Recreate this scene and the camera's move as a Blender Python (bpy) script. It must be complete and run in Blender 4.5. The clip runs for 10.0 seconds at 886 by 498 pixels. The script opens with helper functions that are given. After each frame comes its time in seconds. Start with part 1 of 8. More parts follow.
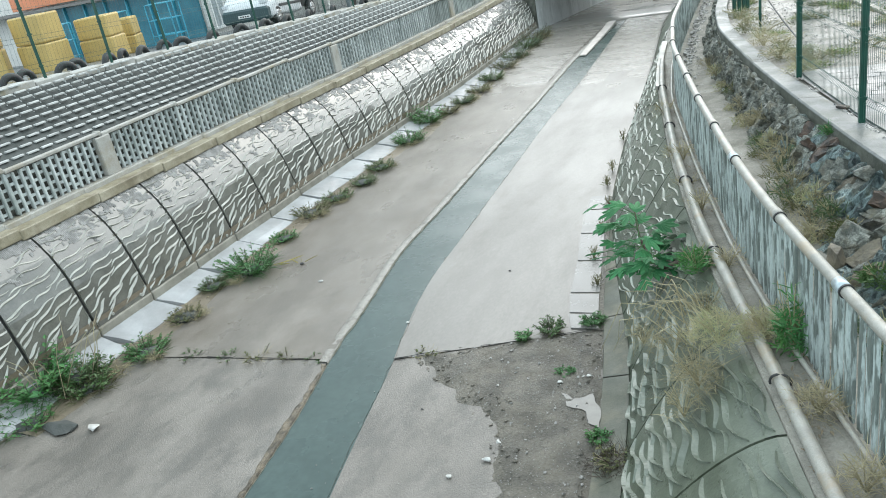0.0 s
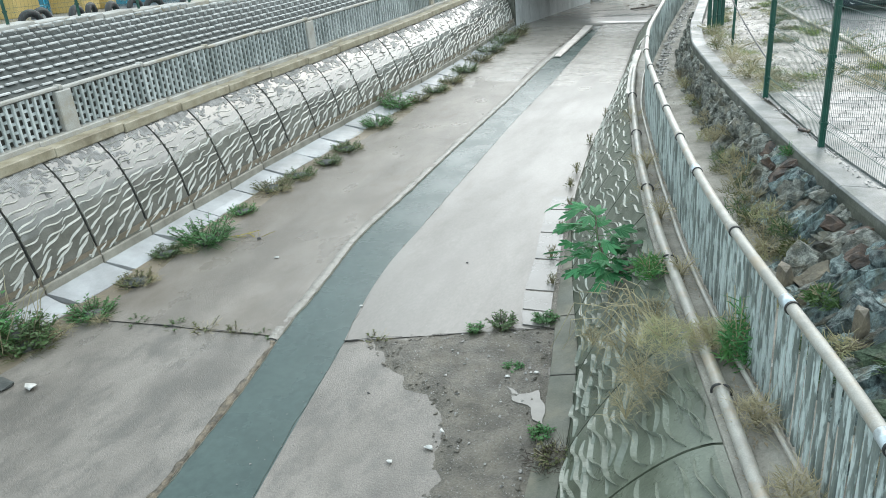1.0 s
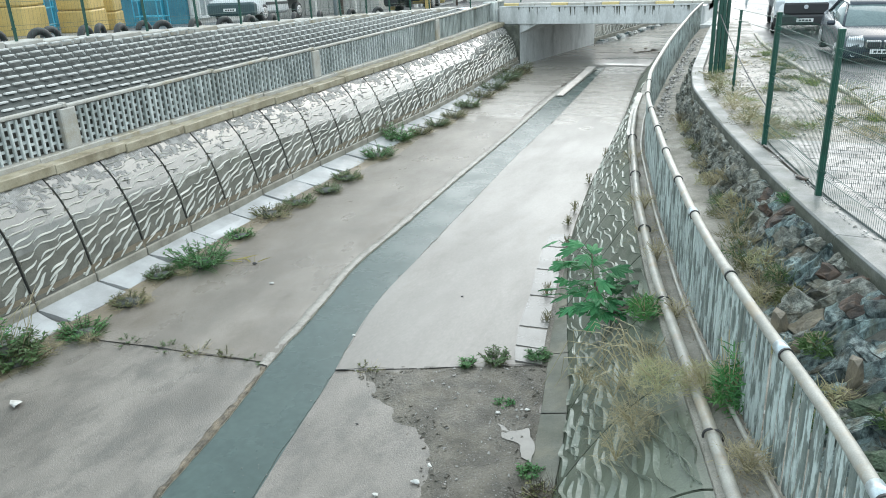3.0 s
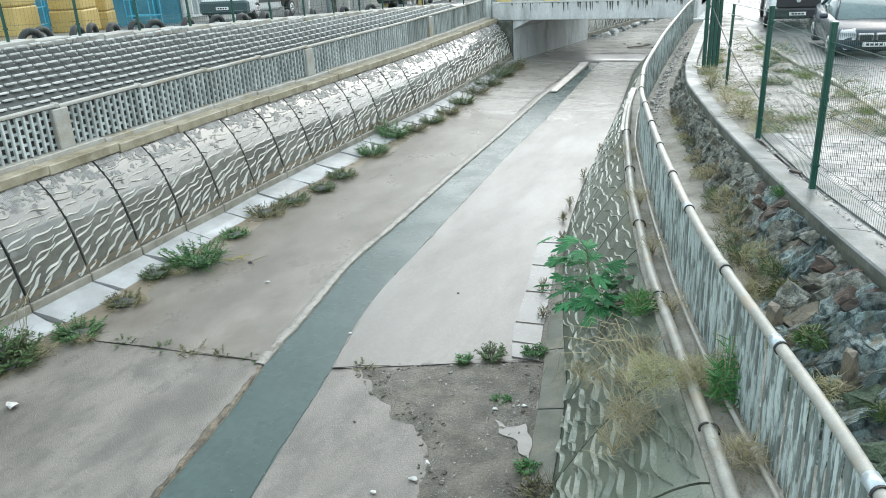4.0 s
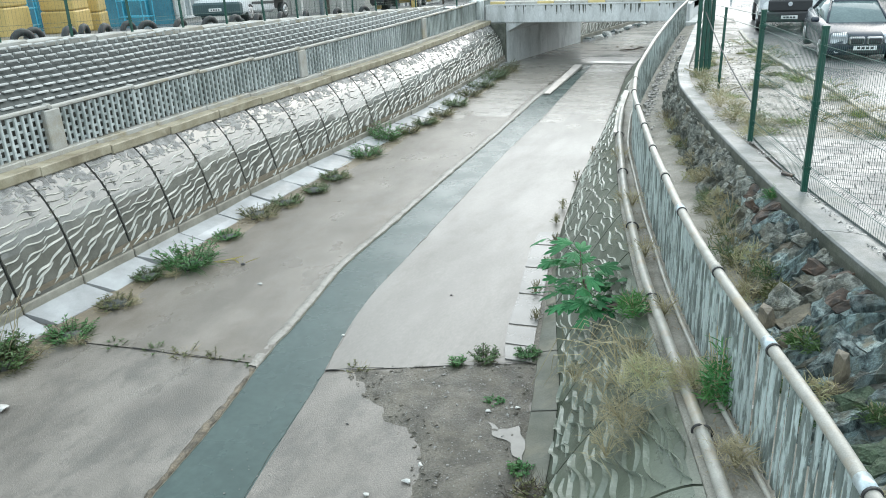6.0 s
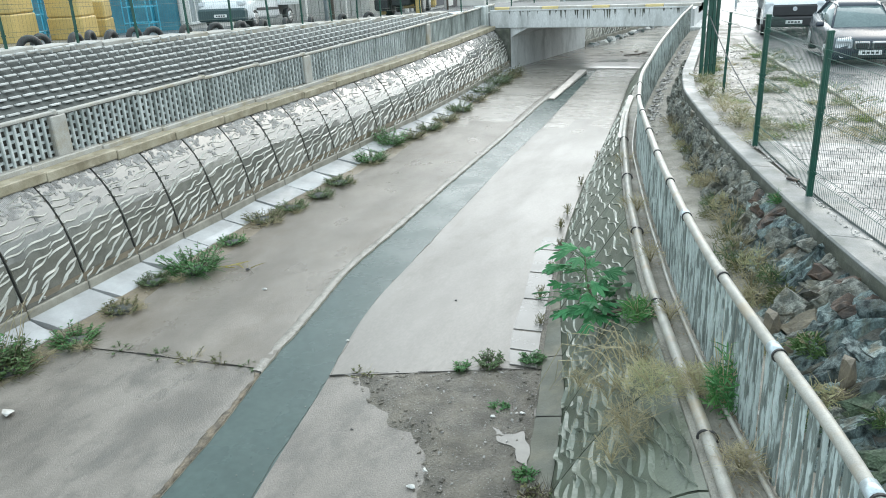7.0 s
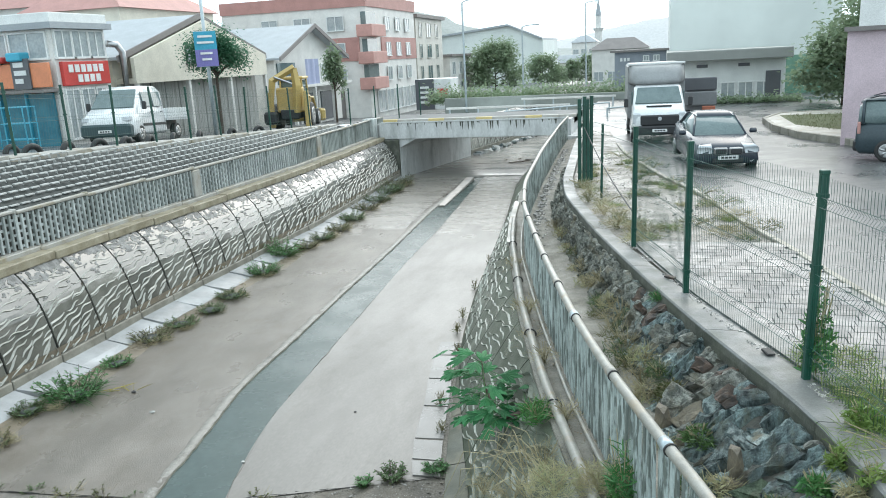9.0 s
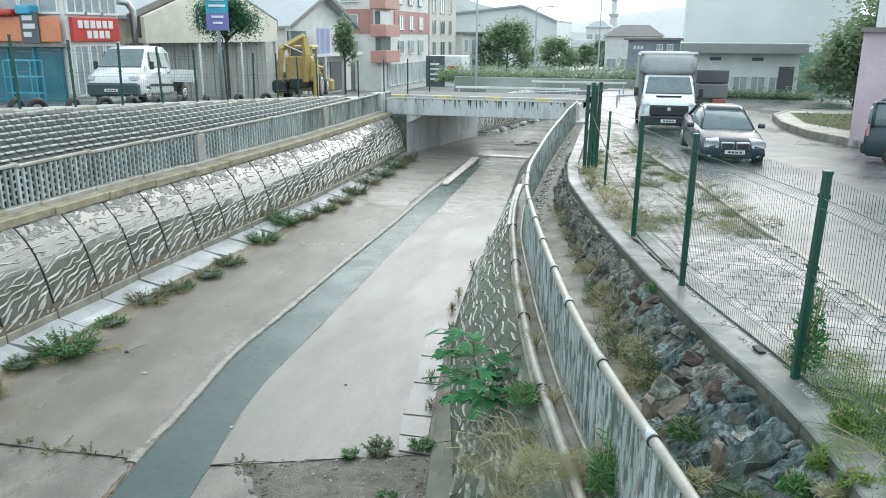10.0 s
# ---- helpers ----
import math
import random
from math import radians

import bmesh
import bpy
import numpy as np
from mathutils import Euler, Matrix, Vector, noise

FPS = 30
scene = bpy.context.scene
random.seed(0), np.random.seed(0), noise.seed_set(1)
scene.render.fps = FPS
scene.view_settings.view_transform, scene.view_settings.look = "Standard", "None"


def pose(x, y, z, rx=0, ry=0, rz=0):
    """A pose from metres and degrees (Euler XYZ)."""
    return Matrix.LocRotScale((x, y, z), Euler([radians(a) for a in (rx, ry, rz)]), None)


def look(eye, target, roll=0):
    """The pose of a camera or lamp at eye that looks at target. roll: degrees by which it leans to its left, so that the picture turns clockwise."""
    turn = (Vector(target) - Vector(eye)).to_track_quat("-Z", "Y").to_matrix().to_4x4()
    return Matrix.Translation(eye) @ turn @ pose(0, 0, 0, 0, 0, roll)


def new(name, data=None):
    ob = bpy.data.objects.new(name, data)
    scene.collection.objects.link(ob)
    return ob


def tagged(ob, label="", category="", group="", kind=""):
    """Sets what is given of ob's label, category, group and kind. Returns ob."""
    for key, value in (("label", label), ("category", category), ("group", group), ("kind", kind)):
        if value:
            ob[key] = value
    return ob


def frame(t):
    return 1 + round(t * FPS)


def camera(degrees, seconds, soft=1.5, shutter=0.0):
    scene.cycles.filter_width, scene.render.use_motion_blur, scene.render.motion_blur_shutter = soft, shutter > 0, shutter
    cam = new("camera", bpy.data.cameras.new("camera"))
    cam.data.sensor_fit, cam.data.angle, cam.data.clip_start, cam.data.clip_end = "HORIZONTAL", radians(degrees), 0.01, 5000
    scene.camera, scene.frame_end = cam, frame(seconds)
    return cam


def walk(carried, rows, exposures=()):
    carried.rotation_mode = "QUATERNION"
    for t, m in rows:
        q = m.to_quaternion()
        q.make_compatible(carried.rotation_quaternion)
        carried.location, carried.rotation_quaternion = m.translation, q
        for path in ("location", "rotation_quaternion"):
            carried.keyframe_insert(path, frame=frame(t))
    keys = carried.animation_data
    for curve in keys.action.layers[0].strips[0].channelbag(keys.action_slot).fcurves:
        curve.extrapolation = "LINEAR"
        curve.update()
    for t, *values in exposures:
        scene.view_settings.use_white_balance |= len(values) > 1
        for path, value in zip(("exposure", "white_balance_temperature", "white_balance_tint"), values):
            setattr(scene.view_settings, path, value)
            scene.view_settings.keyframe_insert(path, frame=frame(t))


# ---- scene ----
cam = camera(59.31, 10.0, soft=0.95)
ROWS = [
    (0.0, -0.062, 0.030, 6.057, 66.993, 10.577, 24.119),
    (0.5, -0.079, 0.015, 6.035, 66.269, 8.512, 23.765),
    (1.0, -0.073, 0.016, 6.031, 66.129, 4.876, 23.249),
    (1.5, -0.077, 0.018, 6.026, 66.808, 4.440, 23.018),
    (2.0, -0.077, 0.023, 6.025, 68.208, 3.542, 23.742),
    (2.5, -0.076, 0.025, 6.020, 68.670, 2.489, 24.021),
    (4.0, -0.071, 0.026, 6.024, 68.335, 3.025, 23.392),
    (4.5, -0.077, 0.019, 6.024, 68.255, 2.959, 23.087),
    (5.0, -0.078, 0.020, 6.027, 68.235, 2.921, 22.848),
    (5.5, -0.074, 0.022, 6.024, 68.263, 2.770, 22.794),
    (7.0, -0.074, 0.026, 6.024, 68.856, 2.936, 23.235),
    (7.5, -0.075, 0.017, 6.026, 68.563, 2.783, 23.003),
    (7.8, -0.076, 0.044, 6.027, 67.458, 2.353, 21.975),
    (8.0, -0.077, 0.062, 6.027, 67.399, 1.313, 18.978),
    (8.2, -0.070, 0.047, 6.050, 68.812, 0.762, 16.111),
    (8.5, -0.061, 0.024, 6.083, 71.747, 2.909, 15.672),
    (8.7, -0.051, 0.003, 6.089, 74.432, 4.452, 15.491),
    (9.0, -0.037, -0.029, 6.098, 76.176, 2.950, 15.249),
    (9.5, 0.002, -0.043, 6.108, 75.737, -0.109, 15.709),
    (10.0, 0.000, -0.000, 6.100, 74.600, -0.241, 16.168),
]
walk(cam, [(r[0], pose(*r[1:])) for r in ROWS], exposures=[(0.0, 0.24), (8.5, 0.26), (8.9, 0.1), (10.0, 0.08)])

# ---------------------------------------------------------------- sky and light (rainy, low bright sky down the canal)
SUN_EL, SUN_AZ = radians(33), radians(8)
world = bpy.data.worlds.new("rain_sky")
scene.world = world
world.use_nodes = True
wn, wl = world.node_tree.nodes, world.node_tree.links
bgd = wn["Background"]
sky = wn.new("ShaderNodeTexSky")
sky.sky_type, sky.sun_disc, sky.sun_elevation, sky.sun_rotation = "NISHITA", False, SUN_EL, SUN_AZ
sky.air_density, sky.dust_density, sky.ozone_density = 1.0, 6.0, 1.0
mixw = wn.new("ShaderNodeMixRGB")
mixw.inputs["Fac"].default_value = 0.86
mixw.inputs["Color2"].default_value = (9.6, 11.6, 12.6, 1)
wl.new(sky.outputs[0], mixw.inputs["Color1"])
wl.new(mixw.outputs[0], bgd.inputs["Color"])
bgd.inputs["Strength"].default_value = 0.15
sun = new("sun", bpy.data.lights.new("sun", "SUN"))
sun.data.energy, sun.data.angle, sun.data.color = 1.9, radians(70), (1.0, 0.985, 0.96)
sun.matrix_world = look((math.sin(SUN_AZ) * math.cos(SUN_EL) * 50, math.cos(SUN_AZ) * math.cos(SUN_EL) * 50, math.sin(SUN_EL) * 50), (0, 0, 0))


# ---------------------------------------------------------------- materials
def mat(name, col, col2=None, scale=3.0, fine=40.0, rough=0.6, rough2=None, bump=0.3, dist=0.01, metal=0.0, rnd=0.0, spec=0.5, stretch=(1, 1, 1), contrast=(0.35, 0.65), stain=None, stain_scale=0.6, coat=0.0, grain=0.35, trans=0.0):
    m = bpy.data.materials.new(name)
    m.use_nodes = True
    n, l = m.node_tree.nodes, m.node_tree.links
    b = n["Principled BSDF"]
    col2 = col2 or tuple(c * 0.7 for c in col)
    geo = n.new("ShaderNodeNewGeometry")
    mp = n.new("ShaderNodeMapping")
    mp.inputs["Scale"].default_value = stretch
    l.new(geo.outputs["Position"], mp.inputs["Vector"])

    def noise_at(s, detail=6.0, r=0.6):
        t = n.new("ShaderNodeTexNoise")
        t.inputs["Scale"].default_value, t.inputs["Detail"].default_value, t.inputs["Roughness"].default_value = s, detail, r
        l.new(mp.outputs[0], t.inputs["Vector"])
        return t.outputs["Fac"]

    def ramp(src, a, c):
        r = n.new("ShaderNodeMapRange")
        r.inputs["From Min"].default_value, r.inputs["From Max"].default_value = a, c
        l.new(src, r.inputs["Value"])
        return r.outputs[0]

    def blend(f, a, c, kind="MIX"):
        x = n.new("ShaderNodeMixRGB")
        x.blend_type = kind
        if isinstance(f, float):
            x.inputs["Fac"].default_value = f
        else:
            l.new(f, x.inputs["Fac"])
        for k, v in (("Color1", a), ("Color2", c)):
            if isinstance(v, tuple):
                x.inputs[k].default_value = (*v, 1)
            else:
                l.new(v, x.inputs[k])
        return x.outputs[0]

    big, small = noise_at(scale), noise_at(fine, 4.0)
    c = blend(ramp(big, *contrast), col, col2)
    c = blend(grain, c, blend(ramp(small, 0.3, 0.7), (0.45, 0.45, 0.45), (1.2, 1.2, 1.2)), "MULTIPLY")
    if stain:
        c = blend(ramp(noise_at(stain_scale, 8.0, 0.7), 0.5, 0.68), c, stain)
    if rnd:
        oi = n.new("ShaderNodeObjectInfo")
        hs = n.new("ShaderNodeHueSaturation")
        l.new(ramp(oi.outputs["Random"], 0, 1), hs.inputs["Value"])
        hs.inputs["Value"].default_value = 1
        mr = n.new("ShaderNodeMapRange")
        mr.inputs["To Min"].default_value, mr.inputs["To Max"].default_value = 1 - rnd, 1 + rnd
        l.new(oi.outputs["Random"], mr.inputs["Value"])
        l.new(mr.outputs[0], hs.inputs["Value"])
        l.new(c, hs.inputs["Color"])
        c = hs.outputs[0]
    l.new(c, b.inputs["Base Color"])
    b.inputs["Metallic"].default_value = metal
    b.inputs["Specular IOR Level"].default_value = spec
    b.inputs["Coat Weight"].default_value = coat
    if rough2 is None:
        b.inputs["Roughness"].default_value = rough
    else:
        mr = n.new("ShaderNodeMapRange")
        mr.inputs["From Min"].default_value, mr.inputs["From Max"].default_value = 0.38, 0.62
        mr.inputs["To Min"].default_value, mr.inputs["To Max"].default_value = rough, rough2
        l.new(noise_at(scale * 0.7 + 0.13, 7.0, 0.65), mr.inputs["Value"])
        l.new(mr.outputs[0], b.inputs["Roughness"])
    if bump:
        bp = n.new("ShaderNodeBump")
        bp.inputs["Strength"].default_value, bp.inputs["Distance"].default_value = bump, dist
        l.new(small, bp.inputs["Height"])
        l.new(bp.outputs[0], b.inputs["Normal"])
    if trans:
        tr, mx = n.new("ShaderNodeBsdfTranslucent"), n.new("ShaderNodeMixShader")
        l.new(c, tr.inputs["Color"])
        mx.inputs["Fac"].default_value = trans
        l.new(b.outputs[0], mx.inputs[1])
        l.new(tr.outputs[0], mx.inputs[2])
        l.new(mx.outputs[0], n["Material Output"].inputs["Surface"])
    return m


BED = mat("wet_bed_concrete", (0.232, 0.205, 0.176), (0.15, 0.132, 0.111), 0.9, 85, 0.26, 0.46, 0.8, 0.012, grain=0.65, stretch=(1, 0.6, 1), stain=(0.135, 0.115, 0.092), stain_scale=0.8, contrast=(0.38, 0.62))
BED_PALE = mat("pale_wet_bed_concrete", (0.205, 0.187, 0.166), (0.165, 0.149, 0.131), 0.8, 30, 0.28, 0.42, 0.3, 0.006, grain=0.28, stretch=(1, 0.35, 1), stain=(0.145, 0.13, 0.112), stain_scale=2.6, contrast=(0.36, 0.64))
SHALLOW = mat("shallow_run_off", (0.27, 0.245, 0.215), (0.2, 0.18, 0.155), 1.0, 5.0, 0.2, 0.34, 0.5, 0.04, grain=0.1, stretch=(0.5, 1.8, 1))
STILL = mat("still_shallow_water", (0.3, 0.28, 0.25), (0.24, 0.225, 0.2), 1.0, 3.0, 0.14, 0.26, 0.1, 0.02, grain=0.1, stretch=(0.5, 1.6, 1))
BED_NEAR = mat("silted_concrete", (0.225, 0.202, 0.176), (0.125, 0.112, 0.096), 1.1, 60, 0.26, 0.5, 0.8, 0.012, grain=0.65, contrast=(0.36, 0.66), stretch=(1, 0.55, 1), stain=(0.105, 0.097, 0.085), stain_scale=2.2)
WATER = mat("gutter_water", (0.06, 0.088, 0.08), (0.048, 0.073, 0.067), 1.2, 9, 0.22, 0.32, 0.08, 0.01, spec=0.25)
PUDDLE = mat("puddle_water", (0.2, 0.19, 0.17), (0.17, 0.16, 0.14), 2, 6, 0.04, 0.1, 0.02, 0.004)
PANEL = mat("wet_relief_concrete", (0.18, 0.173, 0.15), (0.125, 0.12, 0.102), 1.7, 45, 0.08, 0.24, 0.2, 0.005, rnd=0.12, stain=(0.09, 0.087, 0.077), stain_scale=1.3, coat=1.0)
SCAB = mat("spalled_concrete", (0.36, 0.35, 0.335), (0.2, 0.195, 0.185), 6, 60, 0.55, 0.8, 1.0, 0.015, contrast=(0.4, 0.6))
# dark algae colour, which also paints the shade on the coping's front
MOSS_SHADE = mat("algae_and_shade_concrete", (0.1, 0.105, 0.08), (0.055, 0.06, 0.048), 3, 45, 0.5, 0.75, 0.5, 0.01, stain=(0.16, 0.16, 0.14), stain_scale=2.0)
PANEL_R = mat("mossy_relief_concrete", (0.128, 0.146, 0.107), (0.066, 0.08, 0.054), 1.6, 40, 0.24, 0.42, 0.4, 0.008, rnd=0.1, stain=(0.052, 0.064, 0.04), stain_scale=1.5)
KERB = mat("kerb_concrete", (0.33, 0.31, 0.26), (0.2, 0.185, 0.15), 2.5, 50, 0.4, 0.6, 0.4, 0.008)
APRON = mat("apron_concrete", (0.43, 0.44, 0.445), (0.33, 0.335, 0.335), 1.6, 45, 0.1, 0.24, 0.12, 0.005, rnd=0.12, grain=0.15)
# crest colours: dry concrete, with the light on ridge tops painted in
CREST_R = mat("mossy_lit_crest_concrete", (0.235, 0.26, 0.215), (0.14, 0.16, 0.122), 3, 45, 0.25, 0.45, 0.2, 0.005)
CREST = mat("lit_crest_concrete", (0.47, 0.46, 0.41), (0.33, 0.325, 0.285), 3, 45, 0.18, 0.36, 0.2, 0.005)
COPING_R = mat("wet_coping_concrete", (0.2, 0.205, 0.2), (0.115, 0.12, 0.112), 2.2, 50, 0.34, 0.6, 0.4, 0.008, stain=(0.1, 0.108, 0.09), stain_scale=1.9)
# near-black colour that paints the shade inside open joints
SHADE = mat("black_joint_shade", (0.03, 0.03, 0.028), (0.02, 0.02, 0.019), 5, 40, 0.95, None, 0.3)
COPING = mat("coping_concrete", (0.42, 0.41, 0.38), (0.32, 0.3, 0.26), 2.2, 50, 0.35, 0.6, 0.35, 0.008, stain=(0.27, 0.23, 0.15), stain_scale=1.2)
BALU = mat("balustrade_concrete", (0.58, 0.61, 0.59), (0.33, 0.355, 0.345), 4.5, 45, 0.45, 0.7, 0.5, 0.01, stretch=(1, 1, 0.35), rnd=0.08, stain=(0.2, 0.225, 0.21), stain_scale=2.2)
BLOCK = mat("planter_block_concrete", (0.56, 0.56, 0.54), (0.42, 0.42, 0.4), 4, 60, 0.35, 0.6, 0.4, 0.008, rnd=0.12)
SOIL = mat("dark_soil", (0.08, 0.086, 0.08), (0.045, 0.05, 0.046), 5, 40, 0.8, None, 0.8, 0.02)
MUD = mat("gravel_mud", (0.165, 0.146, 0.116), (0.088, 0.079, 0.062), 2.5, 34, 0.35, 0.7, 1.0, 0.03, contrast=(0.38, 0.62), grain=0.6)
SILT = mat("brown_silt", (0.22, 0.18, 0.13), (0.15, 0.125, 0.09), 1.5, 30, 0.2, 0.5, 0.4, 0.01)
FOOT = mat("silted_foot_concrete", (0.12, 0.118, 0.088), (0.066, 0.074, 0.052), 1.8, 40, 0.45, 0.7, 0.4, 0.008, stain=(0.17, 0.15, 0.105), stain_scale=1.1)
APRON_R = mat("wet_apron_concrete", (0.2, 0.192, 0.18), (0.16, 0.152, 0.14), 1.6, 45, 0.2, 0.34, 0.15, 0.005, rnd=0.1, grain=0.25)
BALU_W = mat("weathered_balustrade", (0.42, 0.45, 0.43), (0.2, 0.22, 0.205), 3.5, 45, 0.5, 0.75, 0.5, 0.01, stretch=(1, 1, 0.25), rnd=0.08, stain=(0.14, 0.155, 0.14), stain_scale=1.5)
PEBBLE = mat("pebbles", (0.5, 0.48, 0.45), (0.2, 0.19, 0.175), 9, 60, 0.5, None, 0.3, 0.004, rnd=0.3)
PALE = mat("pale_litter", (0.58, 0.57, 0.54), (0.38, 0.37, 0.34), 9, 60, 0.5, None, 0.2, 0.004)
STEEL = mat("painted_pipe", (0.36, 0.345, 0.305), (0.26, 0.25, 0.22), 5, 90, 0.32, 0.5, 0.15, 0.003, stain=(0.3, 0.24, 0.17), stain_scale=3)
GALV = mat("galvanised_sleeve", (0.5, 0.56, 0.58), (0.4, 0.46, 0.48), 6, 80, 0.3, None, 0.1, 0.003, metal=0.4)
BARS = mat("peeling_bar_paint", (0.42, 0.48, 0.46), (0.14, 0.165, 0.15), 9.0, 70, 0.45, 0.65, 0.5, 0.008, stretch=(1.6, 1.6, 0.3), contrast=(0.46, 0.54), rnd=0.15)
BLACK = mat("black_rubber", (0.02, 0.02, 0.021), (0.035, 0.034, 0.032), 6, 60, 0.6, None, 0.3, 0.004)
STONE = mat("blue_grey_rubble", (0.215, 0.285, 0.28), (0.035, 0.05, 0.052), 9.0, 60, 0.2, 0.5, 1.0, 0.03, rnd=0.45, grain=0.9, stretch=(1.6, 1.6, 0.6), contrast=(0.4, 0.62), stain=(0.12, 0.125, 0.085), stain_scale=4.0)
STONE_P = mat("pale_veined_rubble", (0.42, 0.5, 0.48), (0.08, 0.115, 0.115), 11.0, 60, 0.28, 0.55, 1.0, 0.03, rnd=0.35, grain=0.9, stretch=(1.6, 1.6, 0.5), contrast=(0.43, 0.6), stain=(0.22, 0.19, 0.13), stain_scale=4.0)
STONE_G = mat("mossy_rubble", (0.12, 0.17, 0.1), (0.05, 0.075, 0.048), 7.0, 45, 0.5, 0.8, 1.0, 0.03, rnd=0.3, grain=0.9, stain=(0.15, 0.14, 0.09), stain_scale=3.0)
STONE_M = mat("weathered_grey_rubble", (0.31, 0.315, 0.275), (0.085, 0.092, 0.078), 11, 60, 0.35, 0.65, 1.0, 0.03, rnd=0.35, grain=0.9, contrast=(0.42, 0.58), stain=(0.19, 0.165, 0.115), stain_scale=3.5)
ROADWAY = mat("worn_roadway", (0.2, 0.2, 0.195), (0.15, 0.15, 0.145), 1.0, 40, 0.7, 0.9, 0.4, 0.006)
STONE_T = mat("tan_rubble", (0.27, 0.225, 0.16), (0.13, 0.115, 0.09), 5.5, 40, 0.5, 0.75, 0.8, 0.02, rnd=0.2)
STONE_R = mat("rust_rubble", (0.13, 0.083, 0.058), (0.04, 0.037, 0.034), 9, 50, 0.5, 0.75, 0.9, 0.02, rnd=0.4)
# mortar of the rubble wall, and the shade painted behind the balustrade fins
MORTAR_SHADE = mat("dark_mortar_and_shade", (0.15, 0.145, 0.122), (0.065, 0.065, 0.056), 5, 40, 0.7, None, 1.0, 0.03)
GREEN = mat("green_fence_paint", (0.009, 0.07, 0.047), (0.007, 0.05, 0.034), 5, 70, 0.32, 0.45, 0.1, 0.002, spec=0.5)
ASPH = mat("wet_asphalt", (0.11, 0.115, 0.115), (0.075, 0.078, 0.078), 0.35, 45, 0.2, 0.45, 0.4, 0.006)
VERGE = mat("verge_gravel", (0.34, 0.31, 0.275), (0.17, 0.155, 0.13), 1.6, 38, 0.22, 0.7, 1.0, 0.02, grain=0.7, stain=(0.12, 0.115, 0.085), stain_scale=1.2)
PAVER = mat("wet_pavers", (0.25, 0.24, 0.235), (0.13, 0.126, 0.122), 2.6, 50, 0.3, 0.6, 0.35, 0.005, rnd=0.16, stain=(0.1, 0.1, 0.093), stain_scale=2.4)
LEAF = mat("weed_green", (0.06, 0.13, 0.035), (0.1, 0.16, 0.06), 3, 40, 0.5, None, 0.0, rnd=0.2, trans=0.30)
LEAF_B = mat("bright_weed_green", (0.055, 0.2, 0.06), (0.09, 0.22, 0.06), 3, 40, 0.45, None, 0.0, rnd=0.15, trans=0.30)
LEAF_O = mat("olive_weed", (0.1, 0.135, 0.045), (0.16, 0.15, 0.065), 3, 40, 0.6, None, 0.0, rnd=0.2, trans=0.30)
DRY = mat("dry_grass", (0.47, 0.41, 0.26), (0.34, 0.3, 0.185), 4, 50, 0.7, None, 0.0, rnd=0.15, trans=0.25)
DRYG = mat("dry_shrub", (0.38, 0.41, 0.22), (0.47, 0.4, 0.25), 5, 50, 0.7, None, 0.0, trans=0.35)
FIG = mat("fig_leaf", (0.035, 0.165, 0.065), (0.06, 0.21, 0.08), 5, 50, 0.55, None, 0.15, 0.004, rnd=0.35, spec=0.25, trans=0.30)
TWIG = mat("twig_bark", (0.1, 0.075, 0.055), (0.06, 0.045, 0.035), 8, 60, 0.8, None, 0.4, 0.005)
# leaf green paler than foliage, with distance haze mixed into the colour
TREE_L = mat("hazed_tree_leaves", (0.25, 0.34, 0.21), (0.33, 0.4, 0.26), 0.8, 20, 0.6, None, 0.0, trans=0.45)
TREE_D = mat("conifer_leaves", (0.065, 0.19, 0.11), (0.09, 0.23, 0.13), 1.2, 20, 0.6, None, 0.0, trans=0.45)
# hill colours greyed and lightened to stand in for rain haze
FOREST = mat("hazed_far_woodland", (0.25, 0.275, 0.26), (0.31, 0.33, 0.315), 0.05, 0.5, 0.9, None, 0.0)
FARHILL = mat("hazed_far_hill", (0.4, 0.42, 0.43), (0.44, 0.45, 0.45), 0.01, 0.3, 0.9, None, 0.0)
# far panes lightened in base colour to imitate haze
FARGLASS = mat("hazed_far_glass", (0.3, 0.34, 0.35), (0.42, 0.45, 0.45), 1.2, 10, 0.08, None, 0.0)
# teal base raised so the panes carry some reflected sky in their colour
GLASS = mat("window_glass", (0.12, 0.165, 0.165), (0.16, 0.21, 0.21), 2, 20, 0.06, None, 0.0)
BLUEGLASS = mat("blue_shopfront", (0.03, 0.16, 0.22), (0.05, 0.22, 0.28), 1.5, 20, 0.12, 0.25, 0.0)


def paint(name, col, rough=0.6, **k):
    return mat(name, col, tuple(c * 0.85 for c in col), k.pop("scale", 1.2), k.pop("fine", 25), rough, None, k.pop("bump", 0.15), 0.004, **k)


WHITE = paint("white_paint", (0.78, 0.79, 0.77))
# CREAM, PLASTER, PINK, MINT, ROOF_D, DARKSIGN and TARP are lightened to imitate rain haze
CREAM = paint("cream_render", (0.74, 0.69, 0.58))
PLASTER = paint("pale_plaster", (0.76, 0.74, 0.7))
PINKRED = paint("brick_red_render", (0.48, 0.25, 0.22))
SALMON = paint("salmon_balcony", (0.56, 0.3, 0.26))
PINK = paint("pink_render", (0.62, 0.49, 0.53))
MINT = paint("mint_render", (0.74, 0.78, 0.745), scale=0.25)
MINT_D = paint("green_panel", (0.17, 0.33, 0.24))
BEIGE = paint("unpainted_beige", (0.66, 0.63, 0.57))
ROOF_G = paint("grey_sheet_roof", (0.36, 0.39, 0.41), 0.5)
ROOF_D = paint("dark_roof_edge", (0.22, 0.2, 0.19))
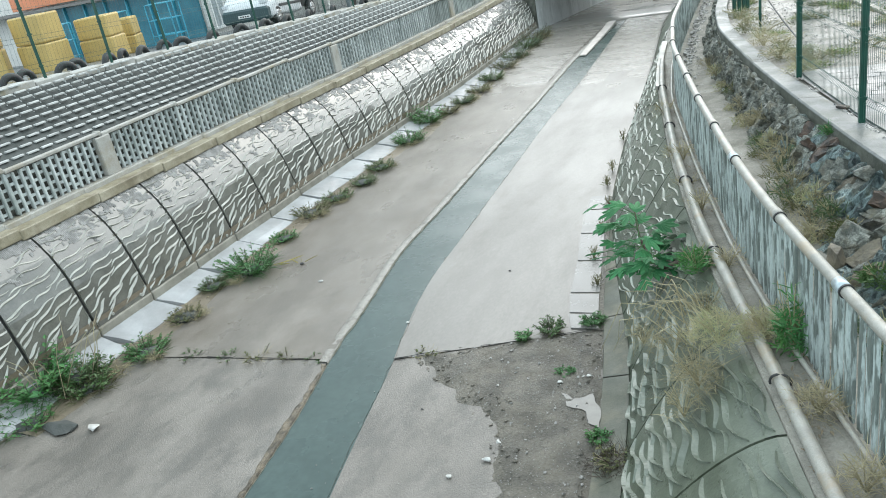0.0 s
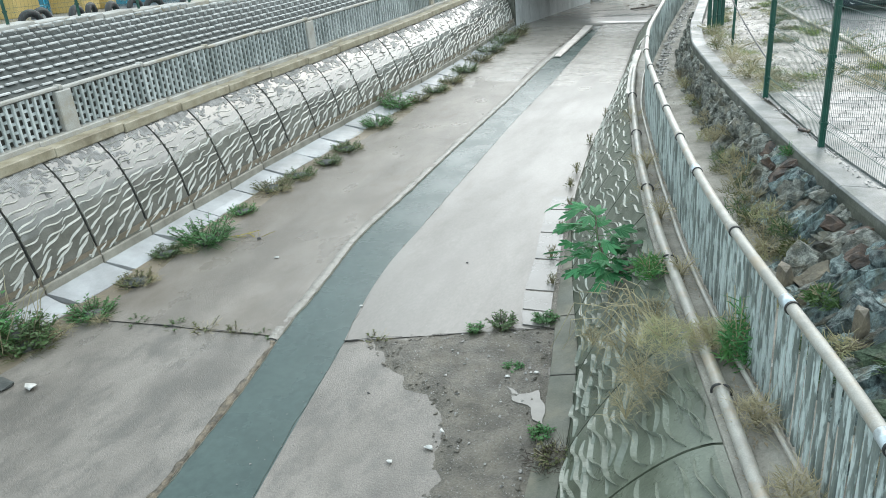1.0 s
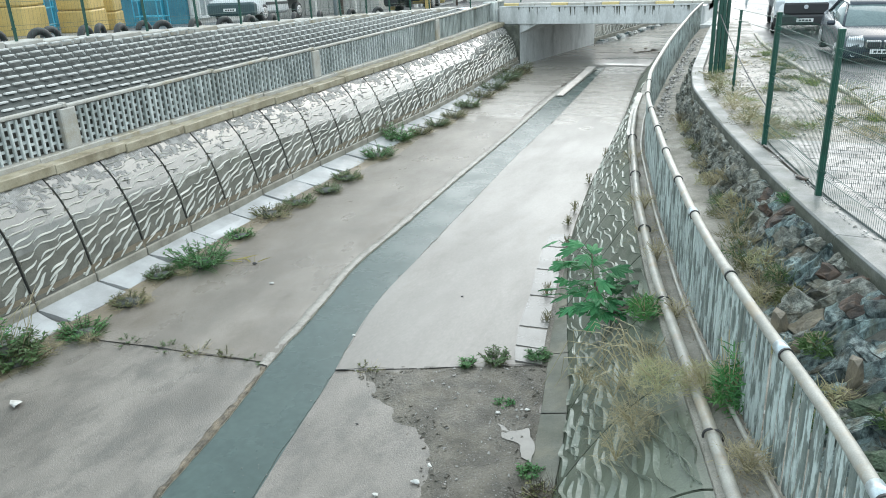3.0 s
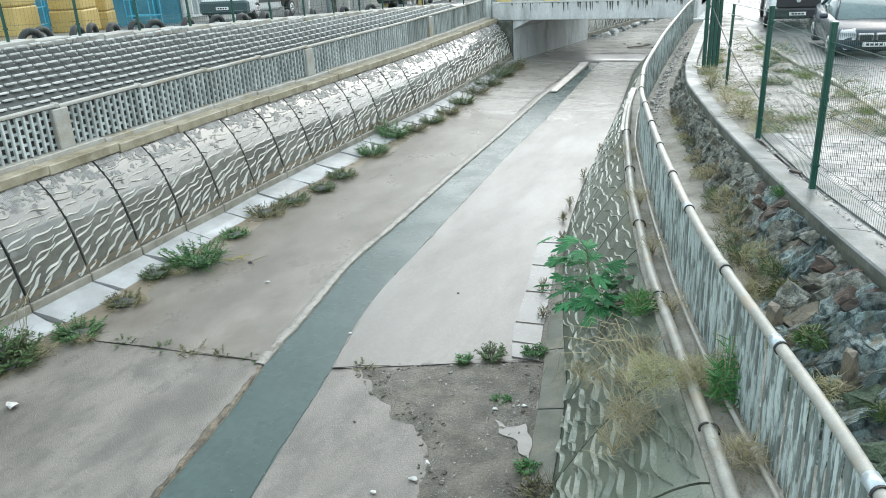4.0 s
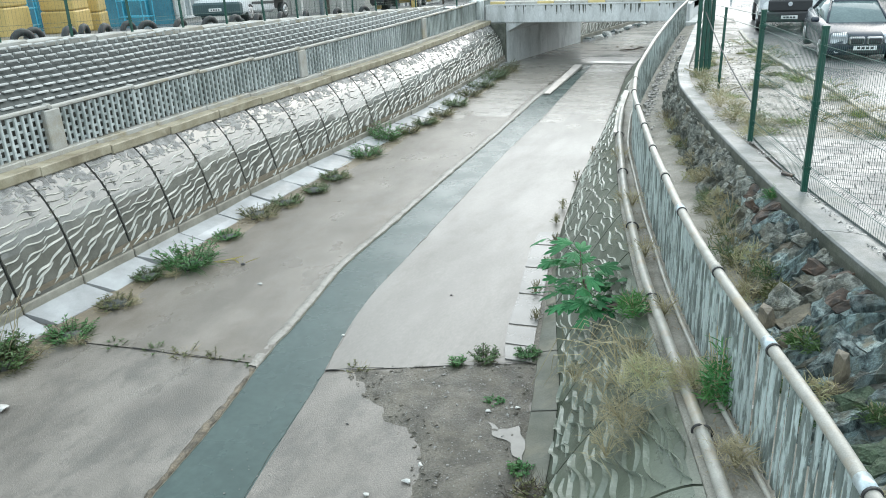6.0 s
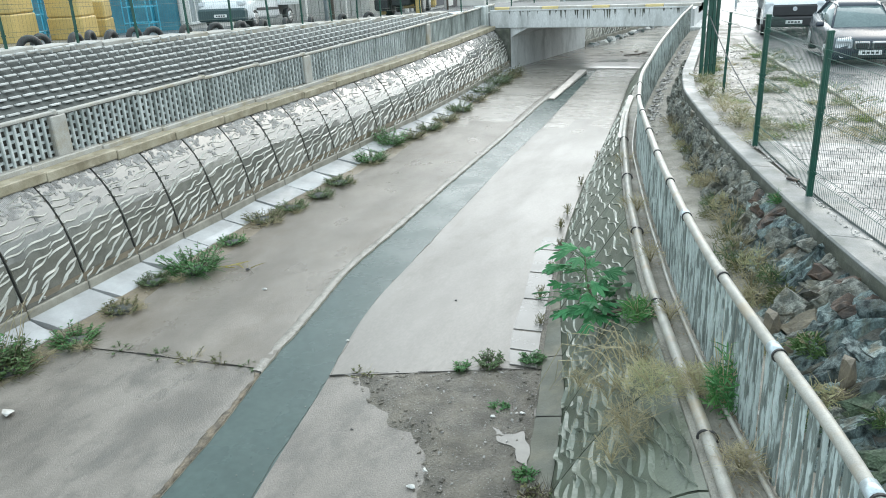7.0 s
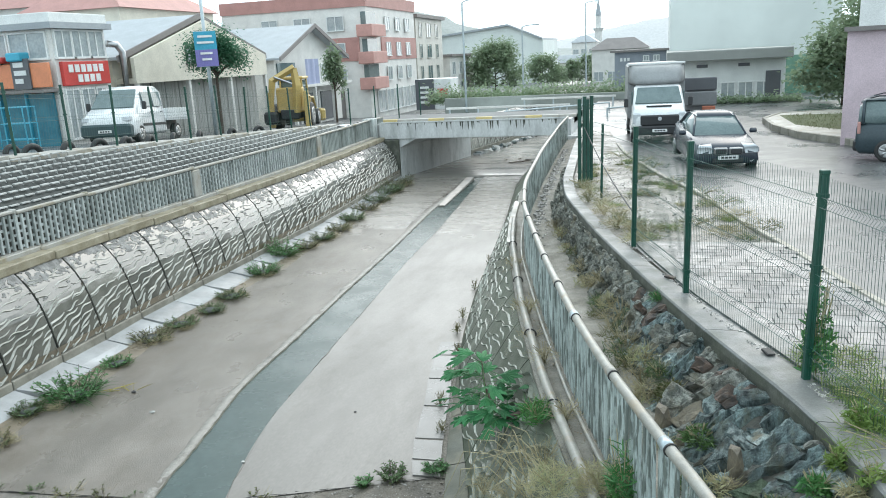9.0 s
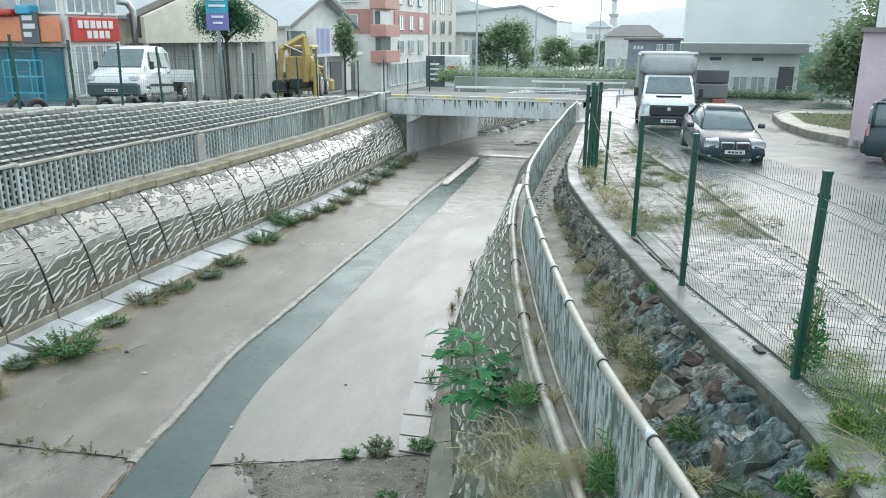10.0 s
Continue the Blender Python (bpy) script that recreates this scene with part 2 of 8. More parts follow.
SHEETW = mat("corrugated_sheet", (0.4, 0.41, 0.39), (0.25, 0.25, 0.235), 1.2, 30, 0.5, None, 0.2, 0.004, stretch=(4, 4, 0.4))
ORANGE = paint("orange_sign", (0.75, 0.27, 0.13), 0.4)
RED = paint("red_sign", (0.6, 0.06, 0.05), 0.4)
DARKSIGN = paint("dark_sign", (0.11, 0.115, 0.125), 0.4)
YELLOW = paint("machine_yellow", (0.56, 0.4, 0.14), 0.45)
KERB_Y = paint("worn_yellow_paint", (0.56, 0.44, 0.2), 0.6)
COPING_Y = mat("ochre_coping", (0.4, 0.355, 0.265), (0.26, 0.225, 0.15), 3.2, 50, 0.35, 0.6, 0.4, 0.008, stain=(0.17, 0.14, 0.09), stain_scale=1.9)
GRASS = mat("fresh_grass", (0.14, 0.25, 0.055), (0.24, 0.29, 0.085), 3, 40, 0.55, None, 0.0, trans=0.30)
LEDGEM = mat("ledge_dirt", (0.32, 0.3, 0.255), (0.17, 0.158, 0.13), 2.5, 35, 0.5, 0.8, 1.0, 0.02)
BLUE = paint("banner_blue", (0.04, 0.35, 0.5), 0.5)
PURPLE = paint("banner_purple", (0.2, 0.18, 0.45), 0.5)
CYAN = paint("cyan_frame", (0.06, 0.4, 0.55), 0.4)
CARBLUE = mat("dark_blue_lacquer", (0.035, 0.045, 0.06), (0.03, 0.04, 0.055), 2, 20, 0.22, None, 0.0, spec=0.5)
VANTEAL = mat("grey_teal_lacquer", (0.05, 0.07, 0.08), (0.045, 0.065, 0.075), 2, 20, 0.3, None, 0.0, spec=0.35)
VANWHITE = mat("white_lacquer", (0.72, 0.74, 0.74), (0.65, 0.67, 0.67), 1.5, 20, 0.2, None, 0.0, coat=0.6)
TARP = mat("grey_tarpaulin", (0.3, 0.31, 0.31), (0.24, 0.25, 0.25), 1.5, 20, 0.45, 0.6, 0.15, 0.01)
PLASTIC = paint("black_plastic", (0.03, 0.031, 0.033), 0.5)
CHROME = mat("bright_metal", (0.5, 0.5, 0.5), (0.4, 0.4, 0.4), 4, 40, 0.3, None, 0.0, metal=1.0)
LAMP = mat("headlamp_glass", (0.6, 0.63, 0.65), (0.5, 0.52, 0.54), 8, 50, 0.08, None, 0.0)
# stained concrete, its base lightened to imitate haze over the bridge's dark parts
ROUGHC = mat("stained_bridge_concrete", (0.68, 0.685, 0.675), (0.54, 0.545, 0.535), 1.2, 30, 0.6, 0.8, 0.4, 0.01, stretch=(1, 1, 0.3), stain=(0.36, 0.365, 0.355), stain_scale=1.4)


# ---------------------------------------------------------------- mesh tools
rng = random.Random(7)


class Mesh:
    """Collects faces for one mesh."""

    def __init__(self):
        self.v, self.f = [], []

    def add(self, verts, faces):
        o = len(self.v)
        self.v += [tuple(p) for p in verts]
        self.f += [tuple(i + o for i in q) for q in faces]
        return self

    def box(self, x0, x1, y0, y1, z0, z1, m=None):
        p = [Vector((x, y, z)) for z in (z0, z1) for y in (y0, y1) for x in (x0, x1)]
        if m:
            p = [m @ q for q in p]
        return self.add(p, [(0, 2, 3, 1), (4, 5, 7, 6), (0, 1, 5, 4), (2, 6, 7, 3), (0, 4, 6, 2), (1, 3, 7, 5)])

    def chamfer(self, x0, x1, y0, y1, z0, z1, c, m=None):
        """A box with cut edges: three stacked rings with chamfered corners."""
        def ring(z, i):
            a, b, d, e = x0 + i, x1 - i, y0 + i, y1 - i
            return [(a + c, d, z), (b - c, d, z), (b, d + c, z), (b, e - c, z), (b - c, e, z), (a + c, e, z), (a, e - c, z), (a, d + c, z)]
        rings = [ring(z0, c * 0.6), ring(z0 + c, 0), ring(z1 - c, 0), ring(z1, c * 0.6)]
        if m:
            rings = [[m @ Vector(p) for p in r] for r in rings]
        return self.rings(rings, True)

    def rings(self, rings, caps=False, closed=True):
        n = len(rings[0])
        fs = []
        for i in range(len(rings) - 1):
            for k in range(n if closed else n - 1):
                a, b = i * n + k, i * n + (k + 1) % n
                fs.append((a, b, b + n, a + n))
        if caps:
            fs.append(tuple(reversed(range(n))))
            fs.append(tuple(range((len(rings) - 1) * n, len(rings) * n)))
        return self.add([p for r in rings for p in r], fs)

    def tube(self, pts, r, n=8, caps=True):
        pts = [Vector(p) for p in pts]
        rs = r if isinstance(r, (list, tuple)) else [r] * len(pts)
        rings, ref = [], None
        for i, p in enumerate(pts):
            d = (pts[min(i + 1, len(pts) - 1)] - pts[max(i - 1, 0)]).normalized()
            a = d.cross(ref if ref else (Vector((0, 0, 1)) if abs(d.z) < 0.9 else Vector((1, 0, 0)))).normalized()
            b = d.cross(a)
            ref = ref or Vector((0, 0, 1)) if abs(d.z) < 0.9 else Vector((1, 0, 0))
            rings.append([p + rs[i] * (a * math.cos(t) + b * math.sin(t)) for t in (2 * math.pi * k / n for k in range(n))])
        return self.rings(rings, caps)

    def disc_wheel(self, c, r, w, n=20, axis=0):
        """A rounded ring of revolution about an axis through c."""
        rings = []
        for off, rad in ((-w / 2, r * 0.82), (-w / 2, r * 0.95), (-w * 0.3, r), (w * 0.3, r), (w / 2, r * 0.95), (w / 2, r * 0.82)):
            ring = []
            for k in range(n):
                a = 2 * math.pi * k / n
                p = [off, rad * math.cos(a), rad * math.sin(a)]
                if axis == 1:
                    p = [p[1], off, p[2]]
                ring.append(Vector(c) + Vector(p))
            rings.append(ring)
        return self.rings(rings, True)

    def sheet(self, grid):
        """A grid of points (rows of equal length) as quads."""
        n = len(grid[0])
        fs = [(i * n + k, i * n + k + 1, (i + 1) * n + k + 1, (i + 1) * n + k) for i in range(len(grid) - 1) for k in range(n - 1)]
        return self.add([p for r in grid for p in r], fs)

    def prism(self, poly, lo, hi):
        """A plan outline drawn up from z lo to hi."""
        n = len(poly)
        return self.add([(x, y, z) for z in (lo, hi) for x, y in poly], [tuple(reversed(range(n))), tuple(range(n, 2 * n))] + [(k, (k + 1) % n, n + (k + 1) % n, n + k) for k in range(n)])

    def blade(self, base, d, length, width, droop=0.3, segs=3):
        """A grass blade or narrow leaf."""
        base, d = Vector(base), Vector(d).normalized()
        side = d.cross(Vector((rng.uniform(-1, 1), rng.uniform(-1, 1), 0.3))).normalized()
        pts = []
        for i in range(segs + 1):
            t = i / segs
            p = base + d * length * t + Vector((0, 0, -droop * length * t * t))
            w = width * (1 - t) ** 0.7 * (0.6 + t if t < 0.4 else 1)
            pts += [p - side * w / 2, p + side * w / 2]
        return self.add(pts, [(2 * i, 2 * i + 1, 2 * i + 3, 2 * i + 2) for i in range(segs)])

    def leaf(self, p, d, up, length, width):
        """A pointed oval leaf with a folded midrib."""
        p, d = Vector(p), Vector(d).normalized()
        s = d.cross(Vector(up)).normalized()
        u = s.cross(d)
        pts = [p, p + d * length * 0.4 + s * width / 2 + u * width * 0.15, p + d * length * 0.45 - u * width * 0.05, p + d * length * 0.4 - s * width / 2 + u * width * 0.15, p + d * length - u * length * 0.1]
        return self.add(pts, [(0, 1, 2), (0, 2, 3), (1, 4, 2), (2, 4, 3)])

    def data(self, name, material, smooth=False):
        me = bpy.data.meshes.new(name)
        me.from_pydata(self.v, [], self.f)
        me.materials.append(material)
        if smooth:
            me.shade_smooth()
        return me


def part(name, m, material, parent, label="", smooth=False, at=None):
    ob = new(name, m if isinstance(m, bpy.types.Mesh) else m.data(name, material, smooth))
    ob.parent = parent
    if at is not None:
        ob.matrix_basis = at
    return tagged(ob, label)


def thing(name, label, category, group="", kind="", at=None):
    ob = new(name)
    ob.empty_display_size = 0.2
    if at is not None:
        ob.matrix_basis = at
    return tagged(ob, label, category, group, kind)


def solid(name, m, material, label, category, group="", kind="", smooth=False, at=None):
    """A thing of one mesh."""
    ob = new(name, m.data(name, material, smooth) if isinstance(m, Mesh) else m)
    if at is not None:
        ob.matrix_basis = at
    return tagged(ob, label, category, group, kind)


def line(table):
    """A smooth plan line: x as a function of y."""
    ys, xs = [p[0] for p in table], [p[1] for p in table]

    def at(y):
        if y <= ys[0]:
            return xs[0] + (y - ys[0]) * (xs[1] - xs[0]) / (ys[1] - ys[0])
        return float(np.interp(y, ys, xs))

    return lambda y: sum(at(y + d) for d in (-0.6, -0.3, 0, 0.3, 0.6)) / 5


def frange(a, b, step):
    n = max(1, round((b - a) / step))
    return [a + (b - a) * i / n for i in range(n + 1)]


# ---------------------------------------------------------------- plan (camera over x 0, y 0; canal runs along +y)
NEAR, BRIDGE = -3.0, 38.9
foot_l = line([(-4, -12.2), (9, -12.2), (17, -12.5), (27, -12.55), (33, -12.85), (39, -13.25), (40, -13.05), (47.6, -11.55), (58.5, -9.5), (70, -8.2)])
water_l = line([(5.7, -6.57), (6.2, -6.65), (7.4, -6.86), (8.6, -7.19), (10.7, -7.52), (12.5, -7.90), (13.8, -7.98), (15.1, -8.03), (19.0, -8.31), (23.8, -8.58), (30, -9.05), (38, -9.35), (70, -10)])
water_r = line([(5.9, -5.47), (6.9, -5.70), (8.1, -5.93), (8.8, -6.07), (9.7, -6.32), (11.6, -6.71), (12.7, -6.77), (14.1, -6.91), (17.2, -7.17), (22.2, -7.58), (26.7, -7.82), (30, -8.1), (38.7, -8.8), (70, -9.3)])
foot_r = line([(6.9, -2.45), (7.8, -2.58), (9.06, -2.83), (10.67, -3.22), (12.3, -3.55), (15.85, -4.24), (19.3, -4.72), (22.7, -5.05), (28.4, -5.65), (36, -6.6), (46, -7.2), (70, -7.9)])
pipe_x = line([(5.2, -0.14), (6.6, -0.57), (7.9, -1.0), (9.5, -1.5), (10.2, -1.68), (12.25, -2.22), (13.4, -2.48), (14.6, -2.74), (16.8, -3.22), (19.2, -3.62), (24, -4.2), (39, -5.0)])
rail_x = line([(4.25, 0.62), (4.9, 0.42), (5.85, 0.05), (7.1, -0.42), (8.9, -1.0), (11.85, -1.8), (15.8, -2.77), (18.7, -3.23), (20.1, -3.36), (25, -3.74), (28.3, -3.93), (34.2, -4.25), (39, -4.4)])
coping_x = line([(4, 1.95), (6, 1.55), (7.2, 1.27), (8.2, 0.87), (9.8, 0.28), (11.8, -0.38), (14.5, -1.22), (18.2, -2.2), (20.7, -2.55), (28, -3.05), (39, -3.6)])
fence_x = line([(4, 2.55), (6.24, 1.86), (7.87, 1.42), (10.67, 0.31), (13.26, -0.47), (18.1, -1.5), (20.8, -2.2), (28, -2.7), (39, -3.2)])
kerb_x = line([(4, 4.3), (8, 3.4), (11.6, 2.4), (13.4, 2.05), (14.9, 1.6), (18.7, 0.8), (21.8, 0.0), (27.9, -1.2), (40, -2.6)])
LEDGE = 1.9


def drop(y):
    """How far the top of the far bank wall falls along the canal."""
    return -0.17 * min(max((y - 9.5) / 11.5, -0.4), 1) - 0.03 * min(max((y - 21) / 15, 0), 1)


def z_left(x, y):
    return 4.17 - 0.055 * (min(max(y, -6), 85) - 16.4) - 0.03 * min(max(-16 - x, 0), 12)


def z_right(x, y):
    return 2.72 - 0.03 * min(max(y - 18, 0), 14)


def z_ground(x, y):
    a, b = z_left(x, y), z_right(x, y)
    w = min(max((x + 16) / 12, 0), 1)
    z = a * (1 - w) + b * w
    k = min(max((y - 70) / 60, 0), 1)
    return z * (1 - k) + 0.5 * k


# ---------------------------------------------------------------- ground
m = Mesh()
ys = frange(-40, 38, 3) + frange(44.6, 70, 3) + frange(74, 130, 8) + [200, 400, 900, 2500]
xsl = [-2500, -900, -300, -120, -70, -45, -34, -28, -24, -20, -17.5]
xsr = [3, 6, 10, 16, 24, 40, 80, 200, 600, 2500]
grid = []
for y in ys:
    e0 = -15.95 if y < 39 else -14.2
    e1 = (fence_x(y) + 0.1) if y < 39 else -4.6
    if y > 71:
        e0, e1 = -12, -8
    row = [(x, y, z_ground(x, y)) for x in xsl] + [(e0, y, z_ground(e0, y) if y > 71 else z_left(e0, y))]
    row += [(e1, y, z_ground(e1, y) if y > 71 else z_right(e1, y))] + [(x, y, z_ground(x, y) if y > 60 else z_right(x, y)) for x in xsr]
    grid.append(row)
n = len(grid[0])
cut = len(xsl)
faces = []
for i in range(len(grid) - 1):
    for k in range(n - 1):
        if k == cut and ys[i] < 71:
            continue
        faces.append((i * n + k, i * n + k + 1, (i + 1) * n + k + 1, (i + 1) * n + k))
m.add([p for r in grid for p in r], faces)
ground = solid("ground", m, ASPH, "wet grey asphalt street falling gently along the canal", "ground", kind="structure", smooth=True)

# canal bed: two concrete sheets either side of a sunken gutter, with a step across at y 8.8
STEP = 8.8
bed = thing("floor", "wet grey concrete canal bed with a sunken gutter", "canal bed", kind="structure")


def skew(x, y):
    """The cross joint runs askew on the near side of the gutter."""
    k = max(0, 1 - abs(y - STEP) / 6)
    return (0.413 * (x + 6.1) if x > -6.6 else -0.15 + 0.095 * (x + 7.2)) * k


def bed_sheet(xa, xb, y0, y1, z, steps=14, wob=0.012, askew=False):
    g = []
    for y in frange(y0, y1, 0.5):
        a, b = xa(y), xb(y)
        g.append([(a + (b - a) * k / steps, y + (skew(a + (b - a) * k / steps, y) if askew else 0), z + wob * noise.noise((a + (b - a) * k / steps, y * 0.6, z * 9))) for k in range(steps + 1)])
    return Mesh().sheet(g)


def lip(xf, y0, y1, z0, z1, side):
    """The broken edge of a slab along the gutter."""
    top, low = [], []
    for y in frange(y0, y1, 0.12):
        j = 0.035 * noise.noise((y * 2.3, side, 1)) + 0.02 * noise.noise((y * 7, side, 4))
        top.append((xf(y) + j, y, z0 - (0.019 if y < STEP else 0)))
        low.append((xf(y) + j * 0.5 + side * 0.03, y, z1))
    return Mesh().sheet([top, low])


wall_foot = lambda y: foot_l(y) - 0.05
part("slab", bed_sheet(wall_foot, water_l, STEP, 72, 0.0, 16, askew=True), BED, bed)
part("slab", bed_sheet(wall_foot, water_l, NEAR, STEP, -0.015, 16, askew=True), BED_NEAR, bed, "silted concrete slab")
part("slab", bed_sheet(water_r, lambda y: foot_r(y) + 0.1 if y < BRIDGE - 0.5 else -5.0, STEP, 72, 0.0, 12, askew=True), BED_PALE, bed)
part("slab", bed_sheet(water_r, lambda y: foot_r(y) + 0.1, NEAR, STEP, -0.015, 12, askew=True), BED_NEAR, bed)
part("gutter_edge", lip(water_l, NEAR, 72, 0.012, -0.14, 1), KERB, bed)
part("gutter_edge", lip(water_r, NEAR, 72, 0.006, -0.14, -1), KERB, bed)
part("gutter_floor", bed_sheet(lambda y: water_l(y) - 0.1, lambda y: water_r(y) + 0.1, NEAR, 72, -0.16, 4), MUD, bed)
# bedding under the slabs' cross joint
part("joint_bedding", Mesh().sheet([[(x, y, -0.035) for x in (-12.2, water_l(8.8) + 0.02)] for y in (7.6, 8.4, 9.4)]), MUD, bed)
part("joint_bedding", Mesh().sheet([[(x, y, -0.035) for x in (water_r(8.8) - 0.02, -4.4, -2.2)] for y in (7.6, 8.8, 10.0, 11.2)]), MUD, bed)
# broken joint across the bed
m = Mesh()
for xa, xb in ((-11.3, water_l(STEP)), (water_r(STEP), foot_r(10))):
    g0, g1 = [], []
    for x in frange(xa, xb, 0.06):
        j = 0.05 * noise.noise((x * 1.7, 3, 0)) - 0.01 + skew(x, STEP)
        w = 0.004 + 0.022 * abs(noise.noise((x * 3.1, 8, 2)))
        if noise.noise((x * 2.1, 5, 9)) < -0.12 or x == xb:
            if len(g0) > 1:
                m.sheet([g0, g1])
            g0, g1 = [], []
            continue
        g0.append((x, STEP + j + w, 0.017))
        g1.append((x, STEP + j - w, 0.014))
part("step_joint", m, SHADE, bed, "broken dark joint")
# rough raised strip on the gutter's far edge
for y0, y1, wide, rimm, lab in ((NEAR, 8.5, 0.13, mat("silted_rim", (0.21, 0.17, 0.12), (0.075, 0.063, 0.045), 6.0, 45, 0.4, 0.65, 1.0, 0.03, contrast=(0.42, 0.6)), "brown crumbling rim"), (8.56, 37, 0.21, mat("worn_rim", (0.3, 0.28, 0.25), (0.15, 0.138, 0.118), 5.0, 40, 0.3, 0.5, 0.9, 0.02, contrast=(0.5, 0.68)), "pale worn rim")):
    g = []
    for y in frange(y0, y1, 0.06):
        x = water_l(y) + 0.02 * noise.noise((y * 4.3, 6, 2))
        h = 0.012 + 0.012 * noise.noise((y * 1.9, 2, 5)) + (0.024 if y < 8.5 else 0.012) * noise.noise((y * 6.5, 4, 5))
        w = wide + 0.05 * noise.noise((y * 0.8, 8, 1)) + 0.06 * noise.noise((y * 5.1, 9, 1))
        g.append([(x - w, y, -0.05), (x - w + 0.03, y, h * 0.6), (x - w / 2, y, h), (x - 0.015, y, h * 0.7), (x + 0.01, y, -0.1)])
    part("gutter_rim", Mesh().sheet(g), rimm, bed, lab, True)
solid("water", bed_sheet(lambda y: water_l(y) - 0.03, lambda y: water_r(y) + 0.03, NEAR, 72, -0.021, 6, 0.003), WATER, "murky grey-green water standing in the gutter", "water", kind="structure", smooth=True)
# rain water running thinly over the bed before the bridge and standing under it
m = Mesh()
for side in (0, 1):
    g = []
    for y in frange(25.0, 39.0, 0.35):
        a, b = (foot_l(y) + 0.95, water_l(y) - 0.3) if side == 0 else (water_r(y) + 0.06, foot_r(y) - 0.05)
        g.append([(a + (b - a) * k / 10, y, min(0.016, -0.02 + 0.014 * (y - 25.0) + 0.03 * noise.noise((a + (b - a) * k / 10, y * 0.9, 2))) + 0.004 * noise.noise((k * 0.6, y * 2.6, 5))) for k in range(11)])
    m.sheet(g)
solid("run_off", m, SHALLOW, "thin brown rain water rippling over the canal bed", "water", kind="structure", smooth=True)
solid("standing_water", Mesh().sheet([[(foot_l(y) + 0.05 + (-5.4 - foot_l(y)) * k / 8, y, 0.022 if y > 39 else -0.05) for k in range(9)] for y in [38.85] + frange(39.05, 70.9, 1.0)]), STILL, "still shallow water standing under the bridge", "water", kind="structure", smooth=True)
# brown silt along the far foot
m = Mesh()
g = []
for y in frange(6.0, 36, 0.4):
    w = 0.75 + 0.35 * noise.noise((y * 0.5, 1, 1)) + 0.1 * noise.noise((y * 2, 4, 1))
    base = -0.01 if y < STEP else 0.006
    g.append([(foot_l(y) + 0.55 + w * k / 5, y, base + (0.03 * (1 - k / 5) if k else 0) + 0.008 * noise.noise((y, k, 0)) * (k < 5) - (0.02 if k == 5 else 0)) for k in range(6)])
solid("silt_bank", Mesh().sheet(g), SILT, "brown wet silt washed against the canal foot", "silt", kind="stuff", smooth=True)

# ---------------------------------------------------------------- far bank wall: relief panels, kerb, apron slabs
PW = 1.43
PROFILE = [(-0.03, 0.33), (-0.1, 0.7), (-0.19, 1.1), (-0.3, 1.45), (-0.47, 1.78), (-0.66, 2.02), (-0.84, 2.2)]
arc = [0.0]
for a, b in zip(PROFILE, PROFILE[1:]):
    arc.append(arc[-1] + math.dist(a, b))


def on_profile(u, v, h):
    """A point of a panel: u along the canal, v up the face (0 to 1), h proud of it."""
    s = v * arc[-1]
    x, z = float(np.interp(s, arc, [p[0] for p in PROFILE])), float(np.interp(s, arc, [p[1] for p in PROFILE]))
    dx, dz = float(np.interp(s + 0.05, arc, [p[0] for p in PROFILE])) - float(np.interp(s - 0.05, arc, [p[0] for p in PROFILE])), float(np.interp(s + 0.05, arc, [p[1] for p in PROFILE])) - float(np.interp(s - 0.05, arc, [p[1] for p in PROFILE]))
    k = math.hypot(dx, dz)
    return Vector((x + h * dz / k, u, z - h * dx / k))


def ridge(m, at, u, v, length, angle, width, height, bow, su, sv, segs=7):
    """One raised wave, bent like an S, tapering to both ends."""
    pts = []
    c, s = math.cos(angle), math.sin(angle)
    for i in range(segs + 1):
        t = i / segs
        a = (t - 0.5) * length
        b = bow * math.sin(2 * math.pi * t) + bow * 0.5 * math.sin(math.pi * t)
        w = width * (math.sin(math.pi * (0.06 + 0.88 * t)) ** 0.8)
        for off, h in ((-w, -0.002), (-w * 0.6, height * math.sin(math.pi * (0.05 + 0.9 * t)) ** 0.6), (w * 0.7, -0.002)):
            p, q = a * c - (b + off) * s, a * s + (b + off) * c
            uu, vv = u + p / su, v + q / sv
            pts.append(at(min(max(uu, 0.01), 0.99), min(max(vv, 0.012), 0.99), h))
    fs = []
    for i in range(segs):
        for k in range(2):
            j = i * 3 + k
            fs.append((j, j + 1, j + 4, j + 3))
    m.add(pts, fs)


def relief_data(base, ridges, face, crest=CREST, scab=None):
    """One panel mesh: the face, and its dry raised waves, painted paler as if lit."""
    whole = Mesh().add(base.v, base.f).add(ridges.v, ridges.f)
    if scab:
        whole.add(scab.v, scab.f)
    me = whole.data("relief_panel", face)
    me.materials.append(crest)
    for i in range(len(base.f), len(base.f) + len(ridges.f)):
        me.polygons[i].material_index = 1
    if scab:
        me.materials.append(SCAB)
        for i in range(len(base.f) + len(ridges.f), len(me.polygons)):
            me.polygons[i].material_index = 2
    return me


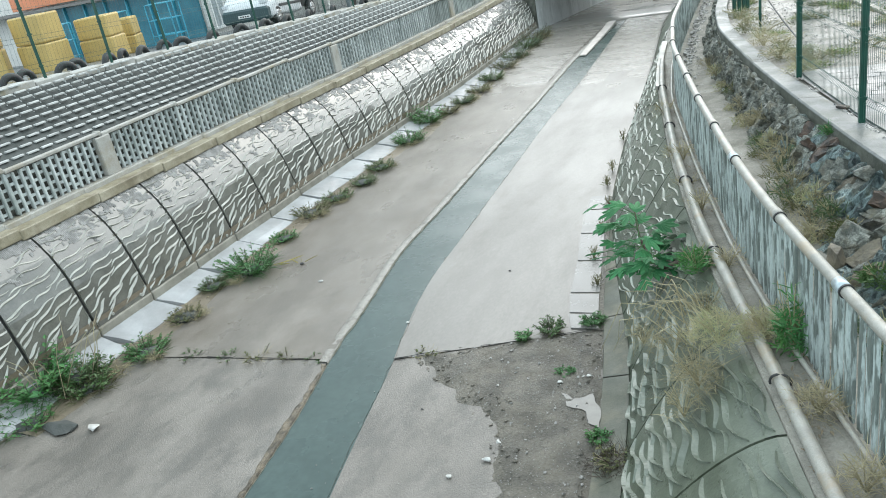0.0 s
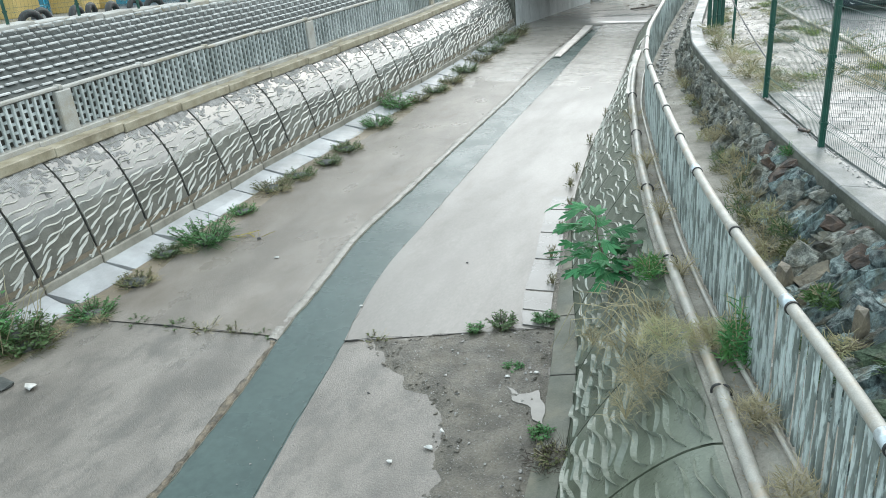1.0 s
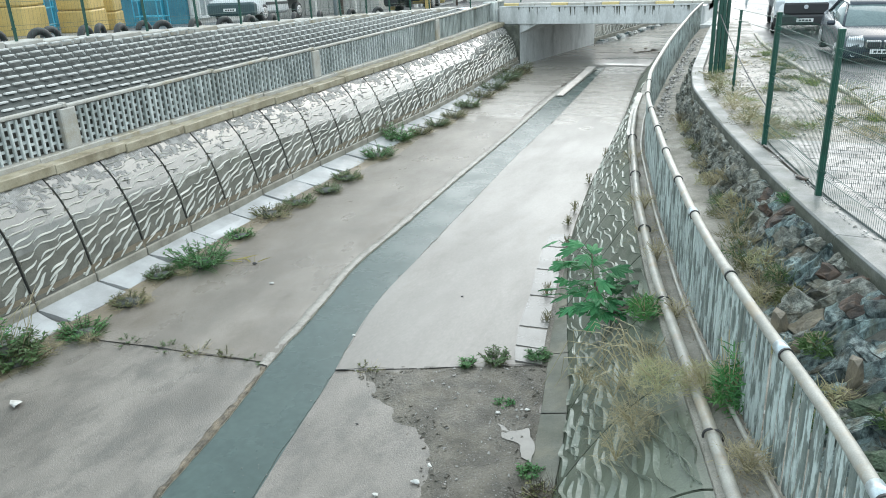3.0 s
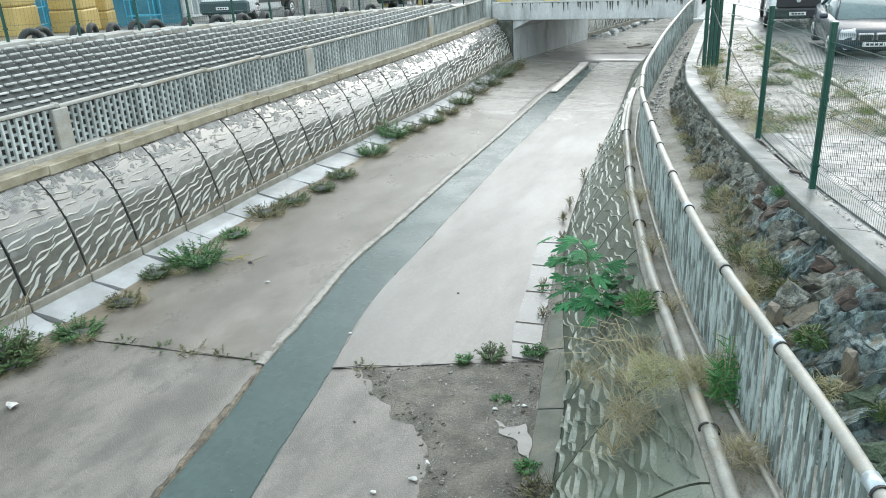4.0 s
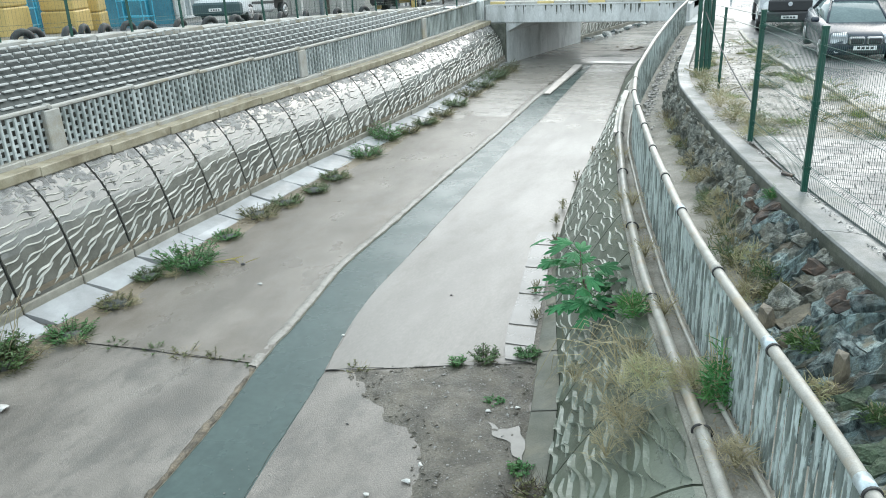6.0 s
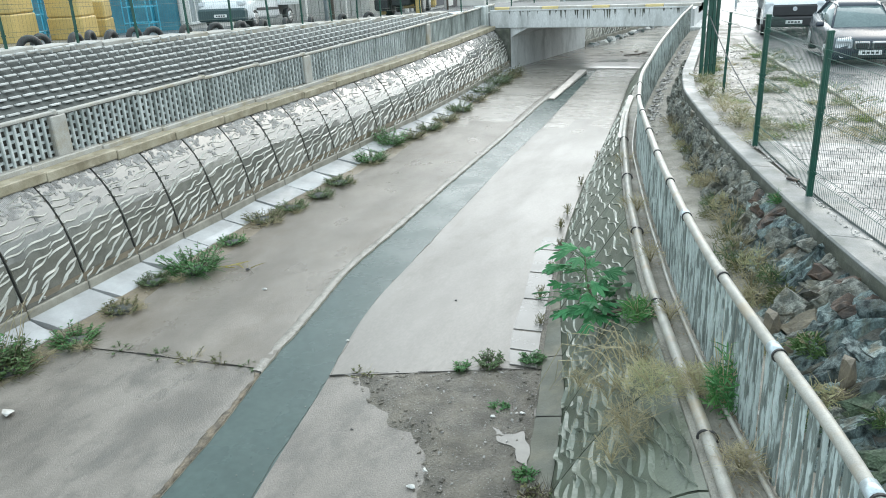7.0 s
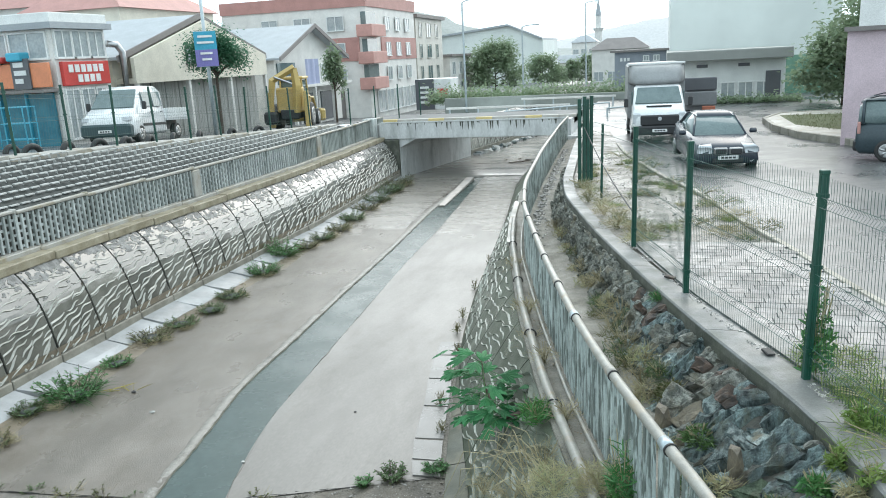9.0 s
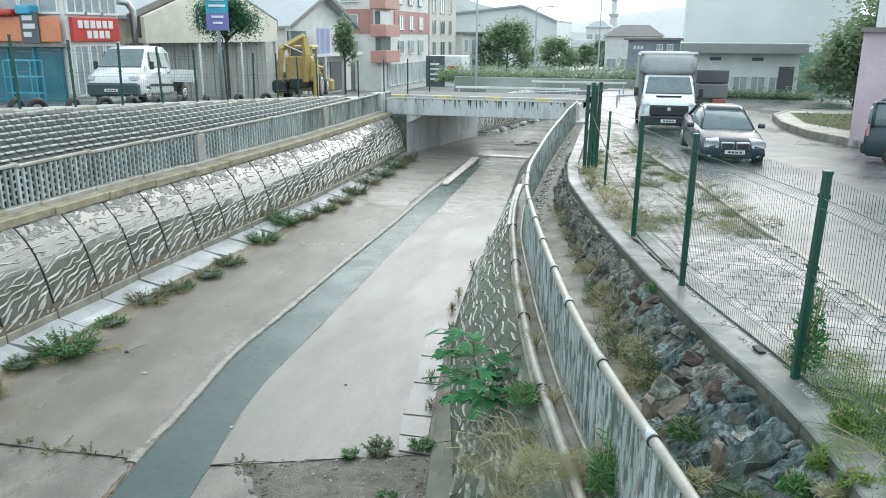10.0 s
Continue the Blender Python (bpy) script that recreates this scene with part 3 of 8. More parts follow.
def left_panel(seed):
    r = random.Random(seed)
    m = Mesh()
    at = lambda u, v, h: on_profile((u - 0.5) * (PW - 0.06), v, h)
    m.sheet([[at(u / 6, v / 12, 0.004 * noise.noise((u, v, seed))) for u in range(7)] for v in range(13)])
    m.sheet([[at(e, v / 12, 0) for v in range(13)] if k == 0 else [at(e, v / 12, -0.07) for v in range(13)] for k, e in ((0, 0), (1, 0))])
    m.sheet([[at(1, v / 12, 0) for v in range(13)], [at(1, v / 12, -0.07) for v in range(13)]])
    L = arc[-1]
    w = Mesh()
    v = 0.07
    while v < 0.93:
        low = max(0, 0.4 - v) / 0.4
        u = r.uniform(-0.05, 0.12)
        while u < 1.0:
            ln = r.uniform(0.5, 0.8) * (1 - 0.4 * low)
            ang = 0.06 + r.uniform(-0.1, 0.14) + low * r.uniform(0.35, 0.75) + (0.12 if v < 0.6 else 0.0)
            ridge(w, at, u + 0.08, v + r.uniform(-0.02, 0.02), ln, ang, r.uniform(0.018, 0.029) * (1 + 0.45 * low), r.uniform(0.026, 0.04) * (1.0 if v < 0.75 else 0.6), r.uniform(0.02, 0.04) * (1 - 0.85 * low) * r.choice((1, 1, 1, -1)), PW, L, 9)
            u += r.uniform(0.32, 0.5) - 0.16 * low + 0.12 * (v > 0.7)
        v += r.uniform(0.062, 0.082)
    # small round bosses above the foot
    for u in (0.3, 0.86):
        c0 = at(u, 0.035, 0)
        w.rings([[c0 + Vector((h, q * math.cos(a), q * math.sin(a))) for a in frange(0, 5.5, 0.78)] for q, h in ((0.035, 0), (0.028, 0.022), (0.01, 0.03))])
    scab, n = Mesh(), 44
    for j in range(26):
        for i in range(n):
            u, v = i / n, 0.6 + 0.39 * j / 26
            if noise.noise((u * 3.5 + seed * 7, v * 9, seed)) + 0.7 * noise.noise((u * 14, v * 22, seed + 3)) + (v - 0.84) * 2.6 > 0.05:
                q = [(u + 0.003, v), (u + 1 / n, v), (u + 1 / n, v + 0.015), (u + 0.003, v + 0.015)]
                scab.add([at(min(a, 0.995), b, 0.007 + 0.008 * abs(noise.noise((a * 40, b * 60, seed)))) for a, b in q], [(0, 1, 2, 3)])
    return relief_data(m, w, PANEL, CREST, scab)


bank = thing("wall_far_bank", "sloping canal wall of concrete panels with wave relief", "wall", kind="structure")
variants = [left_panel(s) for s in range(5)]
backing = Mesh()
g = []
for y in frange(NEAR, BRIDGE, 1.0):
    g.append([(foot_l(y) + p[0] - 0.035, y, p[1] + drop(y) * max(0, (p[1] - 0.33) / 1.9)) for p in PROFILE] + [(foot_l(y) - 1.5, y, 2.3 + drop(y))])
# black sheet added behind the panels as the shade in their joints
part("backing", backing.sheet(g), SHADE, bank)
part("foot_backing", Mesh().sheet([[(foot_l(y) - 0.04, y, 0.5), (foot_l(y) - 0.04, y, -0.1), (foot_l(y) + 0.76, y, -0.0)] for y in frange(NEAR, BRIDGE, 1.0)]), SILT, bank)
PANELS = [8.56 + PW * i for i in range(-7, 21)]
for i, y0 in enumerate(PANELS):
    yc = y0 + PW / 2
    lean = math.atan2(foot_l(y0 + PW) - foot_l(y0), PW)
    ob = part("relief_panel", variants[i * 3 % 5], PANEL, bank, at=Matrix.Translation((foot_l(yc), yc, 0)) @ Matrix.Rotation(-lean, 4, "Z") @ Matrix.Diagonal((1, 1, 1 + drop(yc) / 2.2, 1)))
    k = Mesh().chamfer(-0.05, 0.02 + rng.uniform(0, 0.012), -PW / 2 + 0.012, PW / 2 - 0.012, -0.05, 0.33, 0.015)
    part("kerb_block", k, KERB, bank, at=Matrix.Translation((foot_l(yc), yc, 0)) @ Matrix.Rotation(-lean, 4, "Z"))
    e0, e1, e2, e3 = (rng.uniform(0.01, 0.04), rng.uniform(0.02, 0.12), rng.uniform(0.01, 0.04), rng.uniform(0.02, 0.12))
    lo, hi, wd = -PW / 2, PW / 2, rng.uniform(0.66, 0.8)
    rim = [(0.02, lo + e0, 0.17), (0.02, hi - e2, 0.17), (0.42, hi - (e2 + e3) / 2 + rng.uniform(-0.03, 0.03), 0.1), (wd, hi - e3, 0.035), (wd + rng.uniform(-0.04, 0.04), (lo + hi) / 2, 0.03), (wd, lo + e1, 0.035), (0.42, lo + (e0 + e1) / 2 + rng.uniform(-0.03, 0.03), 0.1)]
    a = Mesh().rings([[(x, y, -0.06) for x, y, z in rim], rim], True)
    part("apron_slab", a, APRON, bank, at=Matrix.Translation((foot_l(yc), yc, rng.uniform(-0.015, 0.01))) @ Matrix.Rotation(-lean + rng.uniform(-0.02, 0.02), 4, "Z") @ Matrix.Rotation(rng.uniform(-0.02, 0.02), 4, "X"))

# coping along the wall's top, in lengths, and the ledge behind
top = thing("coping", "stained concrete coping blocks along the wall head", "coping", kind="structure")
y = NEAR
while y < BRIDGE - 0.3:
    ln = 1.9
    yc = y + ln / 2
    lean = math.atan2(foot_l(y + ln) - foot_l(y), ln)
    at = Matrix.Translation((foot_l(yc), yc, drop(yc) + rng.uniform(-0.012, 0.008))) @ Matrix.Rotation(-lean, 4, "Z")
    part("coping_block", Mesh().chamfer(-1.13, -0.78, -ln / 2 + 0.008, ln / 2 - 0.008, 2.2, 2.4, 0.02), COPING_Y, top, at=at)
    part("ledge_block", Mesh().chamfer(-1.5, -1.14, -ln / 2 + 0.006, ln / 2 - 0.006, 2.2, 2.5, 0.02), COPING, top, at=at)
    y += ln

# precast balustrade: bays of fins and short cross pieces between posts, solid near the bridge
def bal_bay(ln, h, seed, holes):
    r = random.Random(seed)
    m = Mesh()
    n = round(ln / 0.17)
    for k in range(n + 1):
        c = -ln / 2 + ln * k / n
        m.chamfer(-0.045 + r.uniform(-0.006, 0.006), 0.04, c - 0.026, c + 0.026, 0, h - 0.03, 0.014)
        if k < n:
            for q in range(5):
                z = 0.06 + q * (h - 0.16) / 4 + (0.07 if k % 2 else 0)
                m.box(-0.045, -0.012, c + 0.02, c + ln / n - 0.02, z, min(z + 0.055, h - 0.03))
    if not holes:
        m.box(-0.045, 0.0, -ln / 2, ln / 2, 0.0, h - 0.03)
    return m.data("fin_grille", BALU if holes else BALU_W)


BAY = 2.39
bays = {(s, o): bal_bay(BAY - 0.02, 0.84, s, o) for s in range(3) for o in (True, False)}
group = "balustrade bays on the far bank"
posts = [11.25 + 9.6 * i for i in range(-1, 3)]
y = 11.25 - 6 * BAY + 0.02
i = 0
while y < BRIDGE - 1.0:
    yc = y + BAY / 2
    lean = math.atan2(foot_l(y + BAY) - foot_l(y), BAY)
    b = thing("balustrade_bay", "weathered grey precast balustrade bay of slim fins" if y < 26 else "weathered grey solid balustrade bay with ribbed face", "balustrade", group, at=Matrix.Translation((foot_l(yc) - 1.33, yc, 2.49 + drop(yc))) @ Matrix.Rotation(-lean, 4, "Z"))
    part("fin_grille", bays[(i % 3, y < 26)], BALU, b)
    part("top_rail", Mesh().chamfer(-0.065, 0.07, -BAY / 2 + 0.005, BAY / 2 - 0.005, 0.83, 0.895, 0.015), COPING, b)
    part("cap", Mesh().chamfer(-0.08, 0.085, BAY / 2 - 0.11, BAY / 2 - 0.004, 0.82, 0.915, 0.02), COPING, b, "pale joint cap")
    # added dark board that gives the gaps between fins their shade
    part("back_board", Mesh().box(-0.13, -0.1, -BAY / 2, BAY / 2, 0.0, 0.8), MORTAR_SHADE, b, "dark board standing in for shade behind the fins")
    y += BAY
    i += 1
for yp in posts:
    p = Mesh().chamfer(-0.07, 0.09, -0.19, 0.19, 0, 0.82, 0.02)
    solid("balustrade_post", p, COPING, "plain pale concrete post set between balustrade bays", "post", "balustrade posts", at=Matrix.Translation((foot_l(yp) - 1.31, yp, 2.49 + drop(yp))))

# ---------------------------------------------------------------- bridge with a culvert bay and an open bay
bridge = thing("bridge", "stained pale concrete road bridge over the canal", "bridge")
m = Mesh()
m.box(-16.2, -4.3, BRIDGE, BRIDGE + 6.2, 2.06, 2.84)
part("deck", m, ROUGHC, bridge)
part("edge_beam", Mesh().chamfer(-14.3, -4.4, BRIDGE - 0.12, BRIDGE, 2.08, 2.95, 0.02), ROUGHC, bridge)
part("carriageway", Mesh().box(-16.2, -4.3, BRIDGE + 1.6, BRIDGE + 6.0, 2.5, 2.87), ROADWAY, bridge, "worn grey carriageway")
part("abutment", Mesh().prism([(-15.6, BRIDGE - 0.05), (-13.2, BRIDGE - 0.05), (-11.5, BRIDGE + 8.7), (-15.6, BRIDGE + 8.7)], -0.1, 2.06), ROUGHC, bridge)
part("haunch", Mesh().add([(x, y, z) for dx, y in ((0, BRIDGE - 0.04), (1.68, BRIDGE + 8.6)) for x, z in ((-13.22 + dx, 1.62), (-12.3 + dx, 2.07), (-13.22 + dx, 2.07))], [(0, 1, 2), (5, 4, 3), (0, 3, 4, 1), (1, 4, 5, 2), (2, 5, 3, 0)]), ROUGHC, bridge, "sloping haunch under the deck")
part("abutment", Mesh().box(-5.2, -3.4, BRIDGE - 0.6, BRIDGE + 13, -0.1, 2.06), ROUGHC, bridge)
# mossy return wall where the bank wall meets the abutment, and the balustrade's end post
part("wing_wall", Mesh().chamfer(-14.5, -13.22, BRIDGE - 0.3, BRIDGE - 0.06, 0, 2.06, 0.03), MOSS_SHADE, bridge, "dark mossy return wall")
part("end_post", Mesh().chamfer(-14.95, -14.35, BRIDGE - 0.75, BRIDGE - 0.14, 2.0, 3.2, 0.04), BALU, bridge, "dark weathered end post")
# dark water streaks under the beam's top edge
m, r = Mesh(), random.Random(15)
for k in range(46):
    x = -13.4 + 9.0 * r.random()
    x = x if k % 3 else (-12.2, -9.8, -9.0, -7.2)[k // 3 % 4] + r.gauss(0, 0.25)
    w, h = r.uniform(0.015, 0.055), r.choice((0.12, 0.2, 0.32, 0.5))
    m.add([(x - w, BRIDGE - 0.124, 2.94), (x + w, BRIDGE - 0.124, 2.94), (x + w * 0.7, BRIDGE - 0.124, 2.94 - h * 0.7), (x + w * 0.1, BRIDGE - 0.124, 2.94 - h), (x - w * 0.5, BRIDGE - 0.124, 2.94 - h * 0.6)], [(0, 4, 3, 2, 1)])
tagged(part("water_streaks", m, MOSS_SHADE, bridge), kind="stuff")
part("shelf_course", Mesh().chamfer(-13.9, -4.4, BRIDGE - 0.15, BRIDGE - 0.12, 2.9, 2.97, 0.01), ROUGHC, bridge)
for k in range(12):
    x0 = -14.6 + k * 0.87
    part("kerb_stone", Mesh().chamfer(x0, x0 + 0.85, BRIDGE + 1.3, BRIDGE + 1.58, 2.84, 2.98, 0.02), KERB_Y if k % 3 == 0 else COPING, bridge, "yellow painted kerb" if k % 3 == 0 else "pale worn kerb")
# rocks and water beyond the bridge
r = random.Random(5)


def rock(m, c, s, r, n=14):
    bm = bmesh.new()
    for _ in range(n):
        d = Vector((r.gauss(0, 1), r.gauss(0, 1), r.gauss(0, 1))).normalized()
        bm.verts.new(Vector((d.x * s[0], d.y * s[1], d.z * s[2])) * r.uniform(0.8, 1.1) + Vector(c))
    bmesh.ops.convex_hull(bm, input=bm.verts)
    bmesh.ops.delete(bm, geom=[v for v in bm.verts if not v.link_faces], context="VERTS")
    bm.verts.index_update()
    m.add([v.co.copy() for v in bm.verts], [[v.index for v in f.verts] for f in bm.faces])
    bm.free()
    return m


far_foot = lambda y: float(np.interp(y, (47.6, 58.5, 70), (-11.55, -9.5, -8.2)))
for k in range(20):
    y = 48.2 + k * 0.62
    s = r.uniform(0.16, 0.42)
    dark = k % 3 == 0
    solid("rock", rock(Mesh(), (0, 0, 0), (s, s * 0.9, s * 0.6), r), STONE if dark else PALE, "dark wet rock at the canal edge" if dark else "pale angular rock at the canal edge", "rock", "rocks past the bridge", at=Matrix.Translation((far_foot(y) + r.uniform(0.15, 0.55), y, 0.08)))
beyond = thing("wall_past_bridge", "sloping canal wall with wave relief continuing past the bridge", "wall", kind="structure")
for k in range(14):
    y0 = 47.7 + k * PW
    yc = y0 + PW / 2
    at = Matrix.Translation((far_foot(yc), yc, 0)) @ Matrix.Rotation(-math.atan2(far_foot(y0 + PW) - far_foot(y0), PW), 4, "Z")
    part("relief_panel", variants[k * 2 % 5], PANEL, beyond, at=at)
    part("kerb_block", Mesh().chamfer(-0.1, 0.06, -PW / 2, PW / 2, -0.05, 0.36, 0.02), KERB, beyond, at=at)
    part("apron_slab", Mesh().prism([(0.06, -PW / 2 + 0.1), (0.5, -PW / 2 + 0.2), (0.5, PW / 2 - 0.1), (0.06, PW / 2 - 0.05)], -0.05, 0.12), APRON, beyond, at=at)
m = Mesh()
for k in range(7):
    x, y = r.uniform(-9.0, -7.0), r.uniform(43, 46)
    m.tube([(x, y, 0.04), (x + r.uniform(-0.6, 0.6), y + r.uniform(-0.3, 0.3), 0.08)], 0.025, 5)
solid("driftwood", m, TWIG, "dark sticks stranded in shallow water", "driftwood", kind="stuff")
solid("revetment", Mesh().sheet([[(-5.3, y, -0.1), (-4.9, y, 1.6), (-4.5, y, 2.3)] for y in frange(47, 72, 3)]), KERB, "sloping grey stone revetment past the bridge", "wall", kind="structure")
solid("revetment", Mesh().box(-16, -4, 71.5, 72, -0.2, 1.6), ROUGHC, "concrete cross wall closing the canal", "wall", kind="structure")
# a white-topped beam lying along the gutter near the bridge
m = Mesh().rings([[(-w, y, 0), (w, y, 0), (w, y, h - 0.02), (w - 0.03, y, h), (-w + 0.03, y, h), (-w, y, h - 0.02)] for y, w, h in ((-3.6, 0.13, 0.05), (-2.0, 0.15, 0.07), (0, 0.17, 0.09), (2.0, 0.19, 0.12), (3.3, 0.21, 0.15), (3.45, 0.19, 0.14))], True)
solid("concrete_beam", m, mat("washed_beam_concrete", (0.62, 0.55, 0.5), (0.4, 0.35, 0.31), 2.5, 40, 0.4, 0.6, 0.4, 0.008), "long pale concrete beam lying beside the gutter", "beam", at=pose(-9.12, 34.7, 0.0, 0, 0, 3.2))

# ---------------------------------------------------------------- planter block slope on the far bank
slope = thing("planter_wall", "stepped slope of hollow grey concrete planter blocks", "retaining wall", kind="structure")
soil = Mesh()
ys = frange(NEAR, BRIDGE - 1, 1.0)
soil.sheet([[(foot_l(y) - 1.45, y, 2.5 + drop(y)), (foot_l(y) - 1.5, y, 3.2 + drop(y)), (-15.75, y, max(z_left(-16, y) - 0.1, 3.0 + drop(y))), (-16.4, y, max(z_left(-16, y) - 0.03, 2.9))] for y in ys])
part("soil", soil, SOIL, slope)
BL = 0.35
blk = Mesh()
blk.chamfer(-0.035, 0.045, -BL / 2 + 0.048, BL / 2 - 0.048, 0.005, 0.04, 0.006)
blk.chamfer(-0.12, -0.036, -BL / 2 + 0.04, -BL / 2 + 0.06, -0.09, -0.02, 0.006)
blk = blk.data("block", BLOCK)
far_blocks, made = Mesh(), 0
RUN, RISE = 0.188, 0.122
for row in range(12):
    for k in range(int((BRIDGE - 2) / BL) + 8):
        y = NEAR + k * BL + 0.04 * row
        x, z = foot_l(y) - 1.62 - row * RUN, 3.27 + drop(y) + row * RISE
        if y > BRIDGE - 2 or z > z_left(-16, y) + 0.03:
            continue
        tilt = rng.uniform(-0.03, 0.03)
        if 9.5 < y < 20 and made < 300:
            ob = part("block", blk, BLOCK, slope, at=pose(x, y, z + rng.uniform(-0.01, 0.01), 0, 0, math.degrees(tilt)))
            made += 1
        else:
            far_blocks.chamfer(x - 0.035, x + 0.045, y - BL / 2 + 0.048, y + BL / 2 - 0.048, z + (0.005 if y < 20 else 0.018), z + 0.04, 0.005)
            far_blocks.box(x - 0.12, x - 0.036, y - BL / 2 + 0.04, y - BL / 2 + 0.06, z - 0.09, z - 0.02)
tagged(part("block_rows", far_blocks, BLOCK, slope), kind="stuff")
# kerb stones at the street edge and the green wire fence above
edge = thing("street_kerb", "pale concrete kerb along the street edge", "kerb", kind="structure")
for k, y in enumerate(frange(NEAR, BRIDGE - 2, 1.0)[:-1]):
    part("kerb_stone", Mesh().chamfer(-16.35, -15.8, y + 0.01, y + 0.98, z_left(-16, y + 0.5) - 0.12, z_left(-16, y + 0.5) + 0.05, 0.02), COPING, edge)


def wire_panel(ln, h, step=0.05, r=0.0026):
    m = Mesh()
    for k in range(int(ln / step) + 1):
        u = k * step
        pts = []
        for z, d in ((0, 0), (0.2, 0), (0.25, 0.035), (0.3, 0), (h * 0.5 - 0.05, 0), (h * 0.5, 0.035), (h * 0.5 + 0.05, 0), (h - 0.3, 0), (h - 0.25, 0.035), (h - 0.2, 0), (h, 0)):
            pts.append((u, d, z))
        m.tube(pts, r, 3, False)
    for z in (0.2, 0.3, h * 0.5 - 0.05, h * 0.5 + 0.05, h - 0.3, h - 0.2):
        m.tube([(0, 0, z), (ln, 0, z)], r * 1.5, 4, False)
    return m


def fence_post(h, w=0.07, flange=True):
    m = Mesh().chamfer(-w / 2, w / 2, -w / 2, w / 2, 0, h, 0.01)
    if flange:
        m.chamfer(-w / 2 - 0.003, w / 2 + 0.003, -w / 2 - 0.003, w / 2 + 0.003, h - 0.03, h + 0.012, 0.008)
        for z in (0.3, h * 0.55, h - 0.25):
            m.box(-w / 2 - 0.007, w / 2 + 0.007, -w / 2 - 0.007, w / 2 + 0.007, z, z + 0.04)
    return m


LP = [16.4 + 1.98 * (i - 6) for i in range(17)]
for a, b in zip(LP, LP[1:]):
    za, zb = z_left(-16, a), z_left(-16, b)
    f = thing("wire_fence_panel", "green steel mesh fence panel with post beside the street", "fence", "street fence on the far bank", at=Matrix.Translation((-16.05, a, za)))
    part("post", fence_post(1.86 + rng.uniform(-0.04, 0.04), 0.06), GREEN, f, at=pose(0, 0, 0, rng.uniform(-2, 2), rng.uniform(-2, 2), 0))
    w = wire_panel(b - a - 0.08, 1.7, 0.1, 0.0022)
    part("wire_mesh", w, GREEN, f, at=Matrix.Translation((0, 0.04, 0.08)) @ Matrix.Rotation(math.atan2(zb - za, b - a), 4, "X") @ Matrix.Rotation(math.pi / 2, 4, "Z"))

# ---------------------------------------------------------------- near bank: relief slope, lower pipe, railing, ledge
near = thing("wall_near_bank", "sloping mossy concrete canal wall with wave relief", "wall", kind="structure")


def foot_w(y):
    """The foot slab is wide at the near end and dies out along the canal."""
    return float(np.interp(y, (9.5, 13.5), (0.36, 0.06)))


def near_at(y0, y1):
    def at(u, v, h):
        y = y0 + (y1 - y0) * u
        xa, xb = foot_r(y) + foot_w(y), pipe_x(y) - 0.1
        e = float(np.interp(y, (6.5, 11), (1.45, 1.08)))
        x, z = xa + (xb - xa) * v, 0.1 + 1.75 * (1 - (1 - v) ** e)
        dz = 1.75 * e * max(1 - v, 0.02) ** (e - 1)
        k = math.hypot(xb - xa, dz)
        return Vector((x - h * dz / k, y, z + h * (xb - xa) / k))
    return at


edges = [-3, -1.3, 0.4, 2.1, 3.8, 5.5, 7.1, 8.7, 10.3, 11.9, 13.5, 15.1, 16.7, 18.3, 19.9, 21.5, 23.2, 25, 27, 29, 31, 33, 35, 37, 38.8]
g = [[near_at(y, y + 0.1)(0, v / 16, -0.06) for v in range(17)] for y in frange(NEAR, BRIDGE, 0.2)]
# black sheet puts joint shade between the near panels
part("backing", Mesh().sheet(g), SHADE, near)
for i, (a, b) in enumerate(zip(edges, edges[1:])):
    r = random.Random(i + 50)
    at = near_at(a + 0.014, b - 0.014)
    m = Mesh()
    m.sheet([[at(u / 14, v / 20, 0) for u in range(15)] for v in range(21)])
    m.sheet([[at(0, v / 8, h) for v in range(9)] for h in (0, -0.06)])
    m.sheet([[at(1, v / 8, h) for v in range(9)] for h in (0, -0.06)])
    w = Mesh()
    if 3 < a < 24:
        W, L = b - a, (at(0.5, 1, 0) - at(0.5, 0, 0)).length
        v, close = 0.05, a < 9
        while v < 0.95:
            u = r.uniform(0.0, 0.3)
            while u < 0.97:
                ang = -0.16 + r.uniform(-0.2, 0.2)
                ln = r.uniform(0.6, 1.05)
                u0 = min(max(u, ln / 2 / W + 0.02), 0.98 - ln / 2 / W)
                ridge(w, at, u0, v + r.uniform(-0.025, 0.025), ln, ang, r.uniform(0.018, 0.028), r.uniform(0.04, 0.06) * (1 if close else 0.5), r.uniform(0.045, 0.075) * (1 if close else 0.5) * r.choice((1, 1, -1)), W, L, 12)
                u += r.uniform(0.34, 0.55) * (1 if close else 1.3)
            v += r.uniform(0.06, 0.085) * (1 if close else 1.3)
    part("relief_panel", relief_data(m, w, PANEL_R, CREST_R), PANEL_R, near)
    s = Mesh()
    s.sheet([[(foot_r(y) - 0.02, y, -0.05), (foot_r(y), y, 0.035), (foot_r(y) + foot_w(y), y, 0.12)] for y in frange(a + 0.012, b - 0.012, 0.3)])
    part("foot_slab", s, FOOT, near, "silt-stained foot slab")


def rub_off(y):
    """How far the rubble face leans out at its foot."""
    return float(np.interp(y, (6, 7.5, 8.8, 11.5, 14, 17), (1.12, 0.98, 0.78, 0.48, 0.32, 0.24)))


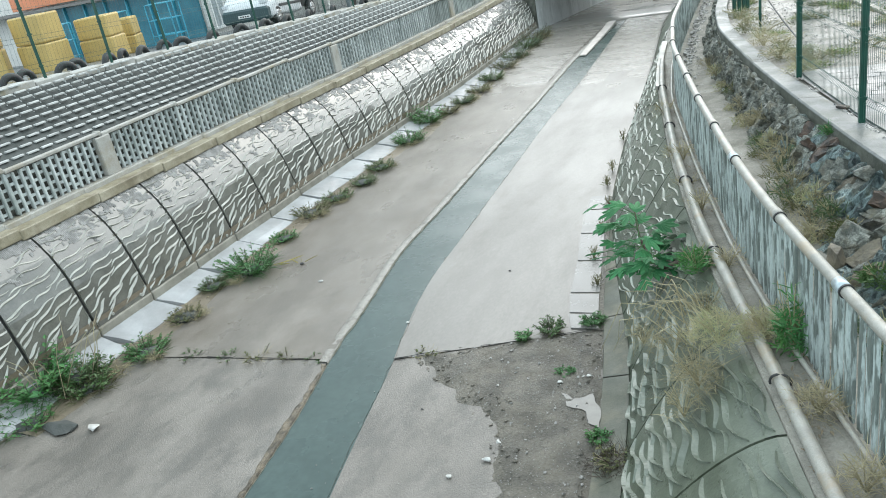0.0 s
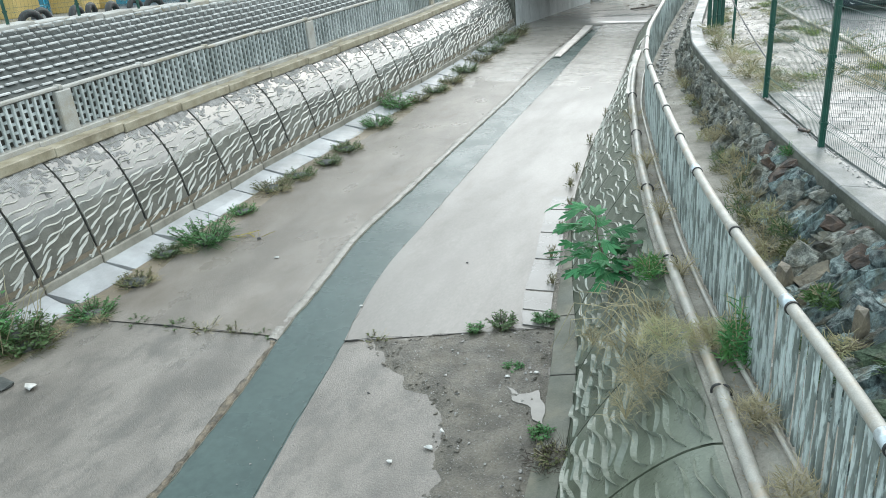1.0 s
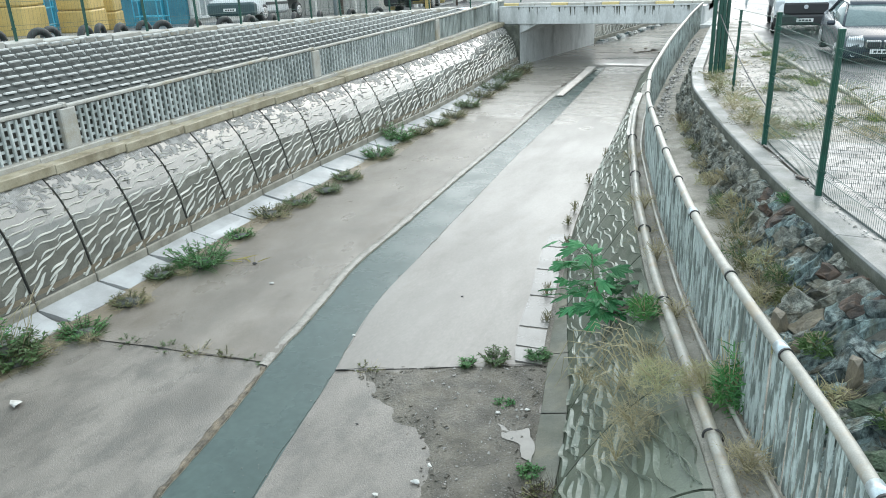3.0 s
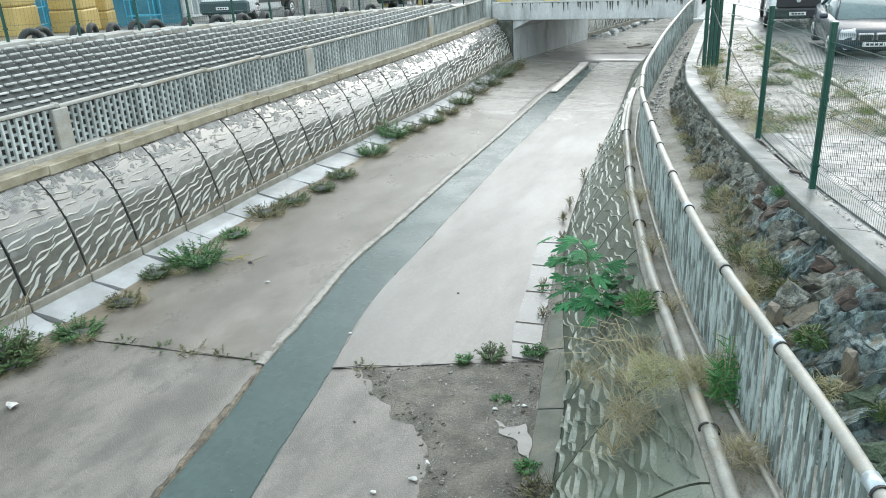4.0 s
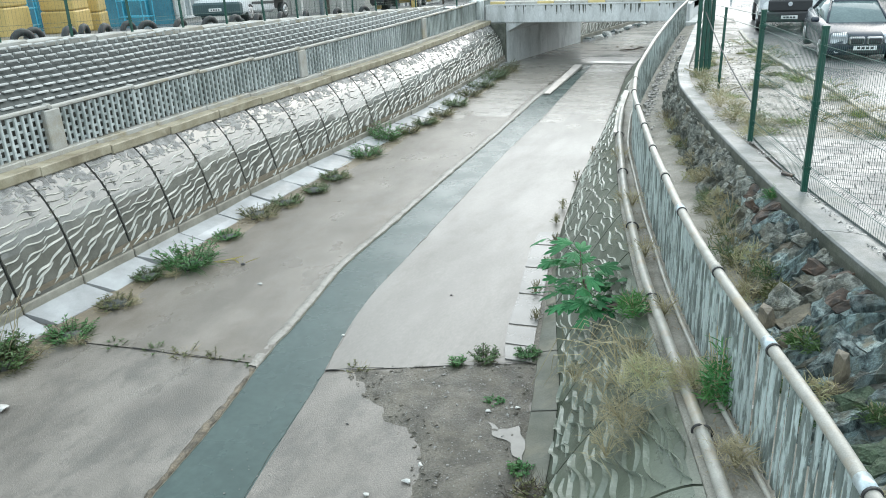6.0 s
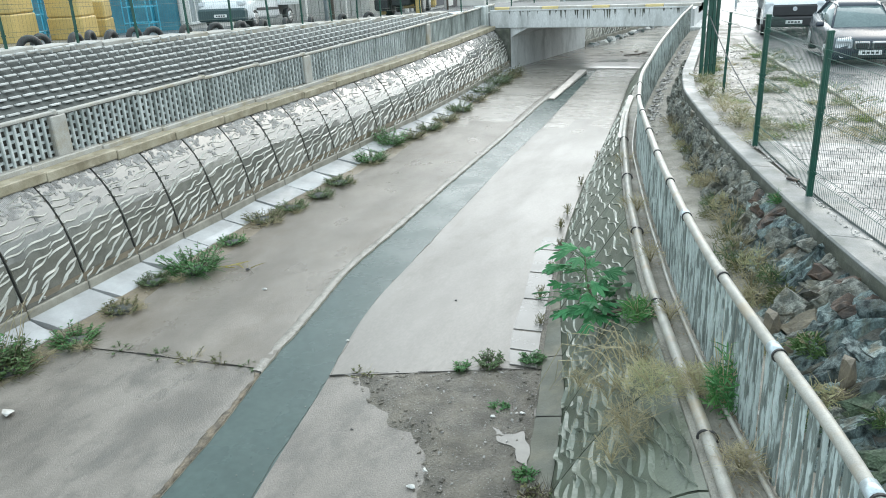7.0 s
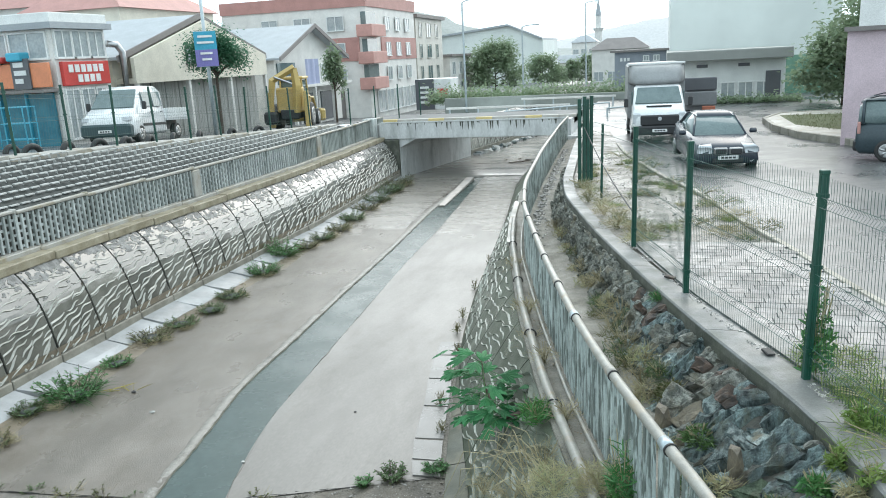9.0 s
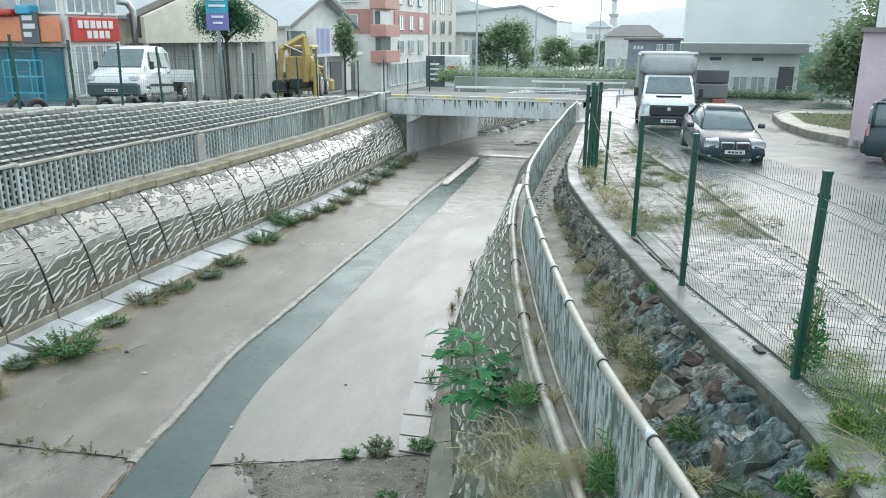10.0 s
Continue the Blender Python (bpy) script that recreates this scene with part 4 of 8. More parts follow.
# narrow concrete strip under the pipe and railing, and the ledge behind
m = Mesh()
g = []
for y in frange(NEAR, BRIDGE, 0.5):
    p, q = pipe_x(y) - 0.1, max(rail_x(y), pipe_x(y) + 0.2)
    c = coping_x(y) - rub_off(y) + 0.1
    c = max(c, q + 0.3)
    g.append([(p, y, LEDGE - 0.1), (p + 0.02, y, LEDGE - 0.02), (q - 0.04, y, LEDGE + 0.01), (q + 0.1, y, LEDGE), ((q + c) / 2, y, LEDGE + 0.06 + 0.05 * noise.noise((y, 0, 2))), (c + 0.15, y, LEDGE + 0.1)])
solid("ledge", Mesh().sheet(g), LEDGEM, "rubble-strewn ledge between railing and stone wall", "ledge", kind="structure", smooth=True)
PZ = LEDGE + 0.075
pipe = thing("pipe", "grey painted steel pipe lying along the wall head", "pipe")
ys = frange(NEAR, 19.4, 0.4)
part("tube", Mesh().tube([(pipe_x(y), y, PZ + 0.012 * noise.noise((y * 0.5, 3, 3))) for y in ys], 0.058, 12), STEEL, pipe, smooth=True)
for y in (3.0, 6.05, 8.6, 11.0, 13.8, 16.6):
    part("strap", Mesh().tube([(pipe_x(y) + 0.085 * math.cos(a), y, PZ + 0.078 * math.sin(a)) for a in frange(-0.3, math.pi + 0.3, 0.3)], 0.012, 6), BLACK, pipe, "black pipe strap")
white = Mesh().rings([[(pipe_x(y) - 0.15, y, LEDGE - 0.14), (pipe_x(y) + 0.0, y, LEDGE - 0.14), (pipe_x(y) + 0.0, y, LEDGE + 0.03), (pipe_x(y) - 0.13, y, LEDGE + 0.04 + 0.01 * noise.noise((y * 2, 1, 1)))] for y in frange(17.0, 22, 0.4)], True)
solid("kerb_edge", white, COPING, "pale concrete edging at the wall head", "kerb", kind="structure")

# railing: round top rail with sleeves, low rail, close vertical bars
RZ = 3.0
rail = thing("railing", "weathered steel railing of close bars under a round pipe", "railing")
JOIN = [2.9, 4.28, 5.86, 7.27, 8.94, 10.3, 11.75, 13.2, 14.7, 16.2, 17.7]
ys = frange(NEAR, 38.5, 0.35)
part("top_rail", Mesh().tube([(rail_x(y), y, RZ + 0.01 * noise.noise((y * 0.7, 1, 1))) for y in ys], 0.048, 12), STEEL, rail, smooth=True)
part("bottom_rail", Mesh().tube([(rail_x(y) - 0.085, y, LEDGE + 0.075 + 0.012 * noise.noise((y * 0.6, 5, 5))) for y in ys], 0.024, 8), STEEL, rail, smooth=True)
for y in JOIN:
    d = Vector((rail_x(y + 0.1) - rail_x(y - 0.1), 0.2, 0)).normalized()
    c = Vector((rail_x(y), y, RZ))
    s = part("sleeve", Mesh().tube([c - d * 0.07, c + d * 0.07], 0.056, 14), GALV if y in (4.28, 5.86, 8.94) else STEEL, rail, "bare metal sleeve" if y in (4.28, 5.86, 8.94) else "", True)
    part("seal", Mesh().tube([c - d * 0.085, c - d * 0.068], 0.06, 14), BLACK, s, "black joint seal")
bar = Mesh().chamfer(-0.012, 0.012, -0.036, 0.036, LEDGE + 0.03 - 1.9, RZ - 0.03 - 1.9, 0.006).data("bar", BARS)
far_bars = Mesh()
y, count = 2.2, 0
while y < 38:
    yaw = math.atan2(rail_x(y - 0.1) - rail_x(y + 0.1), 0.2)
    at = Matrix.Translation((rail_x(y) + rng.uniform(-0.006, 0.006), y, 1.9)) @ Matrix.Rotation(yaw, 4, "Z") @ Matrix.Rotation(rng.uniform(-0.02, 0.02), 4, "X")
    if count < 150:
        part("bar", bar, BARS, rail, at=at)
    else:
        far_bars.chamfer(-0.012, 0.012, -0.035, 0.035, 0.03, RZ - 1.93, 0.006, at)
    count += 1
    y += 0.115
tagged(part("far_bar", far_bars, BARS, rail), kind="stuff")

# ---------------------------------------------------------------- rubble wall, coping and green fence by the road
wall = thing("wall_rubble", "retaining wall of blue-grey rubble under a concrete coping", "wall", kind="structure")


def rub_at(y, v, h=0.0):
    """A point on the rubble face: v 0 at the ledge, 1 under the coping."""
    x0, x1 = coping_x(y) - rub_off(y), coping_x(y) + 0.02
    h += 0.1 * noise.noise((y * 1.5, v * 1.8, 11)) * min(1, 3 * max(0, 1 - v))
    return Vector((x0 + (x1 - x0) * v - h * 0.8, y, LEDGE + 0.02 + 0.72 * v + h * 0.5))


part("backing", Mesh().sheet([[rub_at(y, v / 8, -0.045 + 0.05 * noise.noise((y * 5, v, 3))) for v in range(-1, 9)] for y in frange(NEAR, 39, 0.12)]), MORTAR_SHADE, wall)
r = random.Random(21)
cols = [3.0]
while cols[-1] < 24:
    cols.append(cols[-1] + r.uniform(0.05, 0.17))
ROWS_V = 6
knots = [[(y + r.uniform(-0.05, 0.05), k / ROWS_V + (r.uniform(-0.08, 0.08) if 0 < k < ROWS_V else 0)) for k in range(ROWS_V + 1)] for y in cols]
mids = {}


def knot(j, k):
    return Vector(knots[j][k])


def bend(a, b):
    """The shared, bent middle of the joint between two knots."""
    key = (min(a, b), max(a, b))
    if key not in mids:
        mids[key] = (knot(*a) + knot(*b)) / 2 + Vector((r.uniform(-0.05, 0.05), r.uniform(-0.05, 0.05)))
    return mids[key]


def rubble_stone(cells):
    """One rough split stone, standing on edge, with a broken faceted face."""
    (j0, k0), (j1, k1) = cells
    loop = [(j, k0) for j in range(j0, j1 + 1)] + [(j1, k) for k in range(k0 + 1, k1 + 1)] + [(j, k1) for j in range(j1 - 1, j0 - 1, -1)] + [(j0, k) for k in range(k1 - 1, k0, -1)]
    out = []
    for a, b in zip(loop, loop[1:] + loop[:1]):
        out += [knot(*a), bend(a, b)]
    c = sum(out, Vector((0, 0))) / len(out)
    n, up, seed = len(out), r.uniform(-0.04, 0.09), r.uniform(0, 90)
    tilt = (r.uniform(-0.75, 0.75), r.uniform(-0.2, 0.35))

    def lift(q, jag):
        return up + tilt[0] * (q.x - c.x) + tilt[1] * (q.y - c.y) + jag * noise.noise((q.x * 17, q.y * 9, seed))

    rim = [rub_at(*(c + (p - c) * 1.0), -0.07) for p in out]
    face = []
    for lo, hi, jag in ((0.84, 0.98, 0.035), (0.42, 0.66, 0.07)):
        for p in out:
            q = c + (p - c) * r.uniform(lo, hi)
            face.append(rub_at(q.x, q.y, lift(q, jag) + (0.015 if lo < 0.6 else 0)))
    q = c + Vector((r.uniform(-0.04, 0.04), r.uniform(-0.05, 0.05)))
    fs = [(a * n + i, a * n + (i + 1) % n, (a + 1) * n + (i + 1) % n, (a + 1) * n + i) for a in range(2) for i in range(n)]
    m = Mesh().add(rim + face + [rub_at(q.x, q.y, lift(q, 0.05) + r.uniform(0.0, 0.03))], fs + [(2 * n + i, 2 * n + (i + 1) % n, 3 * n) for i in range(n)])
    return m, c


more, made, used = [Mesh(), Mesh()], 0, set()
for j in range(len(cols) - 1):
    for k in range(ROWS_V):
        if (j, k) in used:
            continue
        w = 2 if r.random() < 0.3 and j + 2 < len(cols) and (j + 1, k) not in used else 1
        h = 1
        while h < 3 and r.random() < 0.55 and k + h + 1 <= ROWS_V and not any((j + i, k + h) in used for i in range(w)):
            h += 1
        used.update((j + a, k + b) for a in range(w) for b in range(h))
        m, c = rubble_stone(((j, k), (j + w, k + h)))
        q = r.random()
        mt = STONE_R if c.y > 0.68 and 7.4 < c.x < 13 and q < 0.4 else STONE_T if q < 0.035 else STONE_P if q < 0.3 else STONE_G if q < 0.4 else STONE_M if q < (0.5 if c.x < 8 else 0.78) else STONE
        if made < 300 and 5.4 < c.x < 11.5:
            part("stone", m, mt, wall)
            made += 1
        else:
            more[0 if c.x < 12 and q > 0.6 else 1].add(m.v, m.f)
for m, mt in zip(more, (STONE, STONE_M)):
    tagged(part("far_stones", m, mt, wall), kind="stuff")
for y, v, sz in ((8.3, 0.12, (0.13, 0.17, 0.2)), (6.95, 0.45, (0.1, 0.13, 0.22))):
    solid("boulder", rock(Mesh(), (0, 0, 0), sz, random.Random(4), 18), STONE_T, "tan sandstone boulder lodged at the rubble wall's foot", "rock", at=Matrix.Translation(rub_at(y, v, 0.1)))

cop = thing("coping", "pale wet concrete coping on the rubble wall", "coping", kind="structure")
cuts = [-3, -0.5, 2.0, 4.4, 6.9, 9.2, 12.0, 14.6, 17.0, 19.2, 21, 24, 27, 30, 33, 36, 39]
for a, b in zip(cuts, cuts[1:]):
    rings = []
    for y in frange(a + 0.006, b - 0.006, 0.4):
        x0, x1 = coping_x(y), coping_x(y) + float(np.interp(y, (9, 14), (0.42, 0.27)))
        rings.append([(x0, y, 2.6), (x1, y, 2.6), (x1, y, 2.8), (x0 + 0.02, y, 2.805), (x0, y, 2.785)])
    c = part("coping_length", Mesh().rings(rings, True), COPING_R, cop)
    # darker facing sheet: algae, and the side's shade put into its colour
    part("front_face", Mesh().sheet([[(p[0][0] - 0.005 - k, p[0][1], z) for p in rings] for k, z in ((0, 2.775), (0.006, 2.7), (0.0, 2.6))]), MOSS_SHADE, c, "dark front face, algae stains with side shade painted in")

m, r = Mesh(), random.Random(44)
for k in range(700):
    y = r.uniform(5.2, 14)
    x = coping_x(y) + 0.3 + abs(r.gauss(0, 0.07))
    if noise.noise((y * 1.3, 2, 2)) < -0.05:
        continue
    z = r.uniform(0.006, 0.022)
    rock(m, (x, y, 2.805), (z, z * 1.3, z * 0.6), r, 7)
solid("coping_grit", m, PEBBLE, "grit and small stones strewn along the coping", "gravel", kind="stuff")
for k, y in enumerate((8.5, 11.35)):
    solid("broken_tile", Mesh().chamfer(-0.045, 0.045, -0.08, 0.08, 0, 0.03, 0.008), BLACK if k == 0 else STONE_R, "broken dark tile lying by the fence foot", "tile", "broken tiles by the fence", at=pose(coping_x(y) + 0.36, y, 2.805, 4, 3, 20 + 40 * k))
FP = [(2.2, None), (5.05, None), (7.87, None), (10.67, None), (13.26, None)]
for i in range(len(FP)):
    a = FP[i][0]
    xa = fence_x(a)
    f = thing("wire_fence_panel", "dark green welded mesh fence panel with square post", "fence", "green fence by the road", at=Matrix.Translation((xa, a, 2.79)))
    part("post", fence_post(2.16 - 0.03 * i, 0.074), GREEN, f, at=pose(0, 0, 0, rng.uniform(-1, 1), 0.5 + rng.uniform(-1, 1), 15))
    if i:
        b = FP[i - 1][0]
        xb = fence_x(b)
        ln = math.hypot(xb - xa, b - a)
        part("wire_mesh", wire_panel(ln - 0.1, 2.0, 0.05, 0.0024), GREEN, f, at=Matrix.Translation((0, 0, 0.06)) @ Matrix.Rotation(math.atan2(b - a, xb - xa), 4, "Z") @ Matrix.Translation((0.05, 0, 0)))
post = thing("fence_post", "thin dark green steel post without its panel", "post", at=pose(-1.34, 18.1, 2.7, 0, 1.2, 0))
part("post", fence_post(1.75, 0.055), GREEN, post)
gate = thing("fence_post", "cluster of stacked dark green steel posts", "post", at=pose(-2.12, 21.0, 2.6))
for dx, dy, h in ((0, 0, 2.25), (0.1, 0.12, 2.3), (0.2, 0.2, 2.22), (0.27, 0.35, 2.3)):
    part("post", fence_post(h, 0.085), GREEN, gate, at=pose(dx, dy, 0, rng.uniform(-1, 1), rng.uniform(-0.5, 1.5), 20))
cable = [(fence_x(13.26) * (1 - t) + (-2.0) * t + 0.02, 13.26 * (1 - t) + 21 * t, 3.35 + 0.75 * t - 0.5 * t * (1 - t)) for t in frange(0, 1, 0.05)]
solid("cable", Mesh().tube(cable, 0.013, 6), BLACK, "sagging black cable slung between fence posts", "cable")
for dz in (1.95, 1.75):
    p = [(fence_x(13.26) * (1 - t) + fence_x(18.1) * t, 13.26 * (1 - t) + 18.1 * t, 2.8 + dz * (1 - t) + (dz - 0.25) * t) for t in frange(0, 1, 0.25)]
    solid("fence_wire", Mesh().tube(p, 0.006, 5), GREEN, "loose green fence wire strung between posts", "wire")

# verge, paver pad, kerb
g = []
for y in frange(NEAR, 38, 0.6):
    a, b = coping_x(y) + 0.22, kerb_x(y)
    g.append([(a + (b - a) * k / 8, y, z_right(0, y) + 0.035 + 0.03 * noise.noise((a * 2 + k, y, 0))) for k in range(9)])
solid("verge", Mesh().sheet(g), VERGE, "gravelly grass verge between fence and road", "verge", kind="structure", smooth=True)
kerb = thing("road_kerb", "low wet concrete kerb along the road", "kerb", kind="structure")
for y in frange(2, 32, 1.0)[:-1]:
    yaw = math.degrees(math.atan2(kerb_x(y) - kerb_x(y + 1), 1))
    part("kerb_stone", Mesh().chamfer(-0.06, 0.06, 0.01, math.hypot(1, kerb_x(y + 1) - kerb_x(y)) - 0.01, -0.1, 0.09, 0.02), KERB, kerb, at=pose(kerb_x(y), y, z_right(0, y), 0, 0, yaw))
pad = thing("pavement", "wet grey interlocking paver pad beside the fence", "pavement", kind="structure")
pb = Mesh().chamfer(-0.146, 0.146, -0.096, 0.096, -0.05, 0.0, 0.004).data("paver", PAVER)
rest, made = Mesh(), 0
y, row = 7.8, 0
while y < 13.5:
    x = fence_x(y) + 0.28 + (0.15 if row % 2 else 0)
    if row % 2:
        h0 = z_right(x, y) + 0.085
        rest.chamfer(x - 0.296, x - 0.154, y - 0.096, y + 0.096, h0 - 0.05, h0, 0.004)
    while x < kerb_x(y) - 0.12:
        z = z_right(x, y) + 0.085 + rng.uniform(-0.003, 0.003)
        if made < 300 and y > 8.3 and x < fence_x(y) + 2.4:
            part("paver", pb, PAVER, pad, at=Matrix.Translation((x, y, z)))
            made += 1
        else:
            rest.chamfer(x - 0.146, x + 0.146, y - 0.096, y + 0.096, z - 0.05, z, 0.004)
        x += 0.3
    y += 0.2
    row += 1
tagged(part("paver_field", rest, PAVER, pad), kind="stuff")
part("border", Mesh().rings([[(fence_x(y) + 0.09, y, 2.7), (fence_x(y) + 0.4, y, 2.7), (fence_x(y) + 0.4, y, z_right(0, y) + 0.096), (fence_x(y) + 0.09, y, z_right(0, y) + 0.096)] for y in frange(7.7, 13.5, 0.3)], True), COPING_R, pad, "wet concrete border")
part("bedding", Mesh().sheet([[(coping_x(y) + 0.4, y, z_right(0, y) + 0.068), (kerb_x(y) - 0.06, y, z_right(0, y) + 0.068)] for y in frange(3.8, 13.7, 0.5)]), COPING_R, pad)

# ---------------------------------------------------------------- mud, puddles and litter on the bed
MUD_EDGE = [(-5.7, 8.97), (-4.6, 9.42), (-3.6, 9.83), (-3.0, 10.05), (-2.75, 8.9), (-2.5, 8.0), (-2.3, 6.9), (-2.1, 5.0), (-3.2, 4.8), (-3.45, 6.3), (-3.85, 7.35), (-4.1, 7.72), (-4.6, 7.88), (-5.1, 8.4)]


def edge_distance(x, y, poly):
    best, inside = 9.0, False
    for (x0, y0), (x1, y1) in zip(poly, poly[1:] + poly[:1]):
        t = min(max(((x - x0) * (x1 - x0) + (y - y0) * (y1 - y0)) / ((x1 - x0) ** 2 + (y1 - y0) ** 2), 0), 1)
        best = min(best, math.hypot(x - x0 - t * (x1 - x0), y - y0 - t * (y1 - y0)))
        if (y0 > y) != (y1 > y) and x < (x1 - x0) * (y - y0) / (y1 - y0) + x0:
            inside = not inside
    return best if inside else -best


def mud_height(x, y):
    d = edge_distance(x, y, MUD_EDGE) + 0.16 * noise.noise((x * 2.2, y * 2.2, 0)) + 0.06 * noise.noise((x * 7, y * 7, 3))
    h = min(max(d, -0.3) * 0.22, 0.055)
    return -0.015 + h + 0.012 * noise.noise((x * 4, y * 4, 7)) * (h > 0) + 0.006 * noise.noise((x * 15, y * 15, 9)) * (h > 0)


g = [[(x, y, mud_height(x, y)) for x in frange(-6.1, -2.05, 0.05)] for y in frange(4.6, 10.2, 0.05)]
solid("mud_deposit", Mesh().sheet(g), MUD, "dark gravelly mud deposit on the canal bed", "mud", kind="stuff", smooth=True)
m, r = Mesh(), random.Random(3)
for _ in range(5000):
    x, y = r.uniform(-6, -2.2), r.uniform(5, 10)
    h = mud_height(x, y)
    if h > -0.008 or r.random() < 0.04:
        s = r.uniform(0.004, 0.012) * (2.6 if r.random() < 0.06 else 1)
        rock(m, (x, y, max(h, -0.015) + s * 0.3), (s, s * 1.2, s * 0.7), r, 8)
cl, rc = Mesh(), random.Random(13)
for _ in range(900):
    x, y = rc.uniform(-5.9, -2.3), rc.uniform(5, 10)
    d = edge_distance(x, y, MUD_EDGE)
    if -0.1 < d < 0.35 and noise.noise((x * 2, y * 2, 1)) > -0.2:
        q = rc.uniform(0.012, 0.045)
        rock(cl, (x, y, max(mud_height(x, y), -0.015) + q * 0.2), (q, q * 1.2, q * 0.5), rc, 9)
solid("mud_clods", cl, MUD, "dark mud clods crumbling at the deposit's edge", "mud", kind="stuff")
solid("gravel", m, PEBBLE, "small grey stones scattered over the mud", "gravel", kind="stuff")


def flat_patch(poly, z, jitter=0.05, n=36):
    """A thin irregular patch from a plan outline."""
    pts = []
    k = len(poly)
    for i in range(n):
        t = i * k / n
        a, b = poly[int(t) % k], poly[(int(t) + 1) % k]
        f = t - int(t)
        x, y = a[0] + (b[0] - a[0]) * f, a[1] + (b[1] - a[1]) * f
        pts.append((x + jitter * noise.noise((x * 5, y * 5, 1)), y + jitter * noise.noise((x * 5, y * 5, 6)), z))
    return Mesh().add(pts, [tuple(range(n))])


solid("puddle", flat_patch([(-3.22, 8.3), (-3.02, 8.14), (-2.8, 8.3), (-2.62, 7.97), (-2.52, 7.62), (-2.72, 7.68), (-2.8, 7.9), (-3.06, 7.98)], 0.05, 0.05, 64), PUDDLE, "shallow puddle reflecting the sky on mud", "puddle", kind="stuff")
# wet apron slabs at the near wall's foot, with dark open joints
ap = thing("apron", "row of smooth wet concrete apron slabs at the wall foot", "apron", kind="structure")
part("joint_bed", Mesh().sheet([[(foot_r(y) - w, y, 0.008), (foot_r(y) + 0.02, y, 0.012)] for y, w in ((9.98, 0.45), (11, 0.5), (12, 0.48), (13, 0.48), (14.2, 0.48), (15.48, 0.4))]), MUD, ap)
for y0, y1, w0, w1 in ((9.98, 10.42, 0.54, 0.58), (10.46, 11.08, 0.58, 0.6), (11.12, 12.3, 0.6, 0.56), (12.34, 13.5, 0.56, 0.58), (13.54, 14.7, 0.58, 0.56), (14.74, 15.5, 0.54, 0.48)):
    tilt = rng.uniform(-0.006, 0.006)
    rim = [(foot_r(y0) - w0 + 0.025, y0, 0.02), (foot_r(y0) - 0.09, y0 + rng.uniform(0, 0.05), 0.026 + tilt), (foot_r(y1) - 0.09, y1, 0.026 - tilt), (foot_r(y1) - w1 + 0.025, y1 - rng.uniform(0, 0.06), 0.02)]
    part("apron_slab", Mesh().rings([[(x, y, 0.0) for x, y, z in rim], rim], True), APRON_R, ap)
for k, (x, y) in enumerate([(-10.05, 6.33), (-11.3, 14.96), (-10.48, 12.02), (-9.97, 12.0), (-3.7, 7.13), (-3.75, 6.82), (-4.1, 6.45), (-6.37, 9.89), (-5.25, 11.89), (-5.04, 7.66), (-9.01, 11.25), (-3.3, 8.5), (-2.95, 8.7)]):
    s = (0.13, 0.05, 0.06, 0.06, 0.05, 0.07, 0.05, 0.04, 0.03, 0.03, 0.06, 0.05, 0.05)[k]
    base = -0.015 if y < STEP else 0.0
    if MUD_EDGE and edge_distance(x, y, MUD_EDGE) > 0:
        base = 0.03
    dark = k in (3, 8, 9)
    solid("litter", rock(Mesh(), (0, 0, s * 0.4), (s, s * 0.7, s * 0.45), random.Random(k), 12), BLACK if dark else PALE, "small dark scrap lying on wet concrete" if dark else "crumpled pale scrap lying on wet concrete", "litter", "scraps on the canal bed", at=Matrix.Translation((x, y, base)))
m = Mesh()
for k in range(9):
    m.blade((-10.5 + 0.07 * k, 12.05 + rng.uniform(-0.1, 0.1), 0.03), (rng.uniform(-1, 1), rng.uniform(-0.5, 0.5), 0.1), 0.35, 0.03, 0.1)
solid("yellow_straw", m, mat("yellow_straw", (0.5, 0.42, 0.1), (0.4, 0.33, 0.1), 5, 40, 0.6, None, 0.0), "scrap of yellow straw lying on wet concrete", "straw", kind="stuff")


